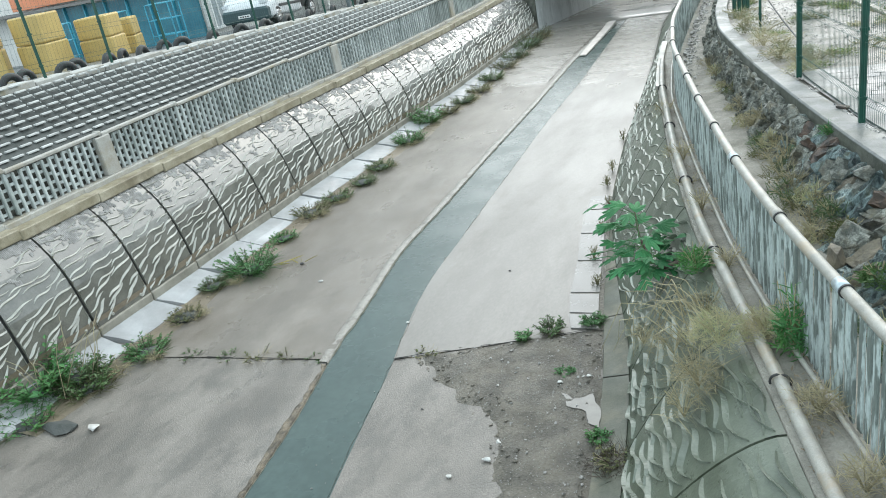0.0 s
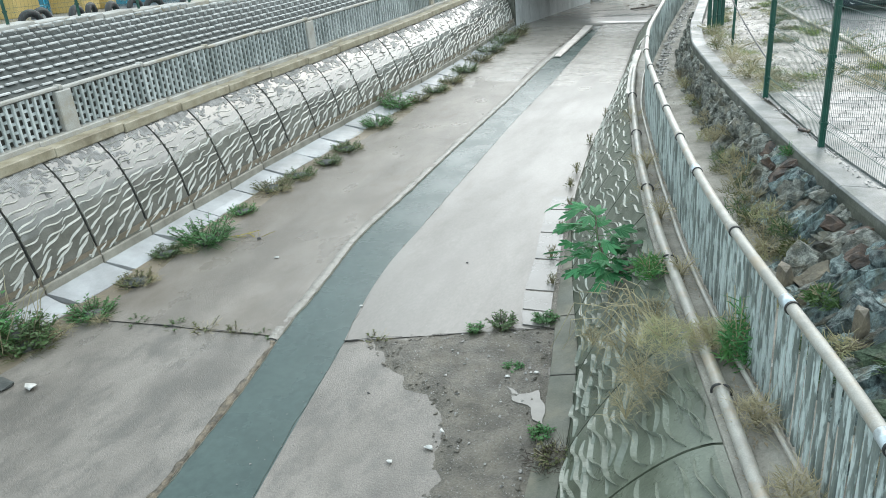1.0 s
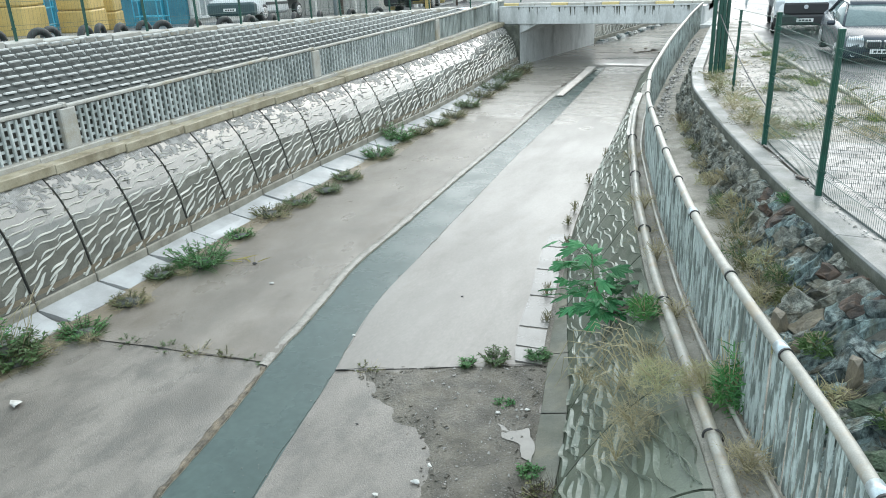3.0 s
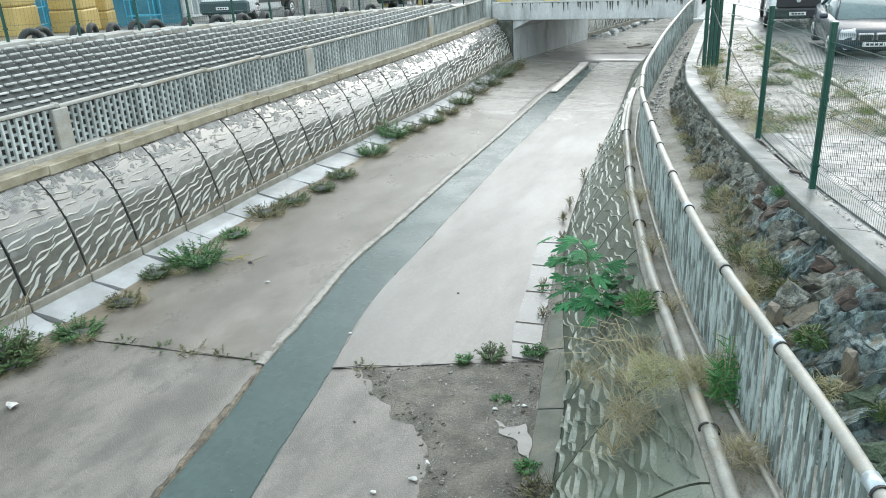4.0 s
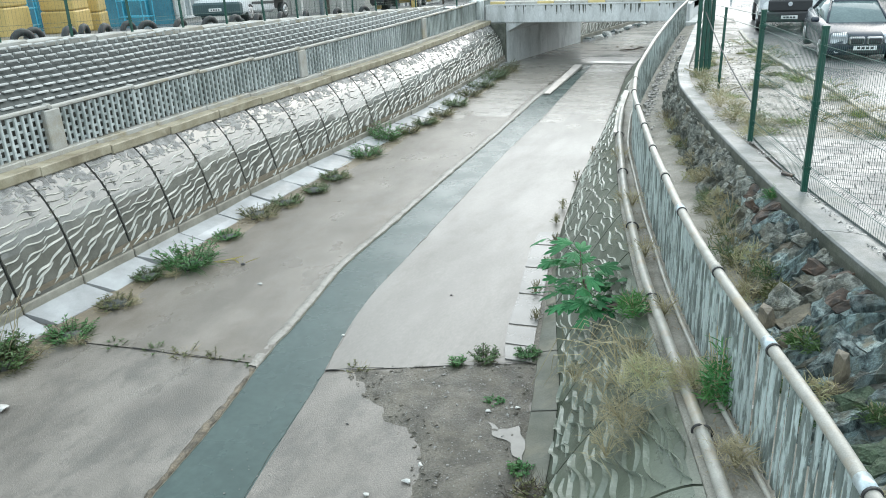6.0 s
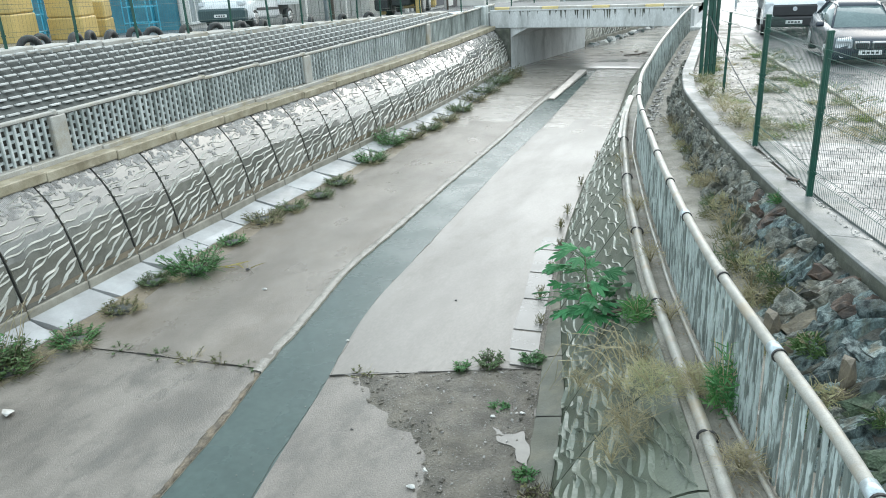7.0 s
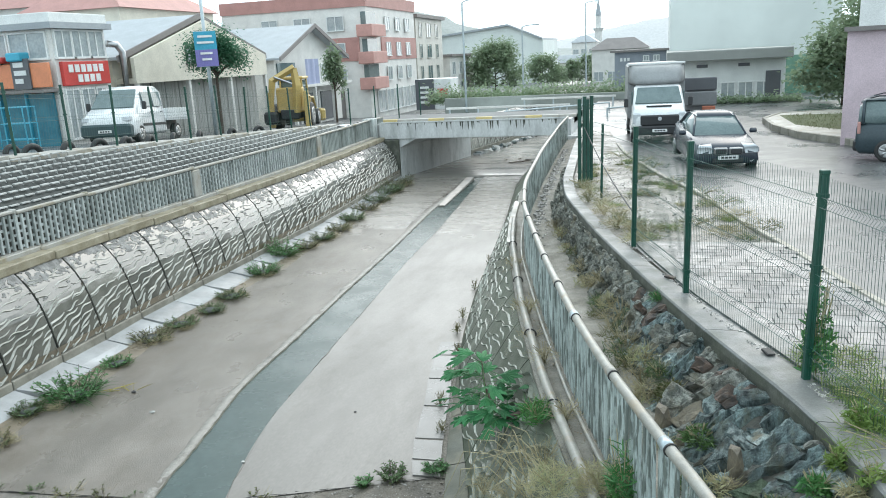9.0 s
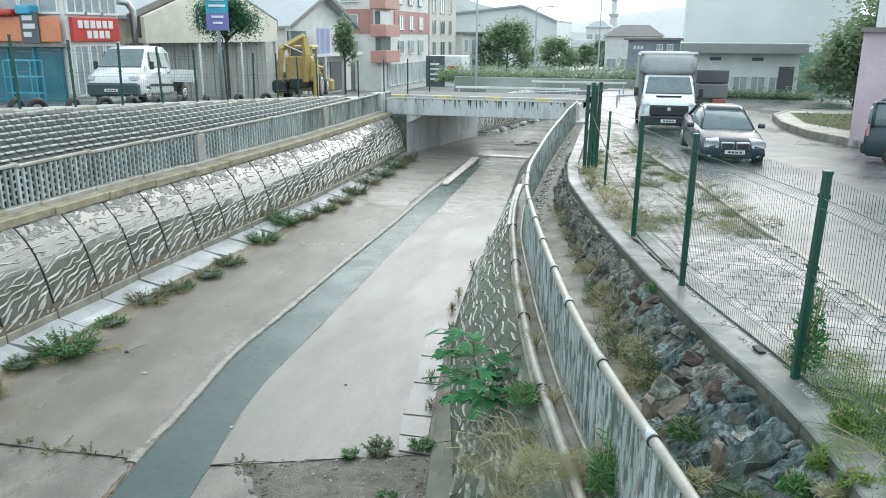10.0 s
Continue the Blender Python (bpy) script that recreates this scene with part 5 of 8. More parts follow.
# ---------------------------------------------------------------- weeds
def weed(x, y, z, size, spread, mats, label, blades=70, broad=60, seed=0, heap=True):
    r = random.Random(seed)
    w = thing("weed_clump", label, "weed", "weeds in the canal", at=Matrix.Translation((x, y, z)))
    m = Mesh()
    for _ in range(int(blades * 2.2)):
        a, q = r.uniform(0, 6.28), spread * math.sqrt(r.random())
        d = Vector((math.cos(a) * 0.8 + r.uniform(-0.5, 0.5), math.sin(a) * 0.8 + r.uniform(-0.5, 0.5), r.uniform(0.1, 1.3)))
        m.blade((q * math.cos(a), q * math.sin(a), 0), d, size * r.uniform(0.3, 1.1), 0.006 + size * 0.012, r.uniform(0.1, 0.8))
    tagged(part("grass", m, mats[0], w), kind="stuff")
    m, st = Mesh(), Mesh()
    for _ in range(max(5, broad // 3)):
        a, q = r.uniform(0, 6.28), spread * 0.8 * math.sqrt(r.random())
        p0 = Vector((q * math.cos(a), q * math.sin(a), 0))
        d = Vector((math.cos(a) * 0.8 + r.uniform(-0.4, 0.4), math.sin(a) * 0.8 + r.uniform(-0.4, 0.4), r.uniform(0.4, 1.1))).normalized()
        h = size * r.uniform(0.45, 1.0)
        st.tube([p0, p0 + d * h], 0.004, 4, False)
        for i in range(9):
            b = r.uniform(0, 6.28)
            m.leaf(p0 + d * h * (0.2 + 0.8 * i / 9), (math.cos(b), math.sin(b), r.uniform(0.0, 0.7)), (0, 0, 1), (0.03 + size * 0.14) * r.uniform(0.6, 1.3), (0.018 + size * 0.07) * r.uniform(0.6, 1.2))
    tagged(part("foliage", m, mats[1], w), kind="stuff")
    tagged(part("stem_tangle", st, TWIG, w), kind="stuff")
    if heap:
        part("root_clod", rock(Mesh(), (0, 0, 0.0), (spread * 0.7, spread * 0.7, 0.09), r, 26), SOIL, w, "muddy root clod")
    return w


G1, G2, G3, G4 = (LEAF, LEAF_B), (LEAF_O, LEAF), (DRY, LEAF_O), (LEAF_B, LEAF_B)
WL = [(-10.85, 8.42, 0.32, 0.36, G1), (-11.1, 7.25, 0.42, 0.45, G2), (-11.0, 9.63, 0.17, 0.4, G3), (-10.95, 11.6, 0.55, 0.46, G4), (-11.3, 10.83, 0.22, 0.3, G2), (-11.2, 13.24, 0.17, 0.35, G1), (-11.4, 14.79, 0.25, 0.5, G3), (-11.25, 15.74, 0.22, 0.4, G2), (-11.1, 16.86, 0.2, 0.4, G2), (-11.2, 18.06, 0.25, 0.45, G2), (-11.5, 20.48, 0.4, 0.45, G1), (-11.9, 22.6, 0.6, 0.4, G1), (-11.6, 23.6, 0.3, 0.42, G3), (-11.5, 24.9, 0.3, 0.42, G2), (-11.5, 26.4, 0.3, 0.45, G3), (-11.7, 28.2, 0.4, 0.5, G2), (-11.9, 30.2, 0.4, 0.5, G3), (-12.1, 32.2, 0.45, 0.6, G2), (-12.4, 34.4, 0.55, 0.75, G2), (-12.6, 36.3, 0.6, 0.85, G3)]
for k, (x, y, s, sp, mt) in enumerate(WL):
    weed(x - 0.1, y, -0.03 if y < STEP else 0.03, s * 1.15, sp * 0.95, mt, {id(G1): "green weeds rooted in silt at the apron's foot", id(G2): "olive weeds rooted in silt at the apron's foot", id(G3): "dry brown weeds rooted in silt at the apron's foot", id(G4): "bright green leafy weeds at the apron's foot"}[id(mt)], int(70 + 120 * sp), int(80 + 200 * sp), k)
weed(-12.0, 6.9, 0.1, 0.8, 0.5, G4, "tall bright green bush leaning on the canal wall", 140, 260, 91)
weed(-11.6, 7.4, 0.05, 0.5, 0.4, G2, "olive weeds beside the tall bush", 90, 120, 92)
weed(-11.45, 6.2, -0.02, 0.35, 0.45, G1, "green weeds growing among rubbish", 80, 90, 93)
solid("rubbish_heap", rock(Mesh(), (0, 0, 0.05), (0.4, 0.2, 0.09), random.Random(8), 18), SOIL, "dark sodden rubbish heap at the weeds' foot", "rubbish", at=Matrix.Translation((-10.75, 6.25, -0.04)))
WR = [(-4.22, 14.96, 0.2, 0.3, G1), (-4.07, 13.77, 0.18, 0.25, G1), (-3.91, 12.43, 0.24, 0.3, G1), (-3.6, 11.42, 0.18, 0.28, G3), (-3.85, 9.85, 0.3, 0.22, G2), (-4.2, 9.6, 0.2, 0.13, G1), (-3.25, 10.15, 0.24, 0.22, G4), (-3.3, 8.75, 0.12, 0.2, G4), (-2.5, 7.4, 0.2, 0.14, G4), (-4.65, 17.15, 0.25, 0.2, G3), (-5.0, 21.9, 0.3, 0.3, G2), (-2.2, 7.0, 0.3, 0.25, G3), (-4.55, 16.2, 0.2, 0.2, G2), (-4.9, 19.5, 0.25, 0.25, G3)]
thin_weeds = []
for k, (x, y, s, sp, mt) in enumerate(WR):
    if y > 11:
        thin_weeds.append((x, y, s, k))
    else:
        weed(x, y, 0.01, s * 0.85, sp * 0.6, mt, "small weeds rooted in the joint at the canal wall's foot", int(30 + 80 * sp), int(60 + 200 * sp), k + 30, sp > 0.24)
for k, (x, y, s) in enumerate([(-9.15, 8.48, 0.12), (-8.6, 8.53, 0.17), (-9.95, 8.42, 0.1), (-8.0, 8.58, 0.12), (-7.45, 8.63, 0.08), (-5.6, 9.0, 0.12)]):
    weed(x, y, -0.02, s * 1.3, 0.2, G3 if k % 2 else G2, "tuft of weed growing from the bed's cross joint", 26, 18, k + 60, False)

# fig sapling on the near slope: large lobed leaves on a bent stem
def fig_leaf(seed):
    r = random.Random(seed)
    m, out = Mesh(), []
    lobes = [(-2.3, 0.5), (-1.2, 0.85), (0, 1.0), (1.2, 0.85), (2.3, 0.5)]
    for k, (a, l) in enumerate(lobes):
        a = a * 0.5
        if k:
            b = (lobes[k - 1][0] * 0.5 + a) / 2
            out.append((0.42 * math.sin(b), 0.3 + 0.34 * math.cos(b)))
        for da, f in ((-0.14, 0.82), (0, 1.0), (0.14, 0.82)):
            out.append((l * f * 0.75 * math.sin(a + da), 0.25 + l * f * 0.75 * math.cos(a + da)))
    pts = [(0, 0.25, 0.05), (0, 0, 0)] + [(x, y, -0.14 * (x * x + (y - 0.2) ** 2) + r.uniform(-0.03, 0.03)) for x, y in out]
    n = len(out)
    m.add(pts, [(0, 2 + i + 1, 2 + i) for i in range(n - 1)] + [(1, 0, 2), (1, 2 + n - 1, 0)])
    return m.data("leaf", FIG)


fig = thing("fig_sapling", "young fig tree with large lobed leaves on the wall", "sapling", at=Matrix.Translation((-1.72, 9.0, 1.42)))
stem = [(0.1, 0.05, 0.25), (-0.2, 0.1, 0.1), (-0.42, 0.3, 0.12), (-0.55, 0.45, 0.38), (-0.6, 0.55, 0.68)]
part("stem", Mesh().tube(stem, [0.028, 0.026, 0.022, 0.016, 0.008], 7), TWIG, fig, smooth=True)
r, shapes_f = random.Random(12), [fig_leaf(s) for s in range(4)]
for k in range(70):
    t = r.uniform(0.3, 1.0)
    i = min(int(t * 4), 3)
    p = Vector(stem[i]).lerp(Vector(stem[i + 1]), t * 4 - i)
    a = r.uniform(0, 6.28)
    tip = p + Vector((math.cos(a) * r.uniform(0.08, 0.48), math.sin(a) * r.uniform(0.08, 0.48), r.uniform(-0.22, 0.2)))
    part("leaf_stalk", Mesh().tube([p, tip], 0.004, 4, False), LEAF_B, fig)
    s = r.uniform(0.22, 0.36)
    part("leaf", shapes_f[k % 4], FIG, fig, at=Matrix.LocRotScale(tip, Euler((r.uniform(-0.5, 0.3), r.uniform(-0.5, 0.5), a - math.pi / 2 + r.uniform(-0.5, 0.5)), "XYZ"), (s, s, s)))

def shrub(name, x, y, z, rad, h, material, label, n=500, ln=0.2, wd=0.006, seed=0, droop=0.5, cat="shrub"):
    r = random.Random(seed)
    m = Mesh()
    for _ in range(n):
        a, q = r.uniform(0, 6.28), rad * math.sqrt(r.random())
        zz = h * r.random() * (1 - 0.6 * q / rad)
        m.blade((q * math.cos(a), q * math.sin(a), zz), (r.uniform(-1, 1), r.uniform(-1, 1), r.uniform(-0.1, 1.2)), ln * r.uniform(0.5, 1.3), wd, droop * r.random(), 2)
    w = thing(name, label, cat, at=Matrix.Translation((x, y, z)))
    part("foliage", m, material, w)
    st = Mesh()
    for _ in range(16):
        a = r.uniform(0, 6.28)
        st.tube([(0, 0, -0.05), (0.4 * rad * math.cos(a), 0.4 * rad * math.sin(a), h * 0.5), (rad * 0.8 * math.cos(a), rad * 0.8 * math.sin(a), h * r.uniform(0.6, 1.0))], 0.004, 4, False)
    tagged(part("stem_tangle", st, DRY, w), kind="stuff")
    return w


for k, (x, y, q) in enumerate(((-10.95, 7.75, 0.26), (-10.62, 8.25, 0.18), (-10.85, 9.75, 0.2), (-11.0, 11.1, 0.16), (-11.2, 14.6, 0.24), (-11.1, 15.55, 0.18), (-11.15, 18.3, 0.2), (-11.35, 20.2, 0.2), (-11.4, 25.4, 0.24))):
    shrub("dry_straw", x, y, 0.01, q, q * 0.5, DRY, "flattened dry straw caught at the apron's foot", 190, 0.2, 0.007, 600 + k, 1.1, "straw")
m, r = Mesh(), random.Random(52)
for k in range(16):
    p = Vector((-11.55 + r.uniform(-0.3, 0.3), 7.3 + r.uniform(-0.5, 0.6), 0.05))
    e = p + Vector((r.uniform(-0.5, 0.4), r.uniform(-0.4, 0.7), r.uniform(0.5, 1.0)))
    m.tube([p, p.lerp(e, 0.6) + Vector((0, 0, 0.15)), e], [0.008, 0.006, 0.003], 4, False)
solid("dry_stalks", m, DRY, "tall yellow dry stalks rising from the bushes", "grass", kind="stuff")
for x, y, s, k in thin_weeds:
    shrub("weed_clump", x + 0.1, y, 0.0, 0.1, s * 1.2, LEAF_O, "thin dark weeds rooted in the joint at the canal wall's foot", 60, 0.1, 0.014, k + 300, 0.4, "weed")
shrub("dry_shrub", -0.98, 6.75, 1.93, 0.3, 0.34, DRYG, "feathery half-dry shrub sprawling over the pipe", 1100, 0.15, 0.006, 1)
shrub("dry_shrub", -0.55, 6.85, 1.95, 0.24, 0.32, DRYG, "feathery half-dry shrub between pipe and railing", 800, 0.15, 0.007, 11)
shrub("dry_shrub", -1.15, 6.5, 1.6, 0.25, 0.3, DRY, "dry straw-coloured grass hanging down the wall", 420, 0.3, 0.006, 2, 1.2)
shrub("dry_shrub", -1.2, 7.5, 1.75, 0.2, 0.35, DRY, "dry pale stalks rising from the wall head", 110, 0.4, 0.006, 12, 0.9)
shrub("green_weed", -0.32, 6.62, 1.93, 0.16, 0.75, LEAF_B, "tall green weed growing through the railing", 420, 0.16, 0.022, 3)
shrub("green_weed", -1.42, 8.5, 1.8, 0.2, 0.3, LEAF_B, "light green weed beside the pipe", 240, 0.17, 0.025, 4)
shrub("dry_shrub", -0.1, 5.75, 1.93, 0.2, 0.25, DRY, "tuft of dry grass between pipe and railing", 300, 0.22, 0.007, 5)
shrub("dry_shrub", 0.2, 4.9, 1.93, 0.2, 0.25, DRY, "tuft of dry grass between pipe and railing", 260, 0.2, 0.007, 6)
for k, (y, v, mt, s) in enumerate([(8.9, 0.0, DRYG, 0.22), (9.3, 0.12, DRY, 0.26), (9.7, 0.3, DRYG, 0.26), (10.2, 0.0, LEAF, 0.3), (10.8, 0.12, LEAF_O, 0.3), (11.5, 0.1, DRY, 0.3), (12.0, 0.3, DRYG, 0.24), (13.6, 0.05, DRYG, 0.25), (14.2, 0.25, DRY, 0.25), (8.1, -0.05, LEAF_O, 0.16), (7.0, -0.02, LEAF, 0.18), (6.4, 0.12, LEAF, 0.14), (5.7, 0.8, LEAF_B, 0.12), (6.0, 0.95, DRYG, 0.12), (17, 0.2, DRYG, 0.25), (18.2, 0.1, DRY, 0.25), (9.9, 0.05, LEAF_O, 0.24), (10.4, 0.2, DRY, 0.26), (12.4, 0.1, LEAF, 0.2), (8.9, 0.1, DRY, 0.24), (11.3, 0.35, DRY, 0.3), (13.2, 0.2, DRY, 0.22), (7.8, 0.0, DRYG, 0.14), (10.7, 1.05, LEAF_B, 0.12), (6.2, 0.5, LEAF, 0.12), (14.6, 0.0, DRYG, 0.2), (5.4, 0.55, LEAF, 0.16), (11.9, 0.0, LEAF_O, 0.25), (9.2, 0.35, LEAF, 0.2), (16, 0.1, DRYG, 0.2), (5.2, 0.2, DRY, 0.25), (6.7, 0.25, DRYG, 0.2), (12.9, 0.45, DRY, 0.22), (15.2, 0.3, LEAF_O, 0.2)]):
    p = rub_at(y, v, 0.05)
    shrub("wall_weed", p.x, p.y, p.z - 0.03, s * 0.9, s * 1.1, mt, "weeds rooted between the rubble stones", 210, 0.14, 0.013 if mt is not DRY else 0.007, 20 + k, cat="weed")
r = random.Random(77)
for k, (x, y, s, mt) in enumerate([(1.75, 8.35, 0.3, LEAF_B), (2.0, 7.5, 0.35, LEAF_B), (1.95, 6.5, 0.4, LEAF_B), (2.3, 7.2, 0.3, LEAF_O), (0.85, 18.4, 0.4, LEAF), (1.2, 17.2, 0.35, LEAF), (1.75, 14.9, 0.3, LEAF_O), (-0.75, 14.9, 0.35, LEAF_O), (-1.2, 17.6, 0.4, LEAF_O), (-1.35, 27.4, 0.4, LEAF), (-0.3, 23.9, 0.35, LEAF), (1.4, 16.0, 0.3, DRY), (0.3, 20.3, 0.35, LEAF), (-0.9, 16.2, 0.35, DRY), (-0.2, 14.6, 0.25, DRY), (-1.9, 20.2, 0.35, LEAF_O), (-1.7, 22.5, 0.35, DRY), (2.25, 5.8, 0.4, LEAF_B), (0.6, 15.2, 0.25, LEAF_O), (-0.4, 18.5, 0.25, LEAF_O), (-0.6, 25.6, 0.35, LEAF), (1.1, 14.4, 0.25, DRY)]):
    mt = GRASS if mt is LEAF_B else mt
    shrub("verge_grass", x, y, z_right(x, y) + 0.04, s * 1.5, s * 0.5, mt, "rough grass tuft on the verge by the fence", 700 if mt is GRASS else 200, 0.2, 0.009, 50 + k, cat="grass")
for k, (y, d, mt) in enumerate(((13.6, 0.1, DRYG), (14.3, 0.25, DRY), (14.9, 0.1, DRYG), (15.5, 0.3, LEAF_O), (16.1, 0.1, DRY), (16.8, 0.2, DRYG), (17.6, 0.05, LEAF_O), (18.6, 0.2, DRYG), (19.5, 0.1, LEAF_O))):
    shrub("verge_grass", coping_x(y) + 0.4 + d, y, z_right(0, y) + 0.05, 0.2, 0.24, mt, "wispy half-dry grass along the fence foot", 130, 0.24, 0.007, 500 + k, 0.6, "grass")
for k in range(46):
    y = 13.8 + 12 * r.random()
    q = (r.uniform(0.0, 0.22), r.uniform(0.72, 0.98), r.random())[k % 3]
    x = coping_x(y) + 0.5 + (kerb_x(y) - coping_x(y) - 0.65) * q
    s = r.uniform(0.1, 0.24)
    shrub("verge_grass", x, y, z_right(x, y) + 0.04, s * 1.3, s * 0.35, (LEAF_O, GRASS, DRYG, LEAF)[k % 4], "thin grass tuft on the gravel verge", 130, 0.14, 0.008, 150 + k, cat="grass")
m, mg, r = Mesh(), Mesh(), random.Random(31)
for k in range(9000):
    y = r.uniform(3.6, 7.9)
    x = fence_x(y) + 0.08 + 2.6 * r.random() ** 1.2
    if noise.noise((x * 1.6, y * 1.6, 4)) < -0.25:
        continue
    (m if noise.noise((x * 2.3, y * 2.3, 9)) > -0.05 else mg).blade((x, y, z_right(x, y) + 0.06), (r.uniform(-0.6, 0.6), r.uniform(-0.6, 0.6), 1), r.uniform(0.06, 0.24), 0.008, r.uniform(0.1, 0.8), 2)
solid("grass_soil", Mesh().sheet([[(fence_x(y) + 0.11 + 2.7 * k / 6, y, z_right(0, y) + 0.075 + 0.012 * noise.noise((k * 0.9, y * 2, 3))) for k in range(7)] for y in frange(2.5, 7.72, 0.2)]), mat("turf_soil", (0.1, 0.13, 0.05), (0.07, 0.075, 0.045), 4, 40, 0.85, None, 0.8, 0.02), "dark turf soil under the grass by the fence", "soil", kind="structure", smooth=True)
solid("rough_grass", m, GRASS, "rough yellow-green grass behind the green fence", "grass", kind="stuff")
solid("rough_grass", mg, LEAF, "darker green grass behind the green fence", "grass", kind="stuff")
for k, (x, y, z, q, h, mt, n) in enumerate(((1.22, 6.2, 2.5, 0.13, 0.2, LEAF_B, 150), (1.42, 6.4, 2.65, 0.1, 0.2, GRASS, 130), (1.6, 6.0, 2.72, 0.12, 0.18, GRASS, 130), (0.4, 7.6, 2.15, 0.18, 0.2, LEAF, 220), (0.15, 8.8, 2.1, 0.2, 0.2, LEAF_O, 240), (1.72, 6.9, 2.8, 0.16, 0.2, GRASS, 220))):
    shrub("wall_weed", x, y, z, q, h, mt, "fresh green weeds hanging over the coping's broken end" if k < 4 else "green weeds rooted between the rubble stones", n * 2, 0.085, 0.026, 400 + k, 0.6, "weed")
v = shrub("climbing_weed", 1.5, 7.95, 2.85, 0.14, 1.05, LEAF_B, "green creeper climbing the fence post", 380, 0.09, 0.045, 70)
shrub("brush_pile", -2.2, 6.95, 0.02, 0.3, 0.2, TWIG, "dark brush pile caught at the wall's foot", 260, 0.3, 0.01, 88, 0.4, "brushwood")
for k, (x, y, z, s) in enumerate(((-1.5, 7.2, 1.5, 0.24), (-1.25, 6.2, 1.45, 0.2), (-2.0, 8.0, 1.1, 0.16), (-1.9, 11.2, 1.75, 0.22), (-2.3, 12.6, 1.8, 0.2), (-2.85, 15.0, 1.85, 0.25), (-1.05, 8.4, 1.93, 0.18), (-1.55, 10.1, 1.93, 0.2), (-2.1, 12.2, 1.93, 0.2))):
    shrub("dry_shrub", x, y, z, s, s * 1.2, DRY, "wisps of dry grass at the wall head", 120, 0.26, 0.006, 200 + k, 1.0)
m, r = Mesh(), random.Random(6)
for k in range(26):
    p = Vector((-1.25 + r.uniform(-0.15, 0.2), 7.1 + r.uniform(-0.4, 0.4), 1.85))
    q = p + Vector((r.uniform(-0.7, -0.1), r.uniform(-0.3, 0.4), r.uniform(0.05, 0.35)))
    e = q + Vector((r.uniform(-0.35, 0.0), r.uniform(-0.2, 0.2), r.uniform(-0.7, -0.2)))
    m.tube([p, p.lerp(q, 0.5) + Vector((0, 0, 0.15)), q, e], [0.006, 0.005, 0.004, 0.002], 4, False)
solid("dry_stalks", m, DRY, "long pale dry stalks arching over the wall", "grass", kind="stuff")
# leaf litter and twigs along the pipe and the railing's foot
m, r = Mesh(), random.Random(19)
for k in range(1500):
    y = 4.4 + 11 * r.random() ** 1.3
    x = pipe_x(y) - 0.05 + (rail_x(y) - pipe_x(y) + 0.25) * r.random()
    if noise.noise((x * 3, y * 2.2, 5)) < 0.02:
        continue
    m.leaf((x, y, LEDGE + 0.02 + 0.03 * r.random()), (r.uniform(-1, 1), r.uniform(-1, 1), r.uniform(-0.1, 0.5)), (0, 0, 1), r.uniform(0.02, 0.075), r.uniform(0.006, 0.03))
solid("leaf_litter", m, mat("brown_leaf_litter", (0.26, 0.2, 0.12), (0.13, 0.1, 0.065), 9, 60, 0.7, None, 0.0), "brown leaf litter gathered along the pipe", "litter", kind="stuff")
m = Mesh()
for k in range(1100):
    y = 6.2 + 28 * r.random()
    x = foot_l(y) + 0.72 + abs(r.gauss(0, 0.16))
    if noise.noise((y * 0.9, 3, 8)) < -0.05:
        continue
    m.leaf((x, y, 0.03 + 0.03 * r.random()), (r.uniform(-1, 1), r.uniform(-1, 1), r.uniform(-0.1, 0.4)), (0, 0, 1), r.uniform(0.03, 0.12), r.uniform(0.008, 0.03))
solid("leaf_litter", m, DRY, "dry straw and leaf litter along the apron's foot", "litter", kind="stuff")
# rubble on the ledge
m, r = Mesh(), random.Random(9)
for _ in range(1100):
    y = 4 + 30 * r.random()
    x = rail_x(y) + 0.15 + r.random() * max(coping_x(y) - 0.5 - rail_x(y) - 0.1, 0.2)
    s = r.uniform(0.012, 0.05) * (1 if y < 18 else 1.7)
    rock(m, (x, y, LEDGE + 0.05), (s, s, s * 0.6), r, 8)
solid("ledge_rubble", m, PEBBLE, "loose pale rubble scattered along the ledge", "rubble", kind="stuff")
m = Mesh()
for _ in range(1800):
    y = r.uniform(13.6, 27)
    x = fence_x(y) + 0.2 + r.random() * (kerb_x(y) - fence_x(y) - 0.3)
    s = r.uniform(0.008, 0.045) ** 1.1
    rock(m, (x, y, z_right(x, y) + 0.045), (s, s, s * 0.6), r, 7)
solid("verge_stones", m, PEBBLE, "loose stones scattered over the verge", "gravel", kind="stuff")


# ---------------------------------------------------------------- vehicles (local: front towards -y, on z 0)
def section(y, z0, z1, w0, w1, c=0.09):
    """A rounded cross-section across the vehicle."""
    return [(-w0 + c, y, z0), (w0 - c, y, z0), (w0, y, z0 + c), ((w0 + w1) / 2 + 0.01, y, (z0 + z1) / 2), (w1, y, z1 - c), (w1 - c, y, z1), (-w1 + c, y, z1), (-w1, y, z1 - c), (-(w0 + w1) / 2 - 0.01, y, (z0 + z1) / 2), (-w0, y, z0 + c)]


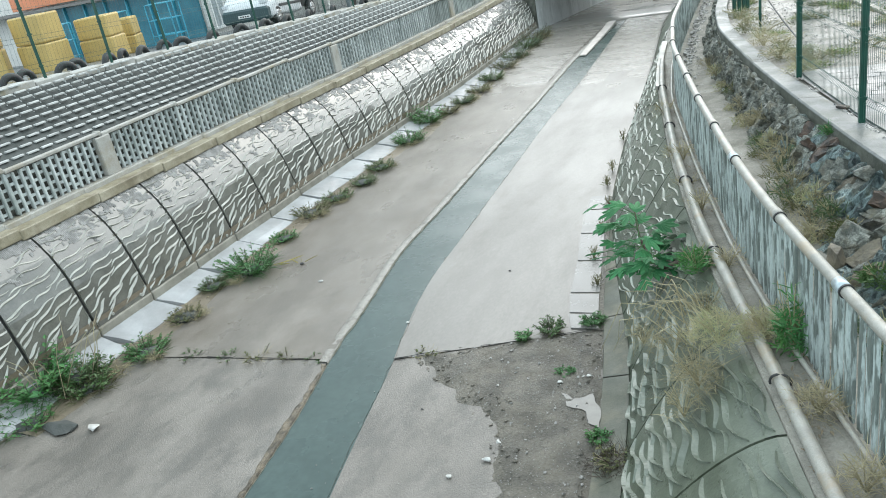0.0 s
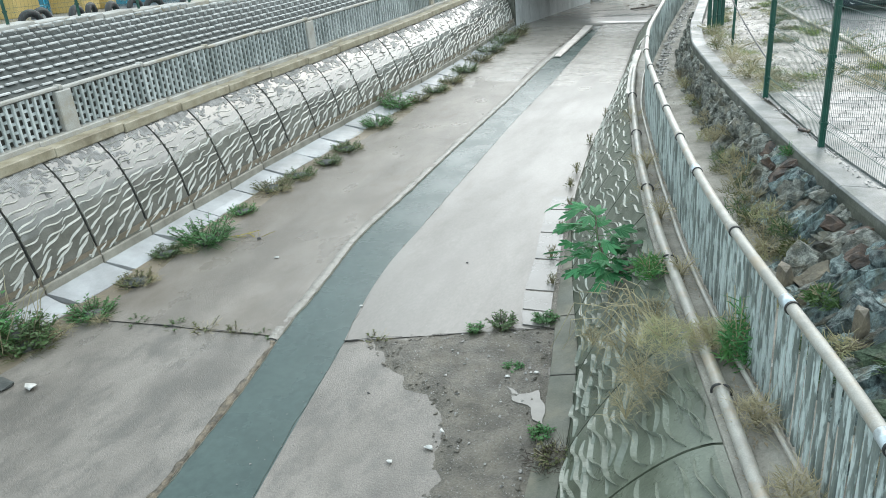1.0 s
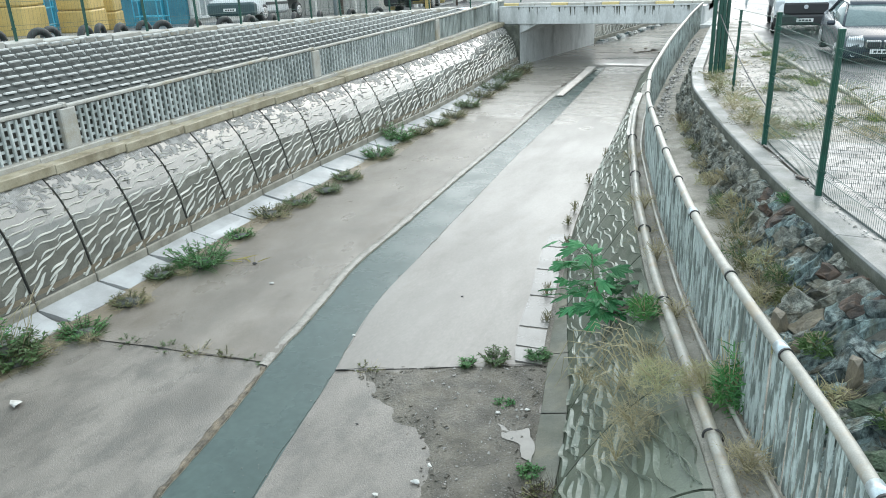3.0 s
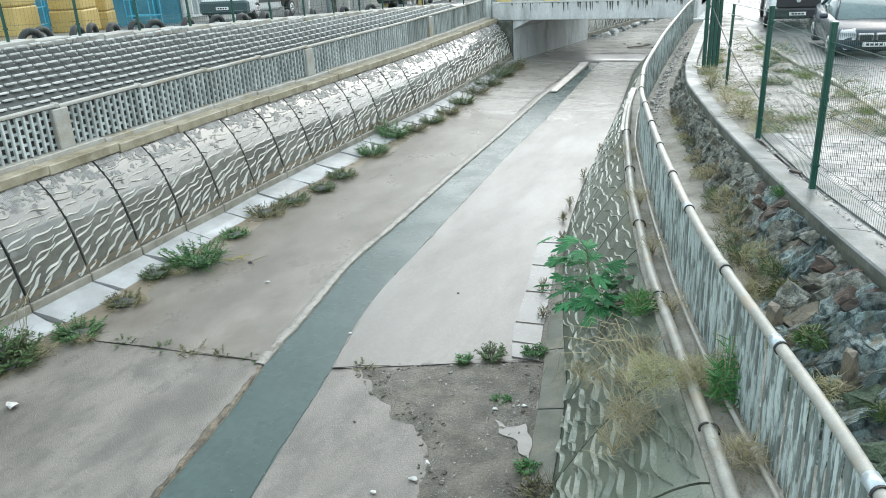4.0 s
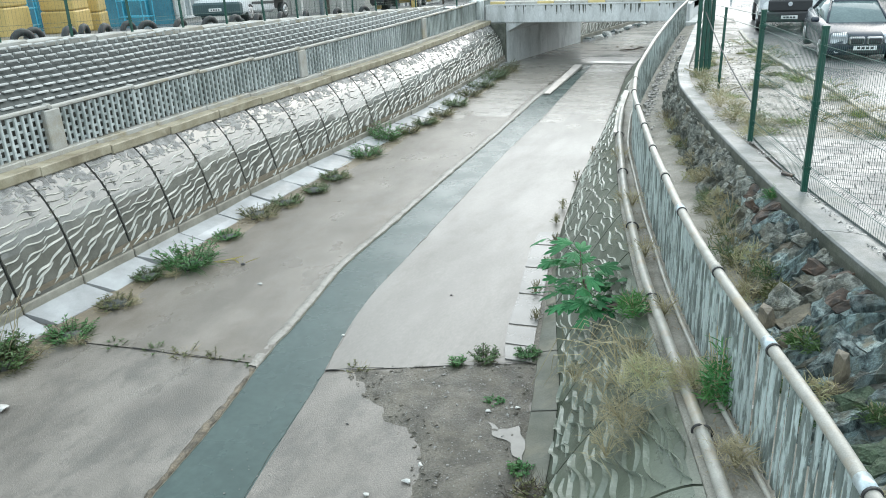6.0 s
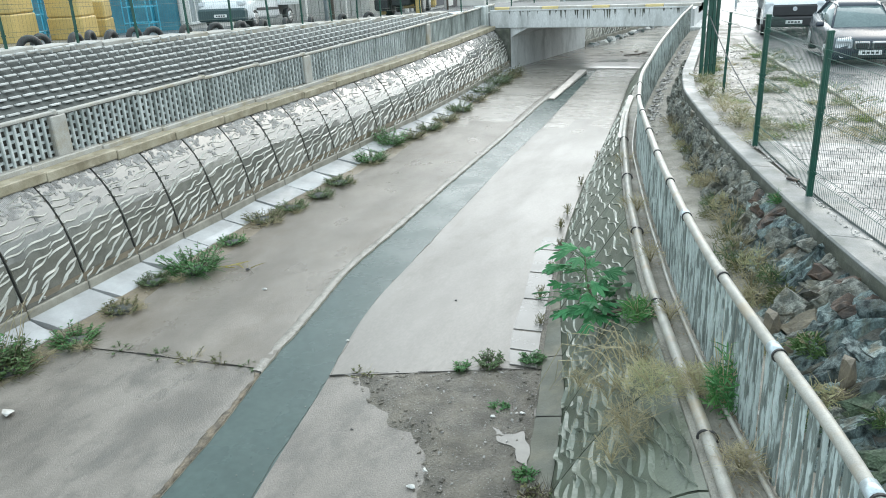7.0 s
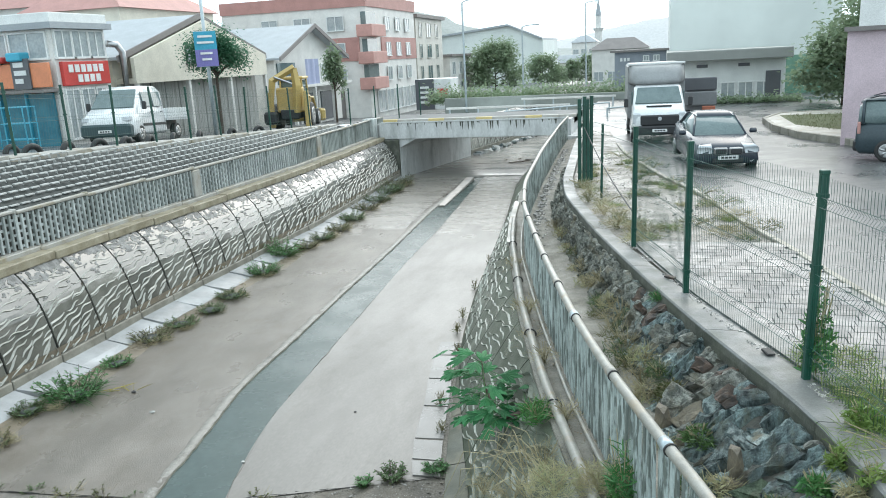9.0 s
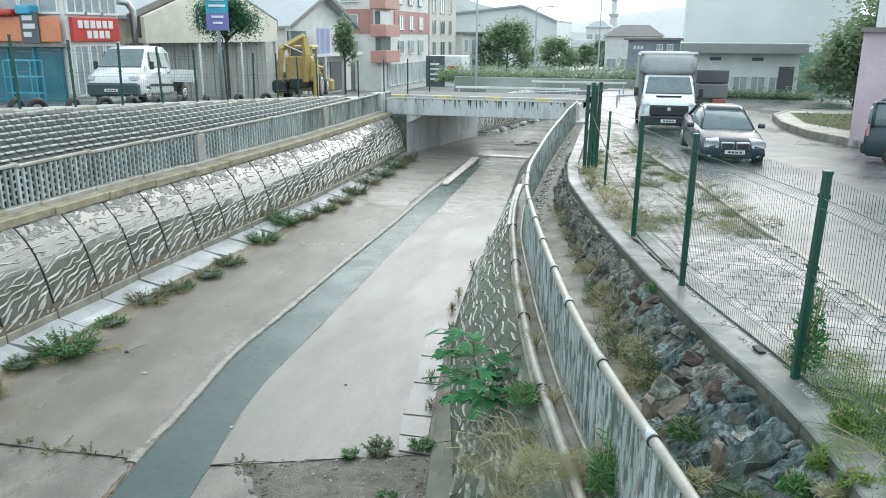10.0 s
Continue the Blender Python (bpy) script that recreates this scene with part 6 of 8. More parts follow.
def wheel(parent, x, y, r, w):
    t = part("wheel", Mesh().disc_wheel((x, y, r), r, w, 22), BLACK, parent, "black tyre", True)
    s = 1 if x > 0 else -1
    m = Mesh().disc_wheel((x + s * 0.02, y, r), r * 0.66, w, 16)
    for k in range(5):
        a = k * 2 * math.pi / 5
        m.box(x + s * (w / 2 + 0.018) - 0.012, x + s * (w / 2 + 0.018) + 0.012, y - 0.03, y + 0.03, r, r + r * 0.58, Matrix.Translation((0, y, r)) @ Matrix.Rotation(a, 4, "X") @ Matrix.Translation((0, -y, -r)))
    part("rim", m, CHROME, t, "grey alloy rim", True)


def plate(parent, y, z, x=0):
    p = part("number_plate", Mesh().chamfer(x - 0.26, x + 0.26, y - 0.012, y + 0.01, z, z + 0.11, 0.006), WHITE, parent, "white plate")
    for k in range(4):
        part("plate_bar", Mesh().box(x - 0.18 + k * 0.1, x - 0.11 + k * 0.1, y - 0.016, y - 0.011, z + 0.03, z + 0.08), PLASTIC, p)


def sedan(at):
    c = thing("sedan_car", "dark blue saloon car parked at the wet roadside", "car", at=at)
    st = [(-2.25, 0.36, 0.6, 0.66, 0.6), (-2.18, 0.24, 0.7, 0.82, 0.72), (-1.9, 0.2, 0.78, 0.88, 0.8), (-1.1, 0.18, 0.88, 0.9, 0.84), (-0.5, 0.18, 0.93, 0.905, 0.86), (0.6, 0.18, 0.95, 0.905, 0.86), (1.4, 0.18, 0.98, 0.905, 0.84), (2.0, 0.22, 1.0, 0.88, 0.8), (2.22, 0.36, 0.92, 0.78, 0.7)]
    part("body", Mesh().rings([section(*s) for s in st], True), CARBLUE, c, smooth=True)
    cab = [(-1.0, 0.86, 0.9, 0.76, 0.7, 0.02), (-0.25, 0.86, 1.36, 0.78, 0.58, 0.06), (0.2, 0.86, 1.42, 0.79, 0.58, 0.07), (0.9, 0.86, 1.4, 0.78, 0.57, 0.07), (1.35, 0.9, 1.22, 0.75, 0.56, 0.06), (1.75, 0.94, 1.0, 0.72, 0.62, 0.02)]
    part("glasshouse", Mesh().rings([section(*s) for s in cab], True), GLASS, c, "dark car glass", True)
    roof = [(-0.28, 1.33, 1.375, 0.57, 0.5, 0.02), (0.2, 1.37, 1.445, 0.58, 0.48, 0.035), (0.9, 1.355, 1.425, 0.57, 0.47, 0.035), (1.3, 1.2, 1.265, 0.56, 0.48, 0.03), (1.42, 1.15, 1.19, 0.55, 0.5, 0.015)]
    part("roof", Mesh().rings([section(*s) for s in roof], True), CARBLUE, c, smooth=True)
    for s in (-1, 1):
        part("pillar", Mesh().tube([(s * 0.72, -1.0, 0.89), (s * 0.56, -0.25, 1.36)], 0.028, 6), CARBLUE, c, smooth=True)
        part("pillar", Mesh().tube([(s * 0.56, 1.05, 1.34), (s * 0.69, 1.75, 0.97)], 0.05, 6), CARBLUE, c, smooth=True)
        part("headlight", Mesh().rings([section(y, 0.53, z, 0.2, 0.18, 0.03) for y, z in ((-0.03, 0.68), (-0.07, 0.71), (0.3, 0.77))], True), LAMP, c, "clear headlight", True, at=pose(s * 0.6, -2.2, 0, 0, 0, s * 12))
        part("kidney_grille", Mesh().chamfer(s * 0.2 - 0.18, s * 0.2 + 0.18, -2.34, -2.2, 0.5, 0.69, 0.03), CHROME, c, "chrome grille surround")
        part("grille_slats", Mesh().chamfer(s * 0.2 - 0.15, s * 0.2 + 0.15, -2.355, -2.3, 0.525, 0.665, 0.02), PLASTIC, c, "black grille")
        m = Mesh().rings([section(y, z0, z1, w, w * 0.9, 0.02) for y, z0, z1, w in ((-0.06, 0.03, 0.1, 0.06), (0.0, 0.0, 0.14, 0.1), (0.06, 0.02, 0.12, 0.08))], True)
        part("wing_mirror", m, CARBLUE, c, "", True, at=pose(s * 0.98, -0.72, 0.88))
        for y in (-1.4, 1.38):
            wheel(c, s * 0.8, y, 0.32, 0.21)
        part("fog_light", Mesh().disc_wheel((s * 0.62, -2.19, 0.34), 0.06, 0.06, 12, 1), LAMP, c, "", True)
    part("air_intake", Mesh().chamfer(-0.4, 0.4, -2.29, -2.2, 0.28, 0.4, 0.02), PLASTIC, c, "black lower intake")
    plate(c, -2.32, 0.37)
    return c


def box_truck(at):
    c = thing("box_truck", "white delivery truck with a grey tarpaulin box, parked", "truck", at=at)
    cab = [(-0.05, 0.5, 0.95, 0.85, 0.8, 0.08), (0.0, 0.35, 1.12, 0.95, 0.88, 0.1), (0.45, 0.32, 1.32, 0.99, 0.92, 0.1), (0.75, 0.32, 1.42, 1.0, 0.94, 0.1), (1.25, 0.32, 2.0, 1.0, 0.86, 0.12), (1.5, 0.32, 2.12, 1.0, 0.85, 0.12), (2.2, 0.32, 2.14, 1.0, 0.85, 0.12)]
    part("cab", Mesh().rings([section(*s) for s in cab], True), VANWHITE, c, smooth=True)
    ws = [(-0.84, 0.72, 1.44), (0.84, 0.72, 1.44), (0.74, 1.24, 1.98), (-0.74, 1.24, 1.98)]
    part("windscreen", Mesh().add([(x, y - 0.02, z + 0.02) for x, y, z in ws] + [(x, y + 0.05, z - 0.05) for x, y, z in ws], [(0, 1, 2, 3), (7, 6, 5, 4), (0, 4, 5, 1), (1, 5, 6, 2), (2, 6, 7, 3), (3, 7, 4, 0)]), GLASS, c, "dark windscreen")
    part("grille", Mesh().chamfer(-0.68, 0.68, -0.1, 0.08, 0.68, 1.06, 0.05), PLASTIC, c, "black front grille")
    part("bonnet_slot", Mesh().chamfer(-0.45, 0.45, 0.4, 0.5, 1.32, 1.37, 0.01), PLASTIC, c, "dark slot in the bonnet")
    part("box_seam", Mesh().chamfer(-0.55, 0.45, 2.22, 2.26, 2.66, 2.7, 0.01), WHITE, c, "white strip on the box front")
    part("bumper", Mesh().chamfer(-0.97, 0.97, -0.12, 0.1, 0.34, 0.68, 0.06), PLASTIC, c, "black bumper")
    part("badge", Mesh().disc_wheel((0, -0.11, 0.93), 0.07, 0.03, 14, 1), LAMP, c)
    for s in (-1, 1):
        part("headlight", Mesh().chamfer(s * 0.79 - 0.16, s * 0.79 + 0.16, -0.03, 0.3, 0.74, 1.14, 0.05), LAMP, c, "clear headlight")
        part("side_window", Mesh().chamfer(s * 0.935 - 0.03, s * 0.935 + 0.03, 1.2, 1.85, 1.38, 1.85, 0.02), GLASS, c)
        part("wing_mirror", Mesh().chamfer(s * 1.16 - 0.08, s * 1.16 + 0.08, 0.95, 1.07, 1.3, 1.62, 0.03), PLASTIC, c, "black wing mirror")
        wheel(c, s * 0.88, 0.75, 0.34, 0.22)
        wheel(c, s * 0.88, 4.3, 0.34, 0.3)
    bx = Mesh().rings([section(y, 0.75, 2.85, 1.08, 1.06, 0.1) for y in frange(2.25, 5.9, 0.45)], True)
    part("cargo_box", bx, TARP, c, "grey tarpaulin cargo box")
    part("roof_fairing", Mesh().rings([section(1.35, 2.1, 2.3, 0.8, 0.7, 0.06), section(1.9, 2.1, 2.7, 1.0, 0.9, 0.1), section(2.26, 2.1, 2.84, 1.06, 1.04, 0.1)], True), TARP, c, "grey roof fairing", True)
    part("top_edge", Mesh().chamfer(-1.07, 1.07, 2.18, 2.28, 2.8, 2.88, 0.02), WHITE, c)
    part("chassis", Mesh().box(-0.5, 0.5, 2.0, 5.8, 0.4, 0.75), PLASTIC, c)
    plate(c, -0.13, 0.45)
    return c


def crew_pickup(at):
    c = thing("pickup_truck", "white double-cab pickup with a dropside bed", "truck", at=at)
    cab = [(-0.05, 0.45, 0.8, 0.85, 0.8, 0.08), (0.0, 0.3, 1.0, 0.96, 0.9, 0.1), (0.35, 0.28, 1.22, 1.0, 0.93, 0.1), (0.62, 0.28, 1.32, 1.0, 0.94, 0.1), (1.2, 0.28, 2.02, 1.0, 0.84, 0.14), (1.6, 0.28, 2.15, 1.0, 0.83, 0.14), (2.75, 0.28, 2.15, 1.0, 0.83, 0.14), (2.95, 0.28, 2.05, 1.0, 0.83, 0.12)]
    part("cab", Mesh().rings([section(*s) for s in cab], True), VANWHITE, c, smooth=True)
    ws = [(-0.84, 0.6, 1.34), (0.84, 0.6, 1.34), (0.72, 1.2, 2.0), (-0.72, 1.2, 2.0)]
    part("windscreen", Mesh().add([(x, y - 0.02, z + 0.02) for x, y, z in ws] + [(x, y + 0.05, z - 0.05) for x, y, z in ws], [(0, 1, 2, 3), (7, 6, 5, 4), (0, 4, 5, 1), (1, 5, 6, 2), (2, 6, 7, 3), (3, 7, 4, 0)]), GLASS, c, "dark windscreen")
    part("bumper", Mesh().chamfer(-0.98, 0.98, -0.14, 0.25, 0.26, 0.74, 0.08), paint("dark_teal_bumper", (0.035, 0.07, 0.075), 0.5), c, "dark teal front bumper")
    for s in (-1, 1):
        part("headlight", Mesh().chamfer(s * 0.8 - 0.14, s * 0.8 + 0.14, -0.06, 0.25, 0.82, 1.0, 0.04), LAMP, c)
        for y0, y1 in ((1.15, 1.85), (1.98, 2.7)):
            w = Matrix.Translation((s * 0.93, 0, 1.62)) @ Matrix.Rotation(-s * 0.17, 4, "Y")
            part("side_window", Mesh().chamfer(-0.02, 0.02, y0, y1, -0.28, 0.3, 0.015, w), GLASS, c)
            part("door_handle", Mesh().chamfer(s * 1.0 - 0.02, s * 1.0 + 0.02, y1 - 0.2, y1 - 0.05, 1.12, 1.16, 0.008), PLASTIC, c)
        part("side_strip", Mesh().chamfer(s * 1.005 - 0.015, s * 1.005 + 0.015, 0.95, 2.9, 0.62, 0.72, 0.01), PLASTIC, c)
        part("wing_mirror", Mesh().chamfer(s * 1.12 - 0.08, s * 1.12 + 0.08, 0.85, 0.97, 1.25, 1.55, 0.03), PLASTIC, c)
        wheel(c, s * 0.88, 0.78, 0.33, 0.22)
        wheel(c, s * 0.88, 4.0, 0.33, 0.22)
        part("bed_side", Mesh().chamfer(s * 1.0 - 0.03, s * 1.0 + 0.03, 3.05, 5.2, 0.85, 1.28, 0.015), VANWHITE, c)
    part("bed_floor", Mesh().box(-1.0, 1.0, 3.05, 5.2, 0.78, 0.86), VANWHITE, c)
    part("tailgate", Mesh().chamfer(-1.0, 1.0, 5.17, 5.22, 0.85, 1.28, 0.015), VANWHITE, c)
    part("chassis", Mesh().box(-0.45, 0.45, 2.8, 5.1, 0.4, 0.78), PLASTIC, c)
    plate(c, -0.15, 0.42)
    return c


def minivan(at):
    c = thing("minivan", "dark grey-green van parked at the pavement", "van", at=at)
    st = [(-2.1, 0.35, 0.8, 0.75, 0.7), (-2.0, 0.25, 0.95, 0.86, 0.8), (-1.3, 0.22, 1.08, 0.9, 0.85), (0.5, 0.22, 1.12, 0.91, 0.87), (2.0, 0.22, 1.12, 0.91, 0.87), (2.12, 0.32, 1.0, 0.88, 0.84)]
    part("body", Mesh().rings([section(*s) for s in st], True), VANTEAL, c, smooth=True)
    up = [(-1.25, 1.05, 1.1, 0.82, 0.78, 0.02), (-0.5, 1.05, 1.72, 0.84, 0.7, 0.08), (0.6, 1.05, 1.8, 0.86, 0.72, 0.1), (1.9, 1.05, 1.78, 0.86, 0.72, 0.1), (2.08, 1.05, 1.6, 0.84, 0.72, 0.1)]
    part("glasshouse", Mesh().rings([section(*s) for s in up], True), GLASS, c, "dark van glass", True)
    part("roof", Mesh().rings([section(y, z - 0.05, z + 0.01, 0.74, 0.7, 0.02) for y, z in ((-0.5, 1.73), (0.6, 1.81), (1.9, 1.79), (2.05, 1.72))], True), VANTEAL, c, smooth=True)
    for s in (-1, 1):
        for y in (-0.45, 0.6, 1.95):
            part("pillar", Mesh().tube([(s * 0.875, y, 1.08), (s * 0.745, y + 0.02, 1.74)], 0.045, 6), VANTEAL, c, smooth=True)
        part("roof_rail", Mesh().tube([(s * 0.62, -0.3, 1.79), (s * 0.62, 0, 1.87), (s * 0.62, 1.6, 1.87), (s * 0.62, 1.85, 1.8)], 0.02, 6), PLASTIC, c, "black roof rail")
        part("rear_light", Mesh().chamfer(s * 0.86 - 0.05, s * 0.86 + 0.05, 2.0, 2.09, 0.8, 1.15, 0.02), PINKRED, c, "dull red rear light")
        for y in (-1.35, 1.3):
            wheel(c, s * 0.82, y, 0.32, 0.22)
    part("bumper", Mesh().chamfer(-0.88, 0.88, 2.02, 2.18, 0.3, 0.62, 0.05), PLASTIC, c)
    return c


sedan(pose(1.55, 26.1, z_right(0, 26), 1.0, 0, 7) @ Matrix.Scale(1.06, 4))
box_truck(pose(-0.08, 32.3, z_right(0, 32), 0, 0, 4) @ Matrix.Scale(1.09, 4))
minivan(pose(7.75, 25.4, z_right(0, 25), 0, 0, 72))
crew_pickup(pose(-20.0, 24.9, z_left(-20.0, 25), -3.1, 0, 10))
t2 = thing("tipper_truck", "grey tipper truck parked behind the delivery truck", "truck", at=pose(1.75, 41.0, z_right(0, 41)))
part("cab", Mesh().chamfer(-0.7, 0.7, -1.2, 1.2, 0.6, 2.0, 0.1), paint("grey_truck_paint", (0.3, 0.31, 0.315), 0.5), t2)
part("tailgate", Mesh().chamfer(-0.75, 0.75, -1.5, -1.3, 0.95, 1.6, 0.04), paint("tipper_grey", (0.24, 0.25, 0.255), 0.5), t2)
part("rear_light", Mesh().chamfer(0.1, 0.7, -1.52, -1.4, 0.72, 0.92, 0.03), paint("dull_orange", (0.5, 0.17, 0.1), 0.5), t2, "orange-red lamp board")
part("headboard", Mesh().chamfer(-0.75, 0.75, -1.4, -1.2, 1.65, 2.25, 0.04), DARKSIGN, t2)
for s in (-1, 1):
    wheel(t2, s * 0.55, -1.0, 0.4, 0.25)


def backhoe(at):
    c = thing("backhoe_loader", "worn yellow backhoe loader with its arm folded up", "excavator", at=at)
    part("chassis", Mesh().chamfer(-0.5, 0.5, -1.8, 1.6, 0.55, 1.05, 0.06), PLASTIC, c)
    part("bonnet", Mesh().chamfer(-0.45, 0.45, 0.6, 2.2, 1.0, 1.65, 0.08), YELLOW, c)
    for x in (-0.62, 0.62):
        for y in (-0.9, 0.55):
            part("cab_post", Mesh().tube([(x, y, 1.0), (x * 0.92, y * 0.95, 2.65)], 0.05, 6), YELLOW, c)
    part("cab_glass", Mesh().chamfer(-0.56, 0.56, -0.82, 0.5, 1.1, 2.55, 0.04), GLASS, c, "dark cab glass")
    part("cab_roof", Mesh().chamfer(-0.68, 0.68, -1.0, 0.65, 2.6, 2.75, 0.05), YELLOW, c)
    for x, y, rr, w in ((-0.85, -0.7, 0.68, 0.42), (0.85, -0.7, 0.68, 0.42), (-0.8, 1.55, 0.45, 0.3), (0.8, 1.55, 0.45, 0.3)):
        wheel(c, x, y, rr, w)
    part("boom", Mesh().tube([(0.35, -1.7, 0.9), (0.5, -1.75, 2.3), (0.4, -1.75, 3.2)], [0.2, 0.24, 0.17], 4), YELLOW, c)
    part("dipper", Mesh().tube([(0.45, -1.8, 3.25), (-0.75, -1.95, 2.6), (-0.95, -2.0, 1.0)], [0.17, 0.19, 0.13], 4), YELLOW, c)
    part("ram", Mesh().tube([(0.3, -1.95, 2.4), (-0.6, -2.1, 2.8)], 0.06, 6), CHROME, c)
    part("bucket", Mesh().chamfer(-1.3, -0.6, -2.3, -1.8, 0.35, 1.0, 0.12), PLASTIC, c)
    for x in (-0.95, 0.95):
        part("stabiliser_leg", Mesh().chamfer(x - 0.12, x + 0.12, -1.95, -1.6, 0.15, 2.0, 0.03), YELLOW, c, "folded stabiliser leg")
    part("side_panel", Mesh().chamfer(-0.72, 0.72, -1.5, -0.9, 0.9, 2.2, 0.08), YELLOW, c, "worn yellow rear panel")
    part("loader_bucket", Mesh().chamfer(-1.05, 1.05, 2.7, 3.3, 0.1, 0.8, 0.12), YELLOW, c)
    for x in (-0.6, 0.6):
        part("loader_arm", Mesh().tube([(x, 0.7, 1.6), (x, 1.9, 1.5), (x, 2.8, 0.5)], 0.08, 6), YELLOW, c)
    return c


backhoe(pose(-19.5, 40.0, z_left(-19.6, 40), 0, 0, 14))

# half-buried tyres along the street edge
tyre = Mesh()
rings = []
for k in range(13):
    a = math.pi * k / 12
    c = Vector((0, 0.24 * math.cos(a), 0.24 * math.sin(a) - 0.02))
    d = Vector((0, math.cos(a), math.sin(a)))
    rings.append([c + d * 0.09 * math.cos(b) + Vector((0.09 * math.sin(b), 0, 0)) for b in (2 * math.pi * i / 8 for i in range(8))])
tyre.rings(rings, True)
tyre = tyre.data("tyre", BLACK, True)
for k, (x, y) in enumerate([(-17.2, 10.9), (-17.2, 12.4), (-17.1, 13.9), (-17.1, 15.3), (-17.2, 16.6), (-17.3, 18.3), (-17.3, 19.7), (-17.3, 21.1), (-17.3, 22.4), (-17.3, 23.7), (-17.3, 25.1), (-17.3, 26.8), (-17.3, 29.2), (-17.3, 31.5), (-19.6, 14.6), (-19.7, 16.4), (-19.8, 18.3), (-19.9, 20.2)]):
    tagged(new("tyre", tyre), "old black tyre half buried upright at the street edge", "tyre", "half-buried tyres").matrix_basis = pose(x, y, z_left(x, y), 0, 0, rng.uniform(-25, 25))


# ---------------------------------------------------------------- buildings
def window(parent, face, u, z, w, h, fr=WHITE, glass=FARGLASS, name="window"):
    """A framed window on a face: ('y', y0) faces the camera along -y, ('x', x1) faces the street along +x."""
    if face[0] == "y":
        at = Matrix.Translation((u, face[1], z))
    else:
        at = Matrix.Translation((face[1], u, z)) @ Matrix.Rotation(math.pi / 2, 4, "Z")
    m = Mesh()
    t = 0.07
    m.box(-w / 2 - t, -w / 2, -0.06, 0.05, -t, h + t)
    m.box(w / 2, w / 2 + t, -0.06, 0.05, -t, h + t)
    m.box(-w / 2, w / 2, -0.06, 0.05, h, h + t)
    m.box(-w / 2 - 0.12, w / 2 + 0.12, -0.12, 0.05, -t - 0.02, 0)
    m.box(-0.03, 0.03, -0.05, 0.05, 0, h)
    ob = part(name, m, fr, parent, at=at)
    part("pane", Mesh().box(-w / 2, w / 2, -0.015, 0.04, 0, h), glass, ob)
    return ob


# shop with blue front, upper floor and sign boards
Z = 3.45
shop = thing("shop_building", "two-storey shop with blue front and sign boards", "building")
part("wall", Mesh().box(-46, -24.4, 27.9, 31.2, Z - 0.6, 8.1), PLASTER, shop)
part("roof", Mesh().box(-46.4, -24.1, 27.6, 31.4, 8.1, 8.35), ROOF_G, shop)
part("parapet", Mesh().chamfer(-46.2, -24.25, 27.75, 31.3, 8.35, 8.75, 0.03), WHITE, shop)
for k in range(7):
    x0 = -24.6 - (k + 1) * 1.35
    part("shop_front", Mesh().box(x0 + 0.05, x0 + 1.3, 27.7, 27.85, Z - 0.5, Z + 2.05), BLUEGLASS, shop, "blue glazed shop front")
    part("mullion", Mesh().box(x0 - 0.03, x0 + 0.05, 27.6, 27.88, Z - 0.6, Z + 2.15), CYAN, shop)
part("canopy", Mesh().box(-46, -24.4, 27, 27.9, Z + 2.1, Z + 2.22), ROOF_D, shop)
ob = part("sign_board", Mesh().chamfer(-36, -24.45, 27.5, 27.65, 5.75, 6.75, 0.02), ORANGE, shop, "orange sign board with plain lettering bars")
part("sign_panel", Mesh().box(-26.25, -25.35, 27.42, 27.5, 5.7, 6.95), DARKSIGN, ob, "dark square sign")
for k, (a, w) in enumerate(((0, 0.5), (1, 0.6), (2, 0.4))):
    part("sign_bar", Mesh().box(-26.1, -26.1 + w, 27.39, 27.42, 6.6 - a * 0.33, 6.8 - a * 0.33), WHITE, ob)
red = part("sign_board", Mesh().chamfer(-24.4, -24.22, 28.1, 31.0, 5.75, 6.75, 0.02), RED, shop, "red sign board with plain white lettering bars")
for y0, n, z in ((28.4, 6, 6.3), (28.9, 4, 5.88)):
    for k in range(n):
        part("sign_bar", Mesh().box(-24.22, -24.19, y0 + k * 0.38, y0 + k * 0.38 + 0.27, z, z + 0.32), WHITE, red)
for k in range(3):
    window(shop, ("x", -24.38), 28.5 + k * 1.02, 6.95, 0.9, 1.05)
    window(shop, ("y", 27.88), -25.6 - k * 2.0, 6.95, 1.8, 1.0)
for k in range(3):
    window(shop, ("x", -24.38), 28.6 + k * 0.95, Z + 0.1, 0.75, 2.0, WHITE, FARGLASS, "shop_door")
part("red_awning", Mesh().chamfer(-33, -26.5, 27.2, 27.9, 6.8, 7.05, 0.08), RED, shop)
part("roof_box", Mesh().chamfer(-26.3, -25.6, 27.25, 27.9, 6.85, 7.2, 0.05), CYAN, shop)
part("duct", Mesh().tube([(-24.4, 31.3, 7.5), (-24.2, 31.7, 7.45), (-24.1, 31.9, 7.1), (-24.1, 31.9, 4.0)], 0.16, 10), CHROME, shop, "bent metal duct", True)
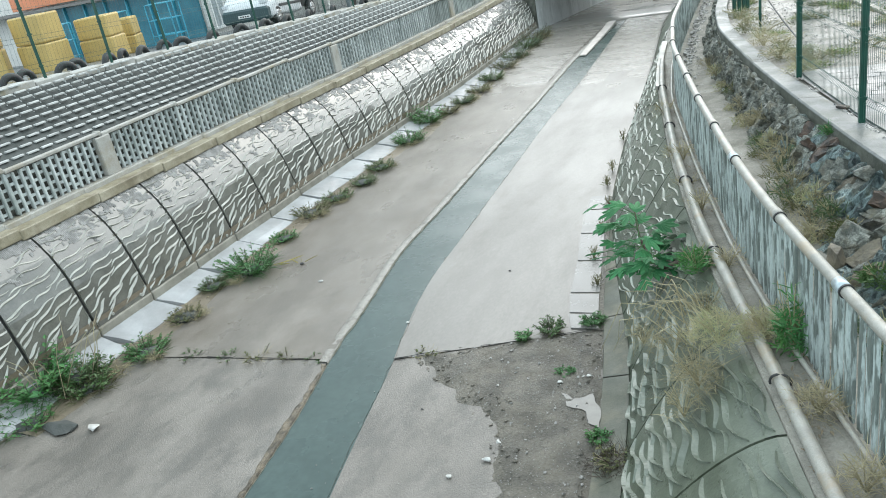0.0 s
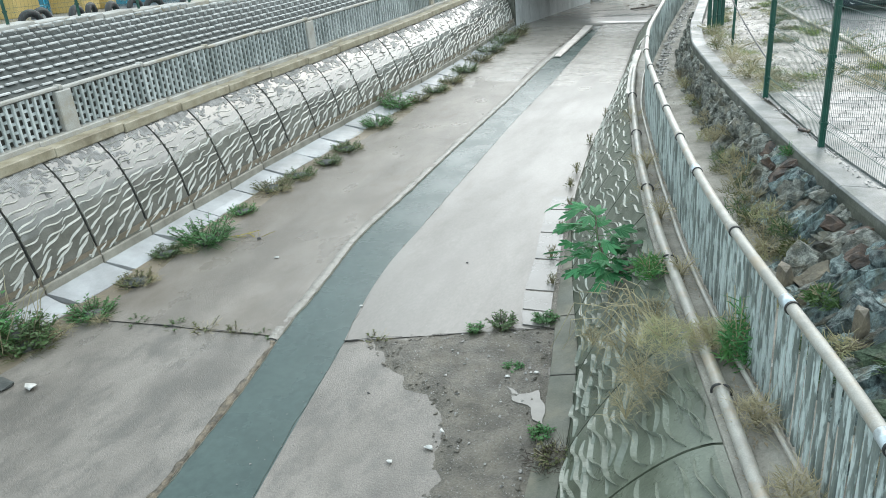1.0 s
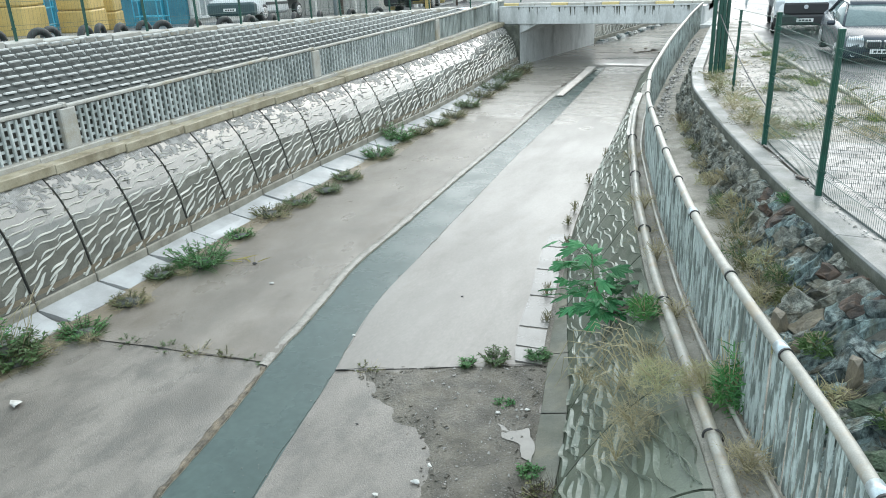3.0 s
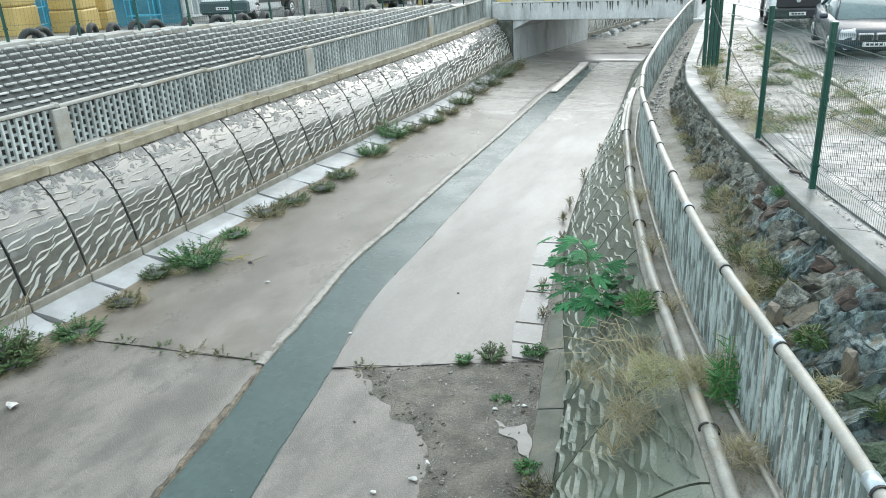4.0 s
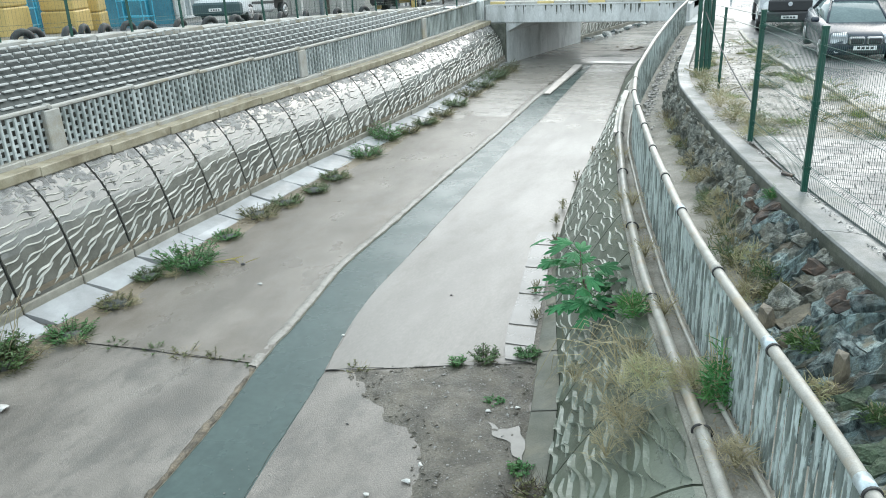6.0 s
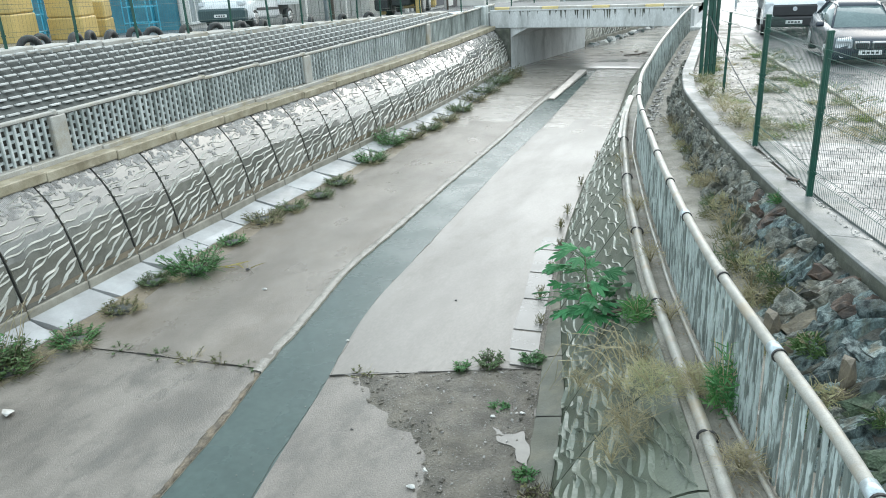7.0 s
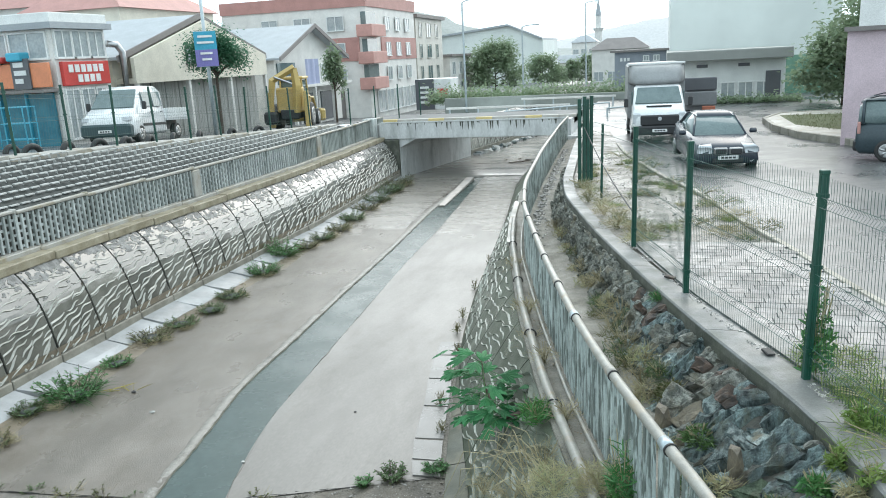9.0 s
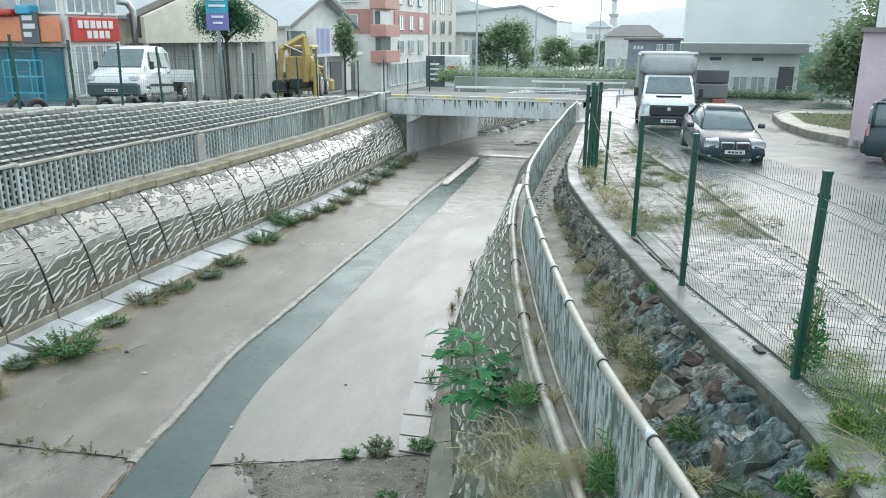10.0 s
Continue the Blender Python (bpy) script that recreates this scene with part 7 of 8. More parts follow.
# goods racks before the shop
for k, x in enumerate((-23.4, -24.6, -25.9)):
    rk = thing("display_rack", "cyan tubular display rack on the pavement", "rack", "racks before the shop", at=pose(x, 24.3 - 1.6 * k, z_left(-22, 23) - 0.03, 0, 0, 10 * k))
    for px in (-0.6, 0.6):
        for py in (-0.3, 0.3):
            part("upright", Mesh().tube([(px, py, 0), (px, py, 1.5)], 0.025, 6), CYAN, rk)
    for z in (0.3, 0.9, 1.5):
        part("shelf", Mesh().box(-0.62, 0.62, -0.32, 0.32, z, z + 0.03), CYAN, rk)
for k, (x, y, w, h) in enumerate(((-24.3, 19.2, 1.5, 1.9), (-23.3, 20.9, 1.3, 1.5), (-23.9, 22.4, 1.2, 1.3), (-25.8, 18.0, 1.3, 2.0))):
    bn = thing("storage_bin", "yellow plastic storage bin standing on the pavement", "bin", "yellow bins", at=pose(x, y, z_left(x, y), 0, 0, 15 * k))
    part("body", Mesh().chamfer(-w / 2, w / 2, -0.5, 0.5, 0, h * 0.5, 0.05), YELLOW, bn)
    part("upper_body", Mesh().chamfer(-w / 2 + 0.02, w / 2 - 0.02, -0.48, 0.48, h * 0.51, h, 0.05), YELLOW, bn)


def gable_house(name, label, x1, y0, y1, z0, eave, apex, depth, wallm, roofm, over=0.5):
    """A house whose gable faces the street (+x)."""
    h = thing(name, label, "building")
    yc = (y0 + y1) / 2
    m = Mesh()
    prof = [(y0, z0 - 0.8), (y1, z0 - 0.8), (y1, eave), (yc, apex), (y0, eave)]
    m.rings([[(x, y, z) for y, z in prof] for x in (x1 - depth, x1)], True)
    part("wall", m, wallm, h)
    for s, ya in ((-1, y0), (1, y1)):
        e = ya + s * over
        ze = eave - over * (apex - eave) / (yc - y0)
        part("roof", Mesh().add([(x, y, z) for x in (x1 - depth - 0.3, x1 + 0.7) for y, z in ((e, ze), (yc, apex), (yc, apex + 0.14), (e, ze + 0.14))], [(0, 1, 2, 3), (7, 6, 5, 4), (0, 4, 5, 1), (1, 5, 6, 2), (2, 6, 7, 3), (3, 7, 4, 0)]), roofm, h)
        part("bargeboard", Mesh().add([(x, y, z) for x in (x1 + 0.7, x1 + 0.8) for y, z in ((e, ze - 0.1), (yc, apex - 0.1), (yc, apex + 0.2), (e, ze + 0.2))], [(0, 1, 2, 3), (7, 6, 5, 4), (0, 4, 5, 1), (1, 5, 6, 2), (2, 6, 7, 3), (3, 7, 4, 0)]), ROOF_D, h)
    return h


shed = gable_house("workshop_shed", "cream gabled workshop with grey roof and sheet-metal front", -25, 32.2, 45.6, 3.1, 6.9, 8.9, 16, CREAM, ROOF_G)
part("overhang", Mesh().box(-25, -23.9, 32.4, 45.4, 5.65, 5.9), CREAM, shed)
part("gable_front", Mesh().add([(x, y, z) for x in (-24.1, -23.9) for y, z in ((32.4, 5.9), (45.4, 5.9), (45.4, 6.85), (38.9, 8.75), (32.4, 6.85))], [(4, 3, 2, 1, 0), (5, 6, 7, 8, 9), (0, 1, 6, 5), (1, 2, 7, 6), (2, 3, 8, 7), (3, 4, 9, 8), (4, 0, 5, 9)]), CREAM, shed)
for k in range(11):
    part("sheet_door", Mesh().chamfer(-24.95, -24.8, 32.3 + k * 1.2, 33.45 + k * 1.2, 2.3, 5.65, 0.02), SHEETW, shed, "grey sheet-metal door")
for y in (32.5, 36.8, 41, 45.2):
    part("column", Mesh().chamfer(-24.15, -23.95, y, y + 0.2, 2.3, 5.65, 0.02), PLASTER, shed)
for y in (37.2, 40.8):
    window(shed, ("x", -23.88), y, 6.5, 0.9, 0.8, ROOF_D)
house = gable_house("gabled_house", "pale two-storey house with dark roof edge", -26, 50.5, 62, 2.4, 6.7, 8.9, 12, PLASTER, ROOF_G)
part("slab_edge", Mesh().box(-26, -24.8, 50.6, 61.8, 4.5, 4.7), PLASTER, house)
part("dark_bay", Mesh().box(-26.0, -25.9, 50.8, 53.6, 4.8, 6.3), GLASS, house)
part("blue_cloth", Mesh().sheet([[(-24.9 + 0.06 * math.sin(k * 1.4), 53.2 + k * 0.22, z) for k in range(11)] for z in (4.6, 5.5, 6.5)]), paint("faded_blue_cloth", (0.42, 0.45, 0.62), 0.8), house, "faded blue hanging cloth")
for k in range(3):
    window(house, ("x", -25.98), 56.8 + 2.0 * k, 5.0, 0.9, 1.1)
    part("shop_bay", Mesh().box(-26, -25.9, 51 + 3.4 * k, 53.8 + 3.4 * k, 1.8, 4.0), DARKSIGN, house)
    part("column", Mesh().chamfer(-25.1, -24.85, 51 + 3.5 * k, 51.25 + 3.5 * k, 1.6, 4.5, 0.02), PLASTER, house)

# apartment block, red and white bands, balconies
apt = thing("apartment_block", "white apartment block with red bands and balconies", "building")
part("wall", Mesh().box(-44, -28.2, 75, 91, 0.2, 12.2), PLASTER, apt)
for x0, x1, y0, y1 in ((-44.05, -29.0, 74.9, 75.05),):
    part("red_band", Mesh().box(x0, x1, y0, y1, 6.2, 8.5), PINKRED, apt)
part("red_band", Mesh().box(-28.25, -28.1, 79, 91.05, 6.2, 8.5), PINKRED, apt)
part("red_band", Mesh().box(-44.1, -28.05, 74.85, 91.1, 11.4, 12.6), PINKRED, apt)
for z in (3.4, 5.9, 8.5):
    part("balcony", Mesh().chamfer(-28.85, -27.2, 73.9, 78.0, z, z + 1.15, 0.05), SALMON, apt, "salmon balcony parapet")
    # dark glass box standing in for the shade inside the balcony
    part("balcony_shade", Mesh().box(-28.7, -28.15, 74.93, 77.8, z + 1.15, z + 2.4), GLASS, apt)
    for k in range(3):
        window(apt, ("y", 74.88), -31.4 - 3.6 * k, z + 0.75, 1.7, 1.3)
    for k in range(3):
        window(apt, ("x", -28.06), 81 + 3.4 * k, z + 0.75, 1.3, 1.3)
for k in range(5):
    window(apt, ("x", -28.1), 78 + 2.7 * k, 1.0, 2.2, 2.1, WHITE, FARGLASS, "shop_window")
part("ground_floor", Mesh().box(-44.1, -31, 74.7, 75, 0.2, 3.3), ROOF_D, apt)

conc = thing("unfinished_block", "bare beige four-storey block with dark openings", "building")
part("wall", Mesh().box(-40, -28.4, 92.2, 104, 0, 10.9), BEIGE, conc)
part("roof", Mesh().box(-40.4, -28.0, 91.8, 104.4, 10.9, 11.3), ROOF_D, conc)
for z in (3.6, 6.2, 8.7):
    for k in range(3):
        window(conc, ("x", -28.38), 94 + 3.6 * k, z, 1.9 if k == 1 else 1.1, 1.6, BEIGE, GLASS)
    window(conc, ("y", 92.15), -29.6, z, 1.2, 1.6, BEIGE, GLASS)
low = thing("low_house", "low pale house with a balcony beside the block", "building")
part("wall", Mesh().box(-40, -28, 106, 120, 0, 6.2), PLASTER, low)
part("roof", Mesh().box(-40.5, -27.5, 105.6, 120.5, 6.2, 6.5), ROOF_D, low)
for k in range(3):
    window(low, ("x", -27.98), 108 + 4 * k, 3.8, 1.6, 1.6)
    window(low, ("x", -27.98), 108 + 4 * k, 0.8, 1.6, 1.8)
kiosk = thing("billboard_truck", "parked box trailer with dark and white printed sides", "trailer", at=pose(-20.6, 71, z_left(-21, 71)))
part("dark_side", Mesh().chamfer(-1.6, 0.2, -0.1, 0.0, 0.4, 3.2, 0.02), DARKSIGN, kiosk)
part("box", Mesh().chamfer(-1.55, 1.8, 0.02, 3, 0.4, 3.2, 0.05), WHITE, kiosk)
for k in range(4):
    part("sign_bar", Mesh().box(-1.2, -0.3, -0.13, -0.1, 1.0 + 0.45 * k, 1.2 + 0.45 * k), WHITE, kiosk)
part("sign_bar", Mesh().box(0.5, 1.5, -0.02, 0.02, 1.4, 2.3), RED, kiosk)
for y in (0.8, 2.3):
    wheel(kiosk, 1.5, y, 0.42, 0.3)
# far pale buildings
def far_block(x0, x1, y0, y1, z1, wm, label, rows=2, cols=4, roof=None):
    b = thing("far_building", label, "building", "distant buildings")
    part("wall", Mesh().box(x0, x1, y0, y1, -0.5, z1), wm, b)
    part("roof", Mesh().rings([[(x0 - 0.4, y0 - 0.4, z1), (x1 + 0.4, y0 - 0.4, z1), (x1 + 0.4, y1 + 0.4, z1), (x0 - 0.4, y1 + 0.4, z1)], [(x0 + 2, y0 + 2, z1 + 1.6), (x1 - 2, y0 + 2, z1 + 1.6), (x1 - 2, y1 - 2, z1 + 1.6), (x0 + 2, y1 - 2, z1 + 1.6)]], True), roof or ROOF_G, b)
    for r_ in range(rows):
        for c_ in range(cols):
            window(b, ("y", y0 - 0.02), x0 + (c_ + 0.5) * (x1 - x0) / cols, 1.5 + r_ * (z1 - 1) / max(rows, 1), 1.3, 1.3)
    return b


far_block(-22, -16, 205, 215, 8.0, PLASTER, "pale distant house with hipped roof", 2, 3)
far_block(-48, -38, 108, 118, 15.0, PLASTER, "tall pale house behind the street", 4, 3)
far_block(-62, -48, 62, 74, 12.5, PLASTER, "pale house rising behind the workshop roofs", 3, 4, PINKRED)
far_block(-44, -36, 48, 60, 10.6, CREAM, "cream house behind the workshop", 2, 3, PINKRED)
gh = thing("far_hall", "large pale mint-green hall with low gabled roof", "building")
prof = [(-44, -0.5), (-21.5, -0.5), (-21.5, 8.4), (-28, 11.2), (-44, 9.6)]
part("wall", Mesh().rings([[(x, y, z) for x, z in prof] for y in (150, 172)], True), MINT, gh)
for a, b in zip(prof[2:], prof[3:]):
    part("roof", Mesh().add([(x, y, z + d) for y in (149.4, 172.4) for (x, z), d in ((a, 0), (b, 0), (b, 0.35), (a, 0.35))], [(0, 1, 2, 3), (7, 6, 5, 4), (0, 4, 5, 1), (1, 5, 6, 2), (2, 6, 7, 3), (3, 7, 4, 0)]), ROOF_G, gh)
far_block(-24.5, -13.4, 178, 190, 3.6, PLASTER, "low grey-roofed house past the trees", 1, 3)
far_block(-14, -9, 185, 195, 3.2, BEIGE, "small beige house past the trees", 1, 2)
far_block(-10, -2, 120, 130, 6.0, PLASTER, "low pale distant house", 1, 4, ROOF_D)
mn = thing("minaret", "slim pale minaret far behind the houses", "minaret", at=pose(-22.5, 300, 0))
part("shaft", Mesh().tube([(0, 0, 0), (0, 0, 13), (0, 0, 13.2), (0, 0, 18)], [1.4, 1.3, 1.0, 0.9], 12), PLASTER, mn)
part("balcony", Mesh().tube([(0, 0, 12.6), (0, 0, 13.6)], [1.5, 2.0], 12), PLASTER, mn)
part("spire", Mesh().tube([(0, 0, 18), (0, 0, 24)], [1.1, 0.05], 12), ROOF_G, mn)

# right of the road: mint hall, white annex, dark shop, pink wall
hall = thing("mint_hall", "large windowless pale mint building", "building")
part("wall", Mesh().box(0.6, 13.6, 70, 90, 1.4, 10.8), MINT, hall)
part("roof", Mesh().rings([[(0.4, 69.7, 10.8), (13.8, 69.7, 10.8), (13.8, 90, 10.8), (0.4, 90, 10.8)], [(0.4, 69.7, 11.0), (13.8, 69.7, 11.0), (13.8, 90, 11.6), (0.4, 90, 11.6)]], True), ROOF_G, hall)
annex = thing("white_annex", "low white annex under a wide dark eave", "building")
part("wall", Mesh().box(0.8, 7.7, 55.6, 66, 1.4, 5.2), WHITE, annex)
part("roof", Mesh().chamfer(0.3, 8.0, 54.6, 66.4, 5.0, 5.65, 0.05), paint("weathered_eave", (0.3, 0.31, 0.29)), annex)
for k in range(4):
    window(annex, ("y", 55.55), 3.1 + 1.1 * k, 2.6, 0.8, 0.9)
part("door", Mesh().chamfer(6.5, 7.4, 55.4, 55.6, 2.2, 4.2, 0.02), DARKSIGN, annex)
for k in range(2):
    part("vent", Mesh().box(2.2 + 2.6 * k, 2.9 + 2.6 * k, 55.5, 55.6, 4.55, 4.75), DARKSIGN, annex)
part("green_wall", Mesh().box(7.7, 13, 62, 62.3, 1.4, 5.0), MINT_D, annex)
ds = thing("dark_shop", "low slate-grey shop building with white sign bars", "building")
part("wall", Mesh().box(-4.2, 0.4, 75, 82, 1.4, 5.7), paint("slate_render", (0.27, 0.3, 0.34)), ds)
part("roof", Mesh().chamfer(-4.6, 0.7, 74.6, 82.4, 5.7, 5.9, 0.03), ROOF_D, ds)
for k in range(6):
    part("sign_bar", Mesh().box(-3.7 + 0.32 * k + 0.3 * (k > 2), -3.5 + 0.32 * k + 0.3 * (k > 2), 74.9, 75, 4.9 - 0.5 * (k > 2), 5.2 - 0.5 * (k > 2)), WHITE, ds)
for k in range(2):
    window(ds, ("y", 74.95), -1.4 + 0.9 * k, 4.9, 0.4, 0.4)
pw = thing("pink_house", "plain pink rendered house beside the road", "building")
part("wall", Mesh().prism([(6.15, 30.6), (16, 27.5), (19, 36), (9.2, 39)], 2.0, 6.25), PINK, pw)
part("roof", Mesh().prism([(6.0, 30.4), (16.2, 27.2), (19.3, 36.2), (9.1, 39.3)], 6.25, 6.4), ROOF_D, pw)
part("upper_storey", Mesh().prism([(7.0, 33), (16, 30), (18, 36), (9.2, 38.5)], 6.4, 9.5), WHITE, pw)

# far pavement and grass island
isl = [(6.9, 28.6), (6.2, 31.1), (5.2, 33.2), (4.65, 36.3), (4.65, 39.8), (5.7, 42.4), (8.5, 43.3), (14, 44), (20, 30), (9, 26)]
pv = thing("pavement", "wet raised concrete pavement across the road", "pavement", kind="structure")
part("slab", Mesh().prism(list(reversed(isl)), 2.2, 2.55), COPING, pv)
for (ax, ay), (bx_, by) in zip(isl[:7], isl[1:7]):
    n_ = max(1, round(math.hypot(bx_ - ax, by - ay)))
    for k in range(n_):
        px, py = ax + (bx_ - ax) * k / n_, ay + (by - ay) * k / n_
        ln = math.hypot(bx_ - ax, by - ay) / n_
        part("kerb_stone", Mesh().chamfer(0.01, ln - 0.01, -0.12, 0.06, -0.3, 0.02, 0.02), KERB, pv, at=pose(px, py, 2.56, 0, 0, math.degrees(math.atan2(by - ay, bx_ - ax))))
m, r = Mesh(), random.Random(31)
for _ in range(2600):
    x, y = r.uniform(5.6, 13), r.uniform(33.5, 41)
    if x > 5.2 + max(0, (36 - y)) * 0.5:
        m.blade((x, y, 2.55), (r.uniform(-0.5, 0.5), r.uniform(-0.5, 0.5), 1), r.uniform(0.08, 0.22), 0.02, 0.3, 2)
solid("grass_island", m, LEAF_O, "patch of rough grass on the raised island", "grass", kind="stuff")
solid("island_soil", Mesh().prism([(13, 33.5), (13, 41), (5.5, 41), (5.5, 36.2), (7, 33.5)], 2.45, 2.554), mat("grass_soil", (0.12, 0.14, 0.06), (0.09, 0.1, 0.05), 2, 30, 0.9, None, 0.5), "grassy soil on the raised island", "soil", kind="structure")

# street sign pole with banner
pole = thing("banner_pole", "steel street pole carrying a blue and purple banner", "pole", at=pose(-18.9, 30.6, z_left(-18.9, 30.6)))
part("shaft", Mesh().tube([(0, 0, 0), (0, 0, 8.5)], [0.09, 0.06], 10), GALV, pole, smooth=True)
bn = part("banner", Mesh().sheet([[(-0.46 + 0.92 * k / 6, -0.12 + 0.03 * math.sin(k), z) for k in range(7)] for z in (3.4, 3.75, 4.1)]), PURPLE, pole, "purple lower half of the banner", at=pose(0, 0, -0.45, 0, 0, 30))
part("banner_top", Mesh().sheet([[(-0.46 + 0.92 * k / 6, -0.12 + 0.03 * math.sin(k), z) for k in range(7)] for z in (4.1, 4.5, 4.85)]), BLUE, bn, "blue upper half")
for k, (z, w) in enumerate(((4.6, 0.6), (4.35, 0.7), (3.9, 0.5), (3.65, 0.4))):
    part("text_bar", Mesh().box(-w / 2, w / 2, -0.17, -0.16, z, z + 0.09), WHITE, bn)
for z in (2.95, 4.4):
    part("bracket", Mesh().tube([(-0.42, -0.3, z), (0.42, 0.2, z)], 0.02, 6), GALV, pole)
for x, y, h, lab in ((-15.2, 62, 8.5, "tall grey street lamp pole"), (-13.2, 78, 7.5, "tall grey street lamp pole"), (-9.5, 105, 11, "tall grey street lamp pole")):
    sl = thing("street_lamp", lab, "lamp post", "street lamps", at=pose(x, y, z_ground(x, y)))
    part("shaft", Mesh().tube([(0, 0, 0), (0, 0, h)], [0.1, 0.07], 8), GALV, sl)
    part("arm", Mesh().tube([(0, 0, h), (0.4, 0, h + 0.15), (1.2, 0, h + 0.2)], 0.05, 6), GALV, sl)
    part("lamp_head", Mesh().chamfer(1.1, 1.7, -0.12, 0.12, h + 0.12, h + 0.26, 0.04), GALV, sl)
# street fence past the bridge: posts and low walls
for k in range(7):
    x = -15.2 + k * 0.0
    y = 32.3 + 1.95 * k
    if y < 37.5:
        continue
    solid("fence_post", fence_post(1.9, 0.06), GREEN, "dark fence post at the street by the bridge", "post", "posts by the bridge", at=pose(-16.0 + (y - 37) * 0.35, y, 2.9))
for k, (x0, x1, y, h) in enumerate(((-17, -1, 62, 0.9), (-16, -2.2, 52, 0.35))):
    solid("low_wall", Mesh().chamfer(x0, x1, y, y + 0.3, z_right(0, y) - 1.0, z_right(0, y) + h - 0.35, 0.03), paint("dull_wall", (0.3, 0.32, 0.29)), "low grey-green wall across the canal road", "wall", kind="structure")
for k, (x0, x1, y, zz) in enumerate(((-13.5, -5.5, 49.5, 0.62), (-9.5, -3.0, 55.0, 0.75))):
    g_ = thing("guard_rail", "pale flat guard rail along the canal road", "guard rail", "guard rails past the bridge")
    zb = z_right(0, y)
    part("beam", Mesh().chamfer(x0, x1, y, y + 0.06, zb + zz - 0.14, zb + zz, 0.02), PLASTER, g_)
    for x in frange(x0 + 0.2, x1 - 0.2, 2.0):
        part("post", Mesh().box(x - 0.05, x + 0.05, y + 0.06, y + 0.14, zb - 0.4, zb + zz), GALV, g_)
for k in range(2):
    gr = [(-9 + 6 * k, 46, 3.25), (-6 + 6 * k, 48.5, 3.3), (-3.2 + 6 * k, 51, 3.35)]
    g_ = thing("guard_rail", "grey steel guard rail beside the road", "guard rail", "guard rails past the bridge")
    part("beam", Mesh().tube([(x, y, z_right(x, y) + 0.5) for x, y, z in gr], 0.05, 6), GALV, g_)
    for x, y, z in gr:
        part("post", Mesh().box(x - 0.05, x + 0.05, y, y + 0.1, z_right(x, y) - 0.3, z_right(x, y) + 0.5), GALV, g_)


# ---------------------------------------------------------------- trees, hedges, hills
def tree(x, y, z, h, rad, material, label, seed, trunk=0.35, n=2600, leaf=0.28, narrow=1.0):
    r = random.Random(seed)
    t = thing("tree", label, "tree", "street trees", at=pose(x, y, z))
    tips = []
    m = Mesh()
    m.tube([(0, 0, -0.3), (0.05 * h * 0.1, 0, h * trunk), (0, 0.03 * h, h * 0.8)], [h * 0.018, h * 0.014, h * 0.005], 8)
    for k in range(14):
        a = k * 2.4 + r.uniform(-0.4, 0.4)
        z0 = h * (trunk + (0.85 - trunk) * k / 14)
        q = rad * r.uniform(0.5, 0.95) * (1 - 0.5 * (k / 14) ** 2) * narrow
        tip = Vector((q * math.cos(a), q * math.sin(a), z0 + h * r.uniform(0.06, 0.16)))
        m.tube([(0, 0, z0 * 0.9), tip * 0.5 + Vector((0, 0, z0 * 0.45)), tip], [h * 0.012, h * 0.008, h * 0.003], 5)
        tips.append(tip)
    tips.append(Vector((0, 0, h * 0.93)))
    part("trunk", m, TWIG, t)
    c = Mesh()
    for k in range(n):
        tip = r.choice(tips)
        p = tip + Vector((r.gauss(0, 1) * rad * 0.24, r.gauss(0, 1) * rad * 0.24, r.gauss(0, 1) * h * 0.075))
        c.leaf(p, (r.uniform(-1, 1), r.uniform(-1, 1), r.uniform(-0.6, 0.5)), (0, 0, 1), leaf * r.uniform(0.6, 1.3), leaf * 0.6)
    part("crown", c, material, t)
    return t


tree(-20.75, 34.2, 3.0, 4.55, 1.2, TREE_D, "green spreading pine beside the workshop", 1, 0.66, 8500, 0.15, 1.2)
tree(-21.4, 50.0, 2.2, 4.5, 0.6, TREE_L, "slim light green street tree", 2, 0.5, 1500, 0.28)
tree(-23.8, 116, 0.6, 7.2, 3.8, TREE_L, "broad pale green tree down the street", 3, 0.15, 5200, 0.6)
tree(-18.5, 128, 0.5, 5.0, 3.0, TREE_L, "broad pale green tree down the street", 4, 0.15, 2600, 0.55)
tree(-28.5, 122, 0.6, 5.0, 2.4, TREE_L, "broad pale green tree down the street", 5, 0.15, 2200, 0.55)
tree(12.2, 47.0, 2.2, 9.5, 3.6, TREE_L, "tall leafy tree beside the pink house", 6, 0.12, 9000, 0.4)
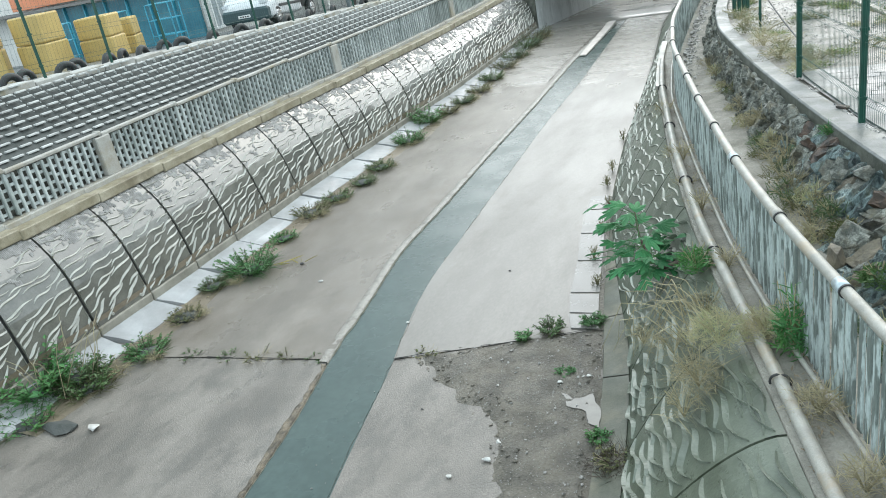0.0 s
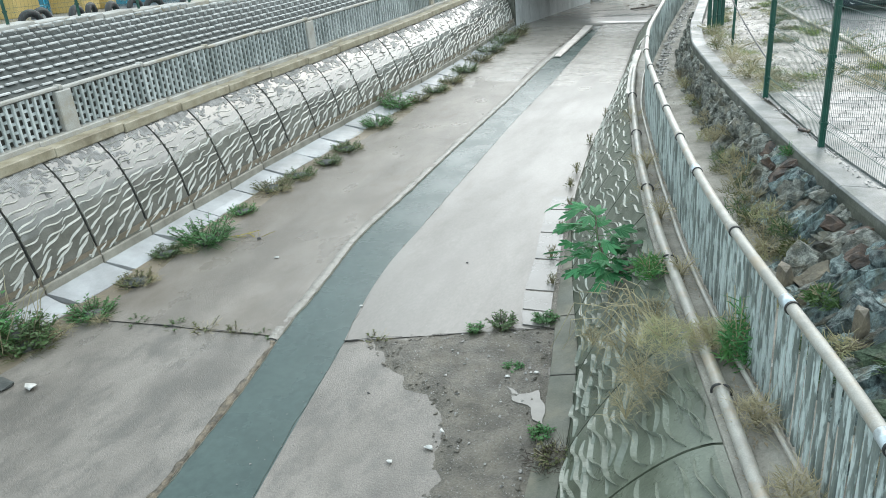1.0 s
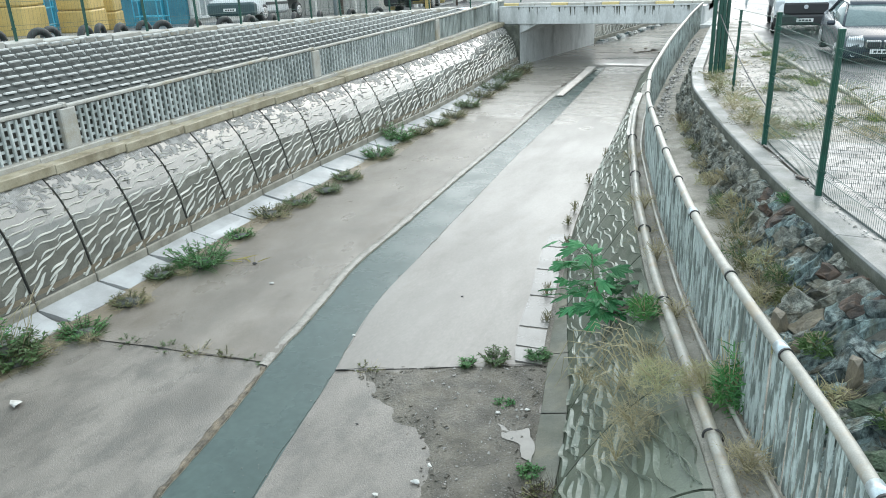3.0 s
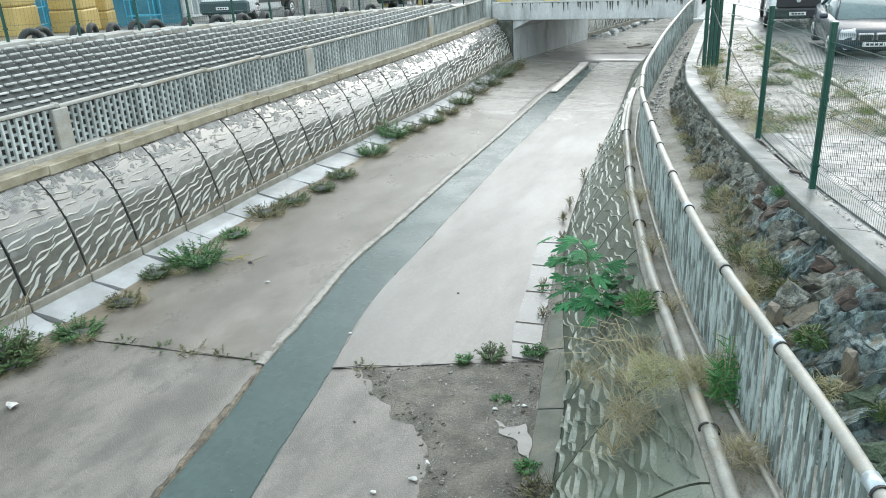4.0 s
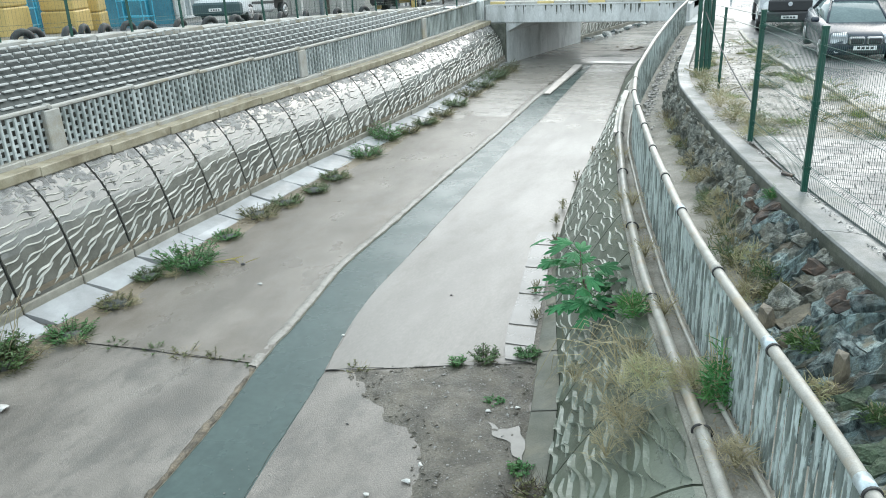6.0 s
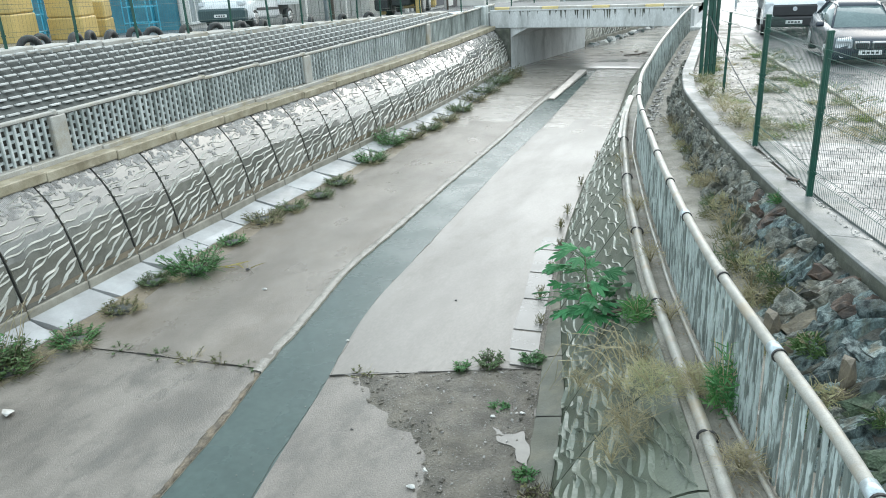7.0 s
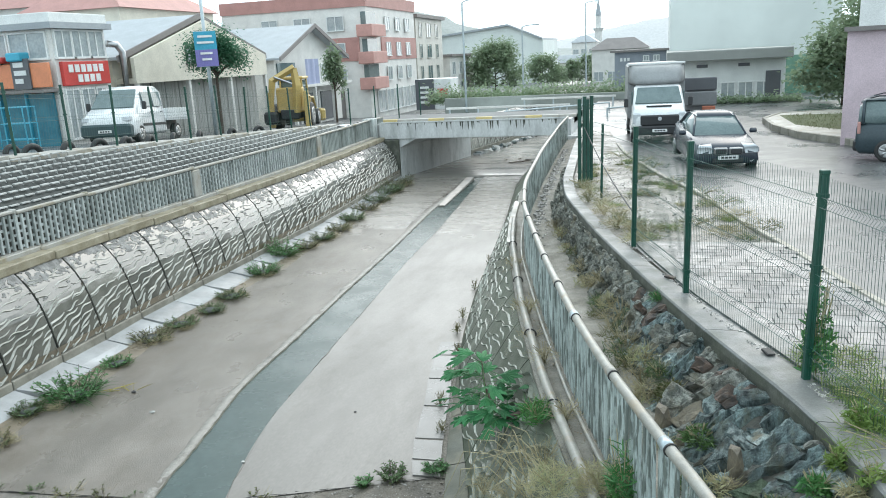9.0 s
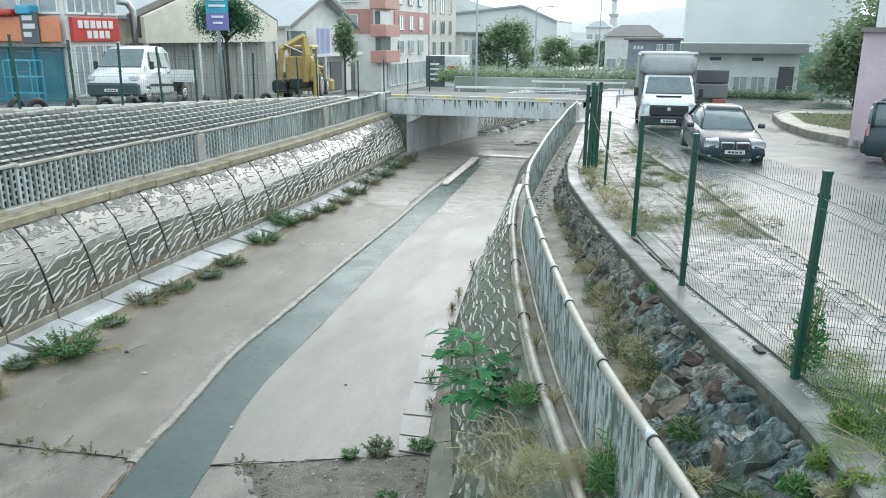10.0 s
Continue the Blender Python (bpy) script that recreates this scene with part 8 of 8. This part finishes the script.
tree(10.0, 50.0, 2.2, 4.6, 2.4, TREE_L, "low leafy tree beside the green wall", 7, 0.1, 5000, 0.36)
for k in range(10):
    tree(-17 + 2.2 * k, 135 + 3 * (k % 3), 0.5, 3.2 + (k * 7 % 5) * 0.4, 1.6, TREE_L, "small distant tree beyond the bridge", 20 + k, 0.1, 1200, 0.5)
m, r = Mesh(), random.Random(41)
for _ in range(5200):
    x, y = r.uniform(-19, -1.5), r.uniform(63, 66)
    m.leaf((x, y, z_right(x, y) + abs(r.gauss(0, 0.55))), (r.uniform(-1, 1), r.uniform(-1, 1), r.uniform(-0.3, 1)), (0, 0, 1), 0.35, 0.2)
solid("hedge", m, TREE_L, "straggling pale green hedge beyond the bridge", "hedge", kind="stuff")
m = Mesh()
for _ in range(1800):
    x, y = r.uniform(1.5, 8.5), r.uniform(53.2, 54.6)
    m.leaf((x, y, z_right(x, y) + abs(r.gauss(0, 0.2))), (r.uniform(-1, 1), r.uniform(-1, 1), r.uniform(-0.3, 1)), (0, 0, 1), 0.22, 0.13)
solid("hedge", m, TREE_L, "low green hedge before the white annex", "hedge", kind="stuff")


def hill(name, y, x0, x1, height, depth, material, label, seed, rough):
    g = []
    nx = 90
    for j in range(9):
        row = []
        for i in range(nx + 1):
            x = x0 + (x1 - x0) * i / nx
            e = math.sin(math.pi * min(max(i / nx, 0), 1)) ** 0.5
            h = height(x) * e * math.sin(math.pi * 0.5 * j / 8)
            row.append((x, y + depth * j / 8, h + rough * noise.noise((x * 0.09, j * 1.3, seed)) * (j > 1) + rough * 0.6 * noise.noise((x * 0.35, j * 2.1, seed)) * (j > 1)))
        g.append(row)
    solid(name, Mesh().sheet(g), material, label, "hill", kind="structure", smooth=True)


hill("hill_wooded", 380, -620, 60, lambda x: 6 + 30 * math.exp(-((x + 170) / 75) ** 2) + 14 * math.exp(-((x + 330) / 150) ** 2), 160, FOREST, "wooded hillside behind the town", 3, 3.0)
hill("hill_far", 900, -600, 500, lambda x: 12 + 34 * math.exp(-((x - 30) / 150) ** 2), 300, FARHILL, "far hill on the horizon with haze in its pale colour", 8, 3.0)
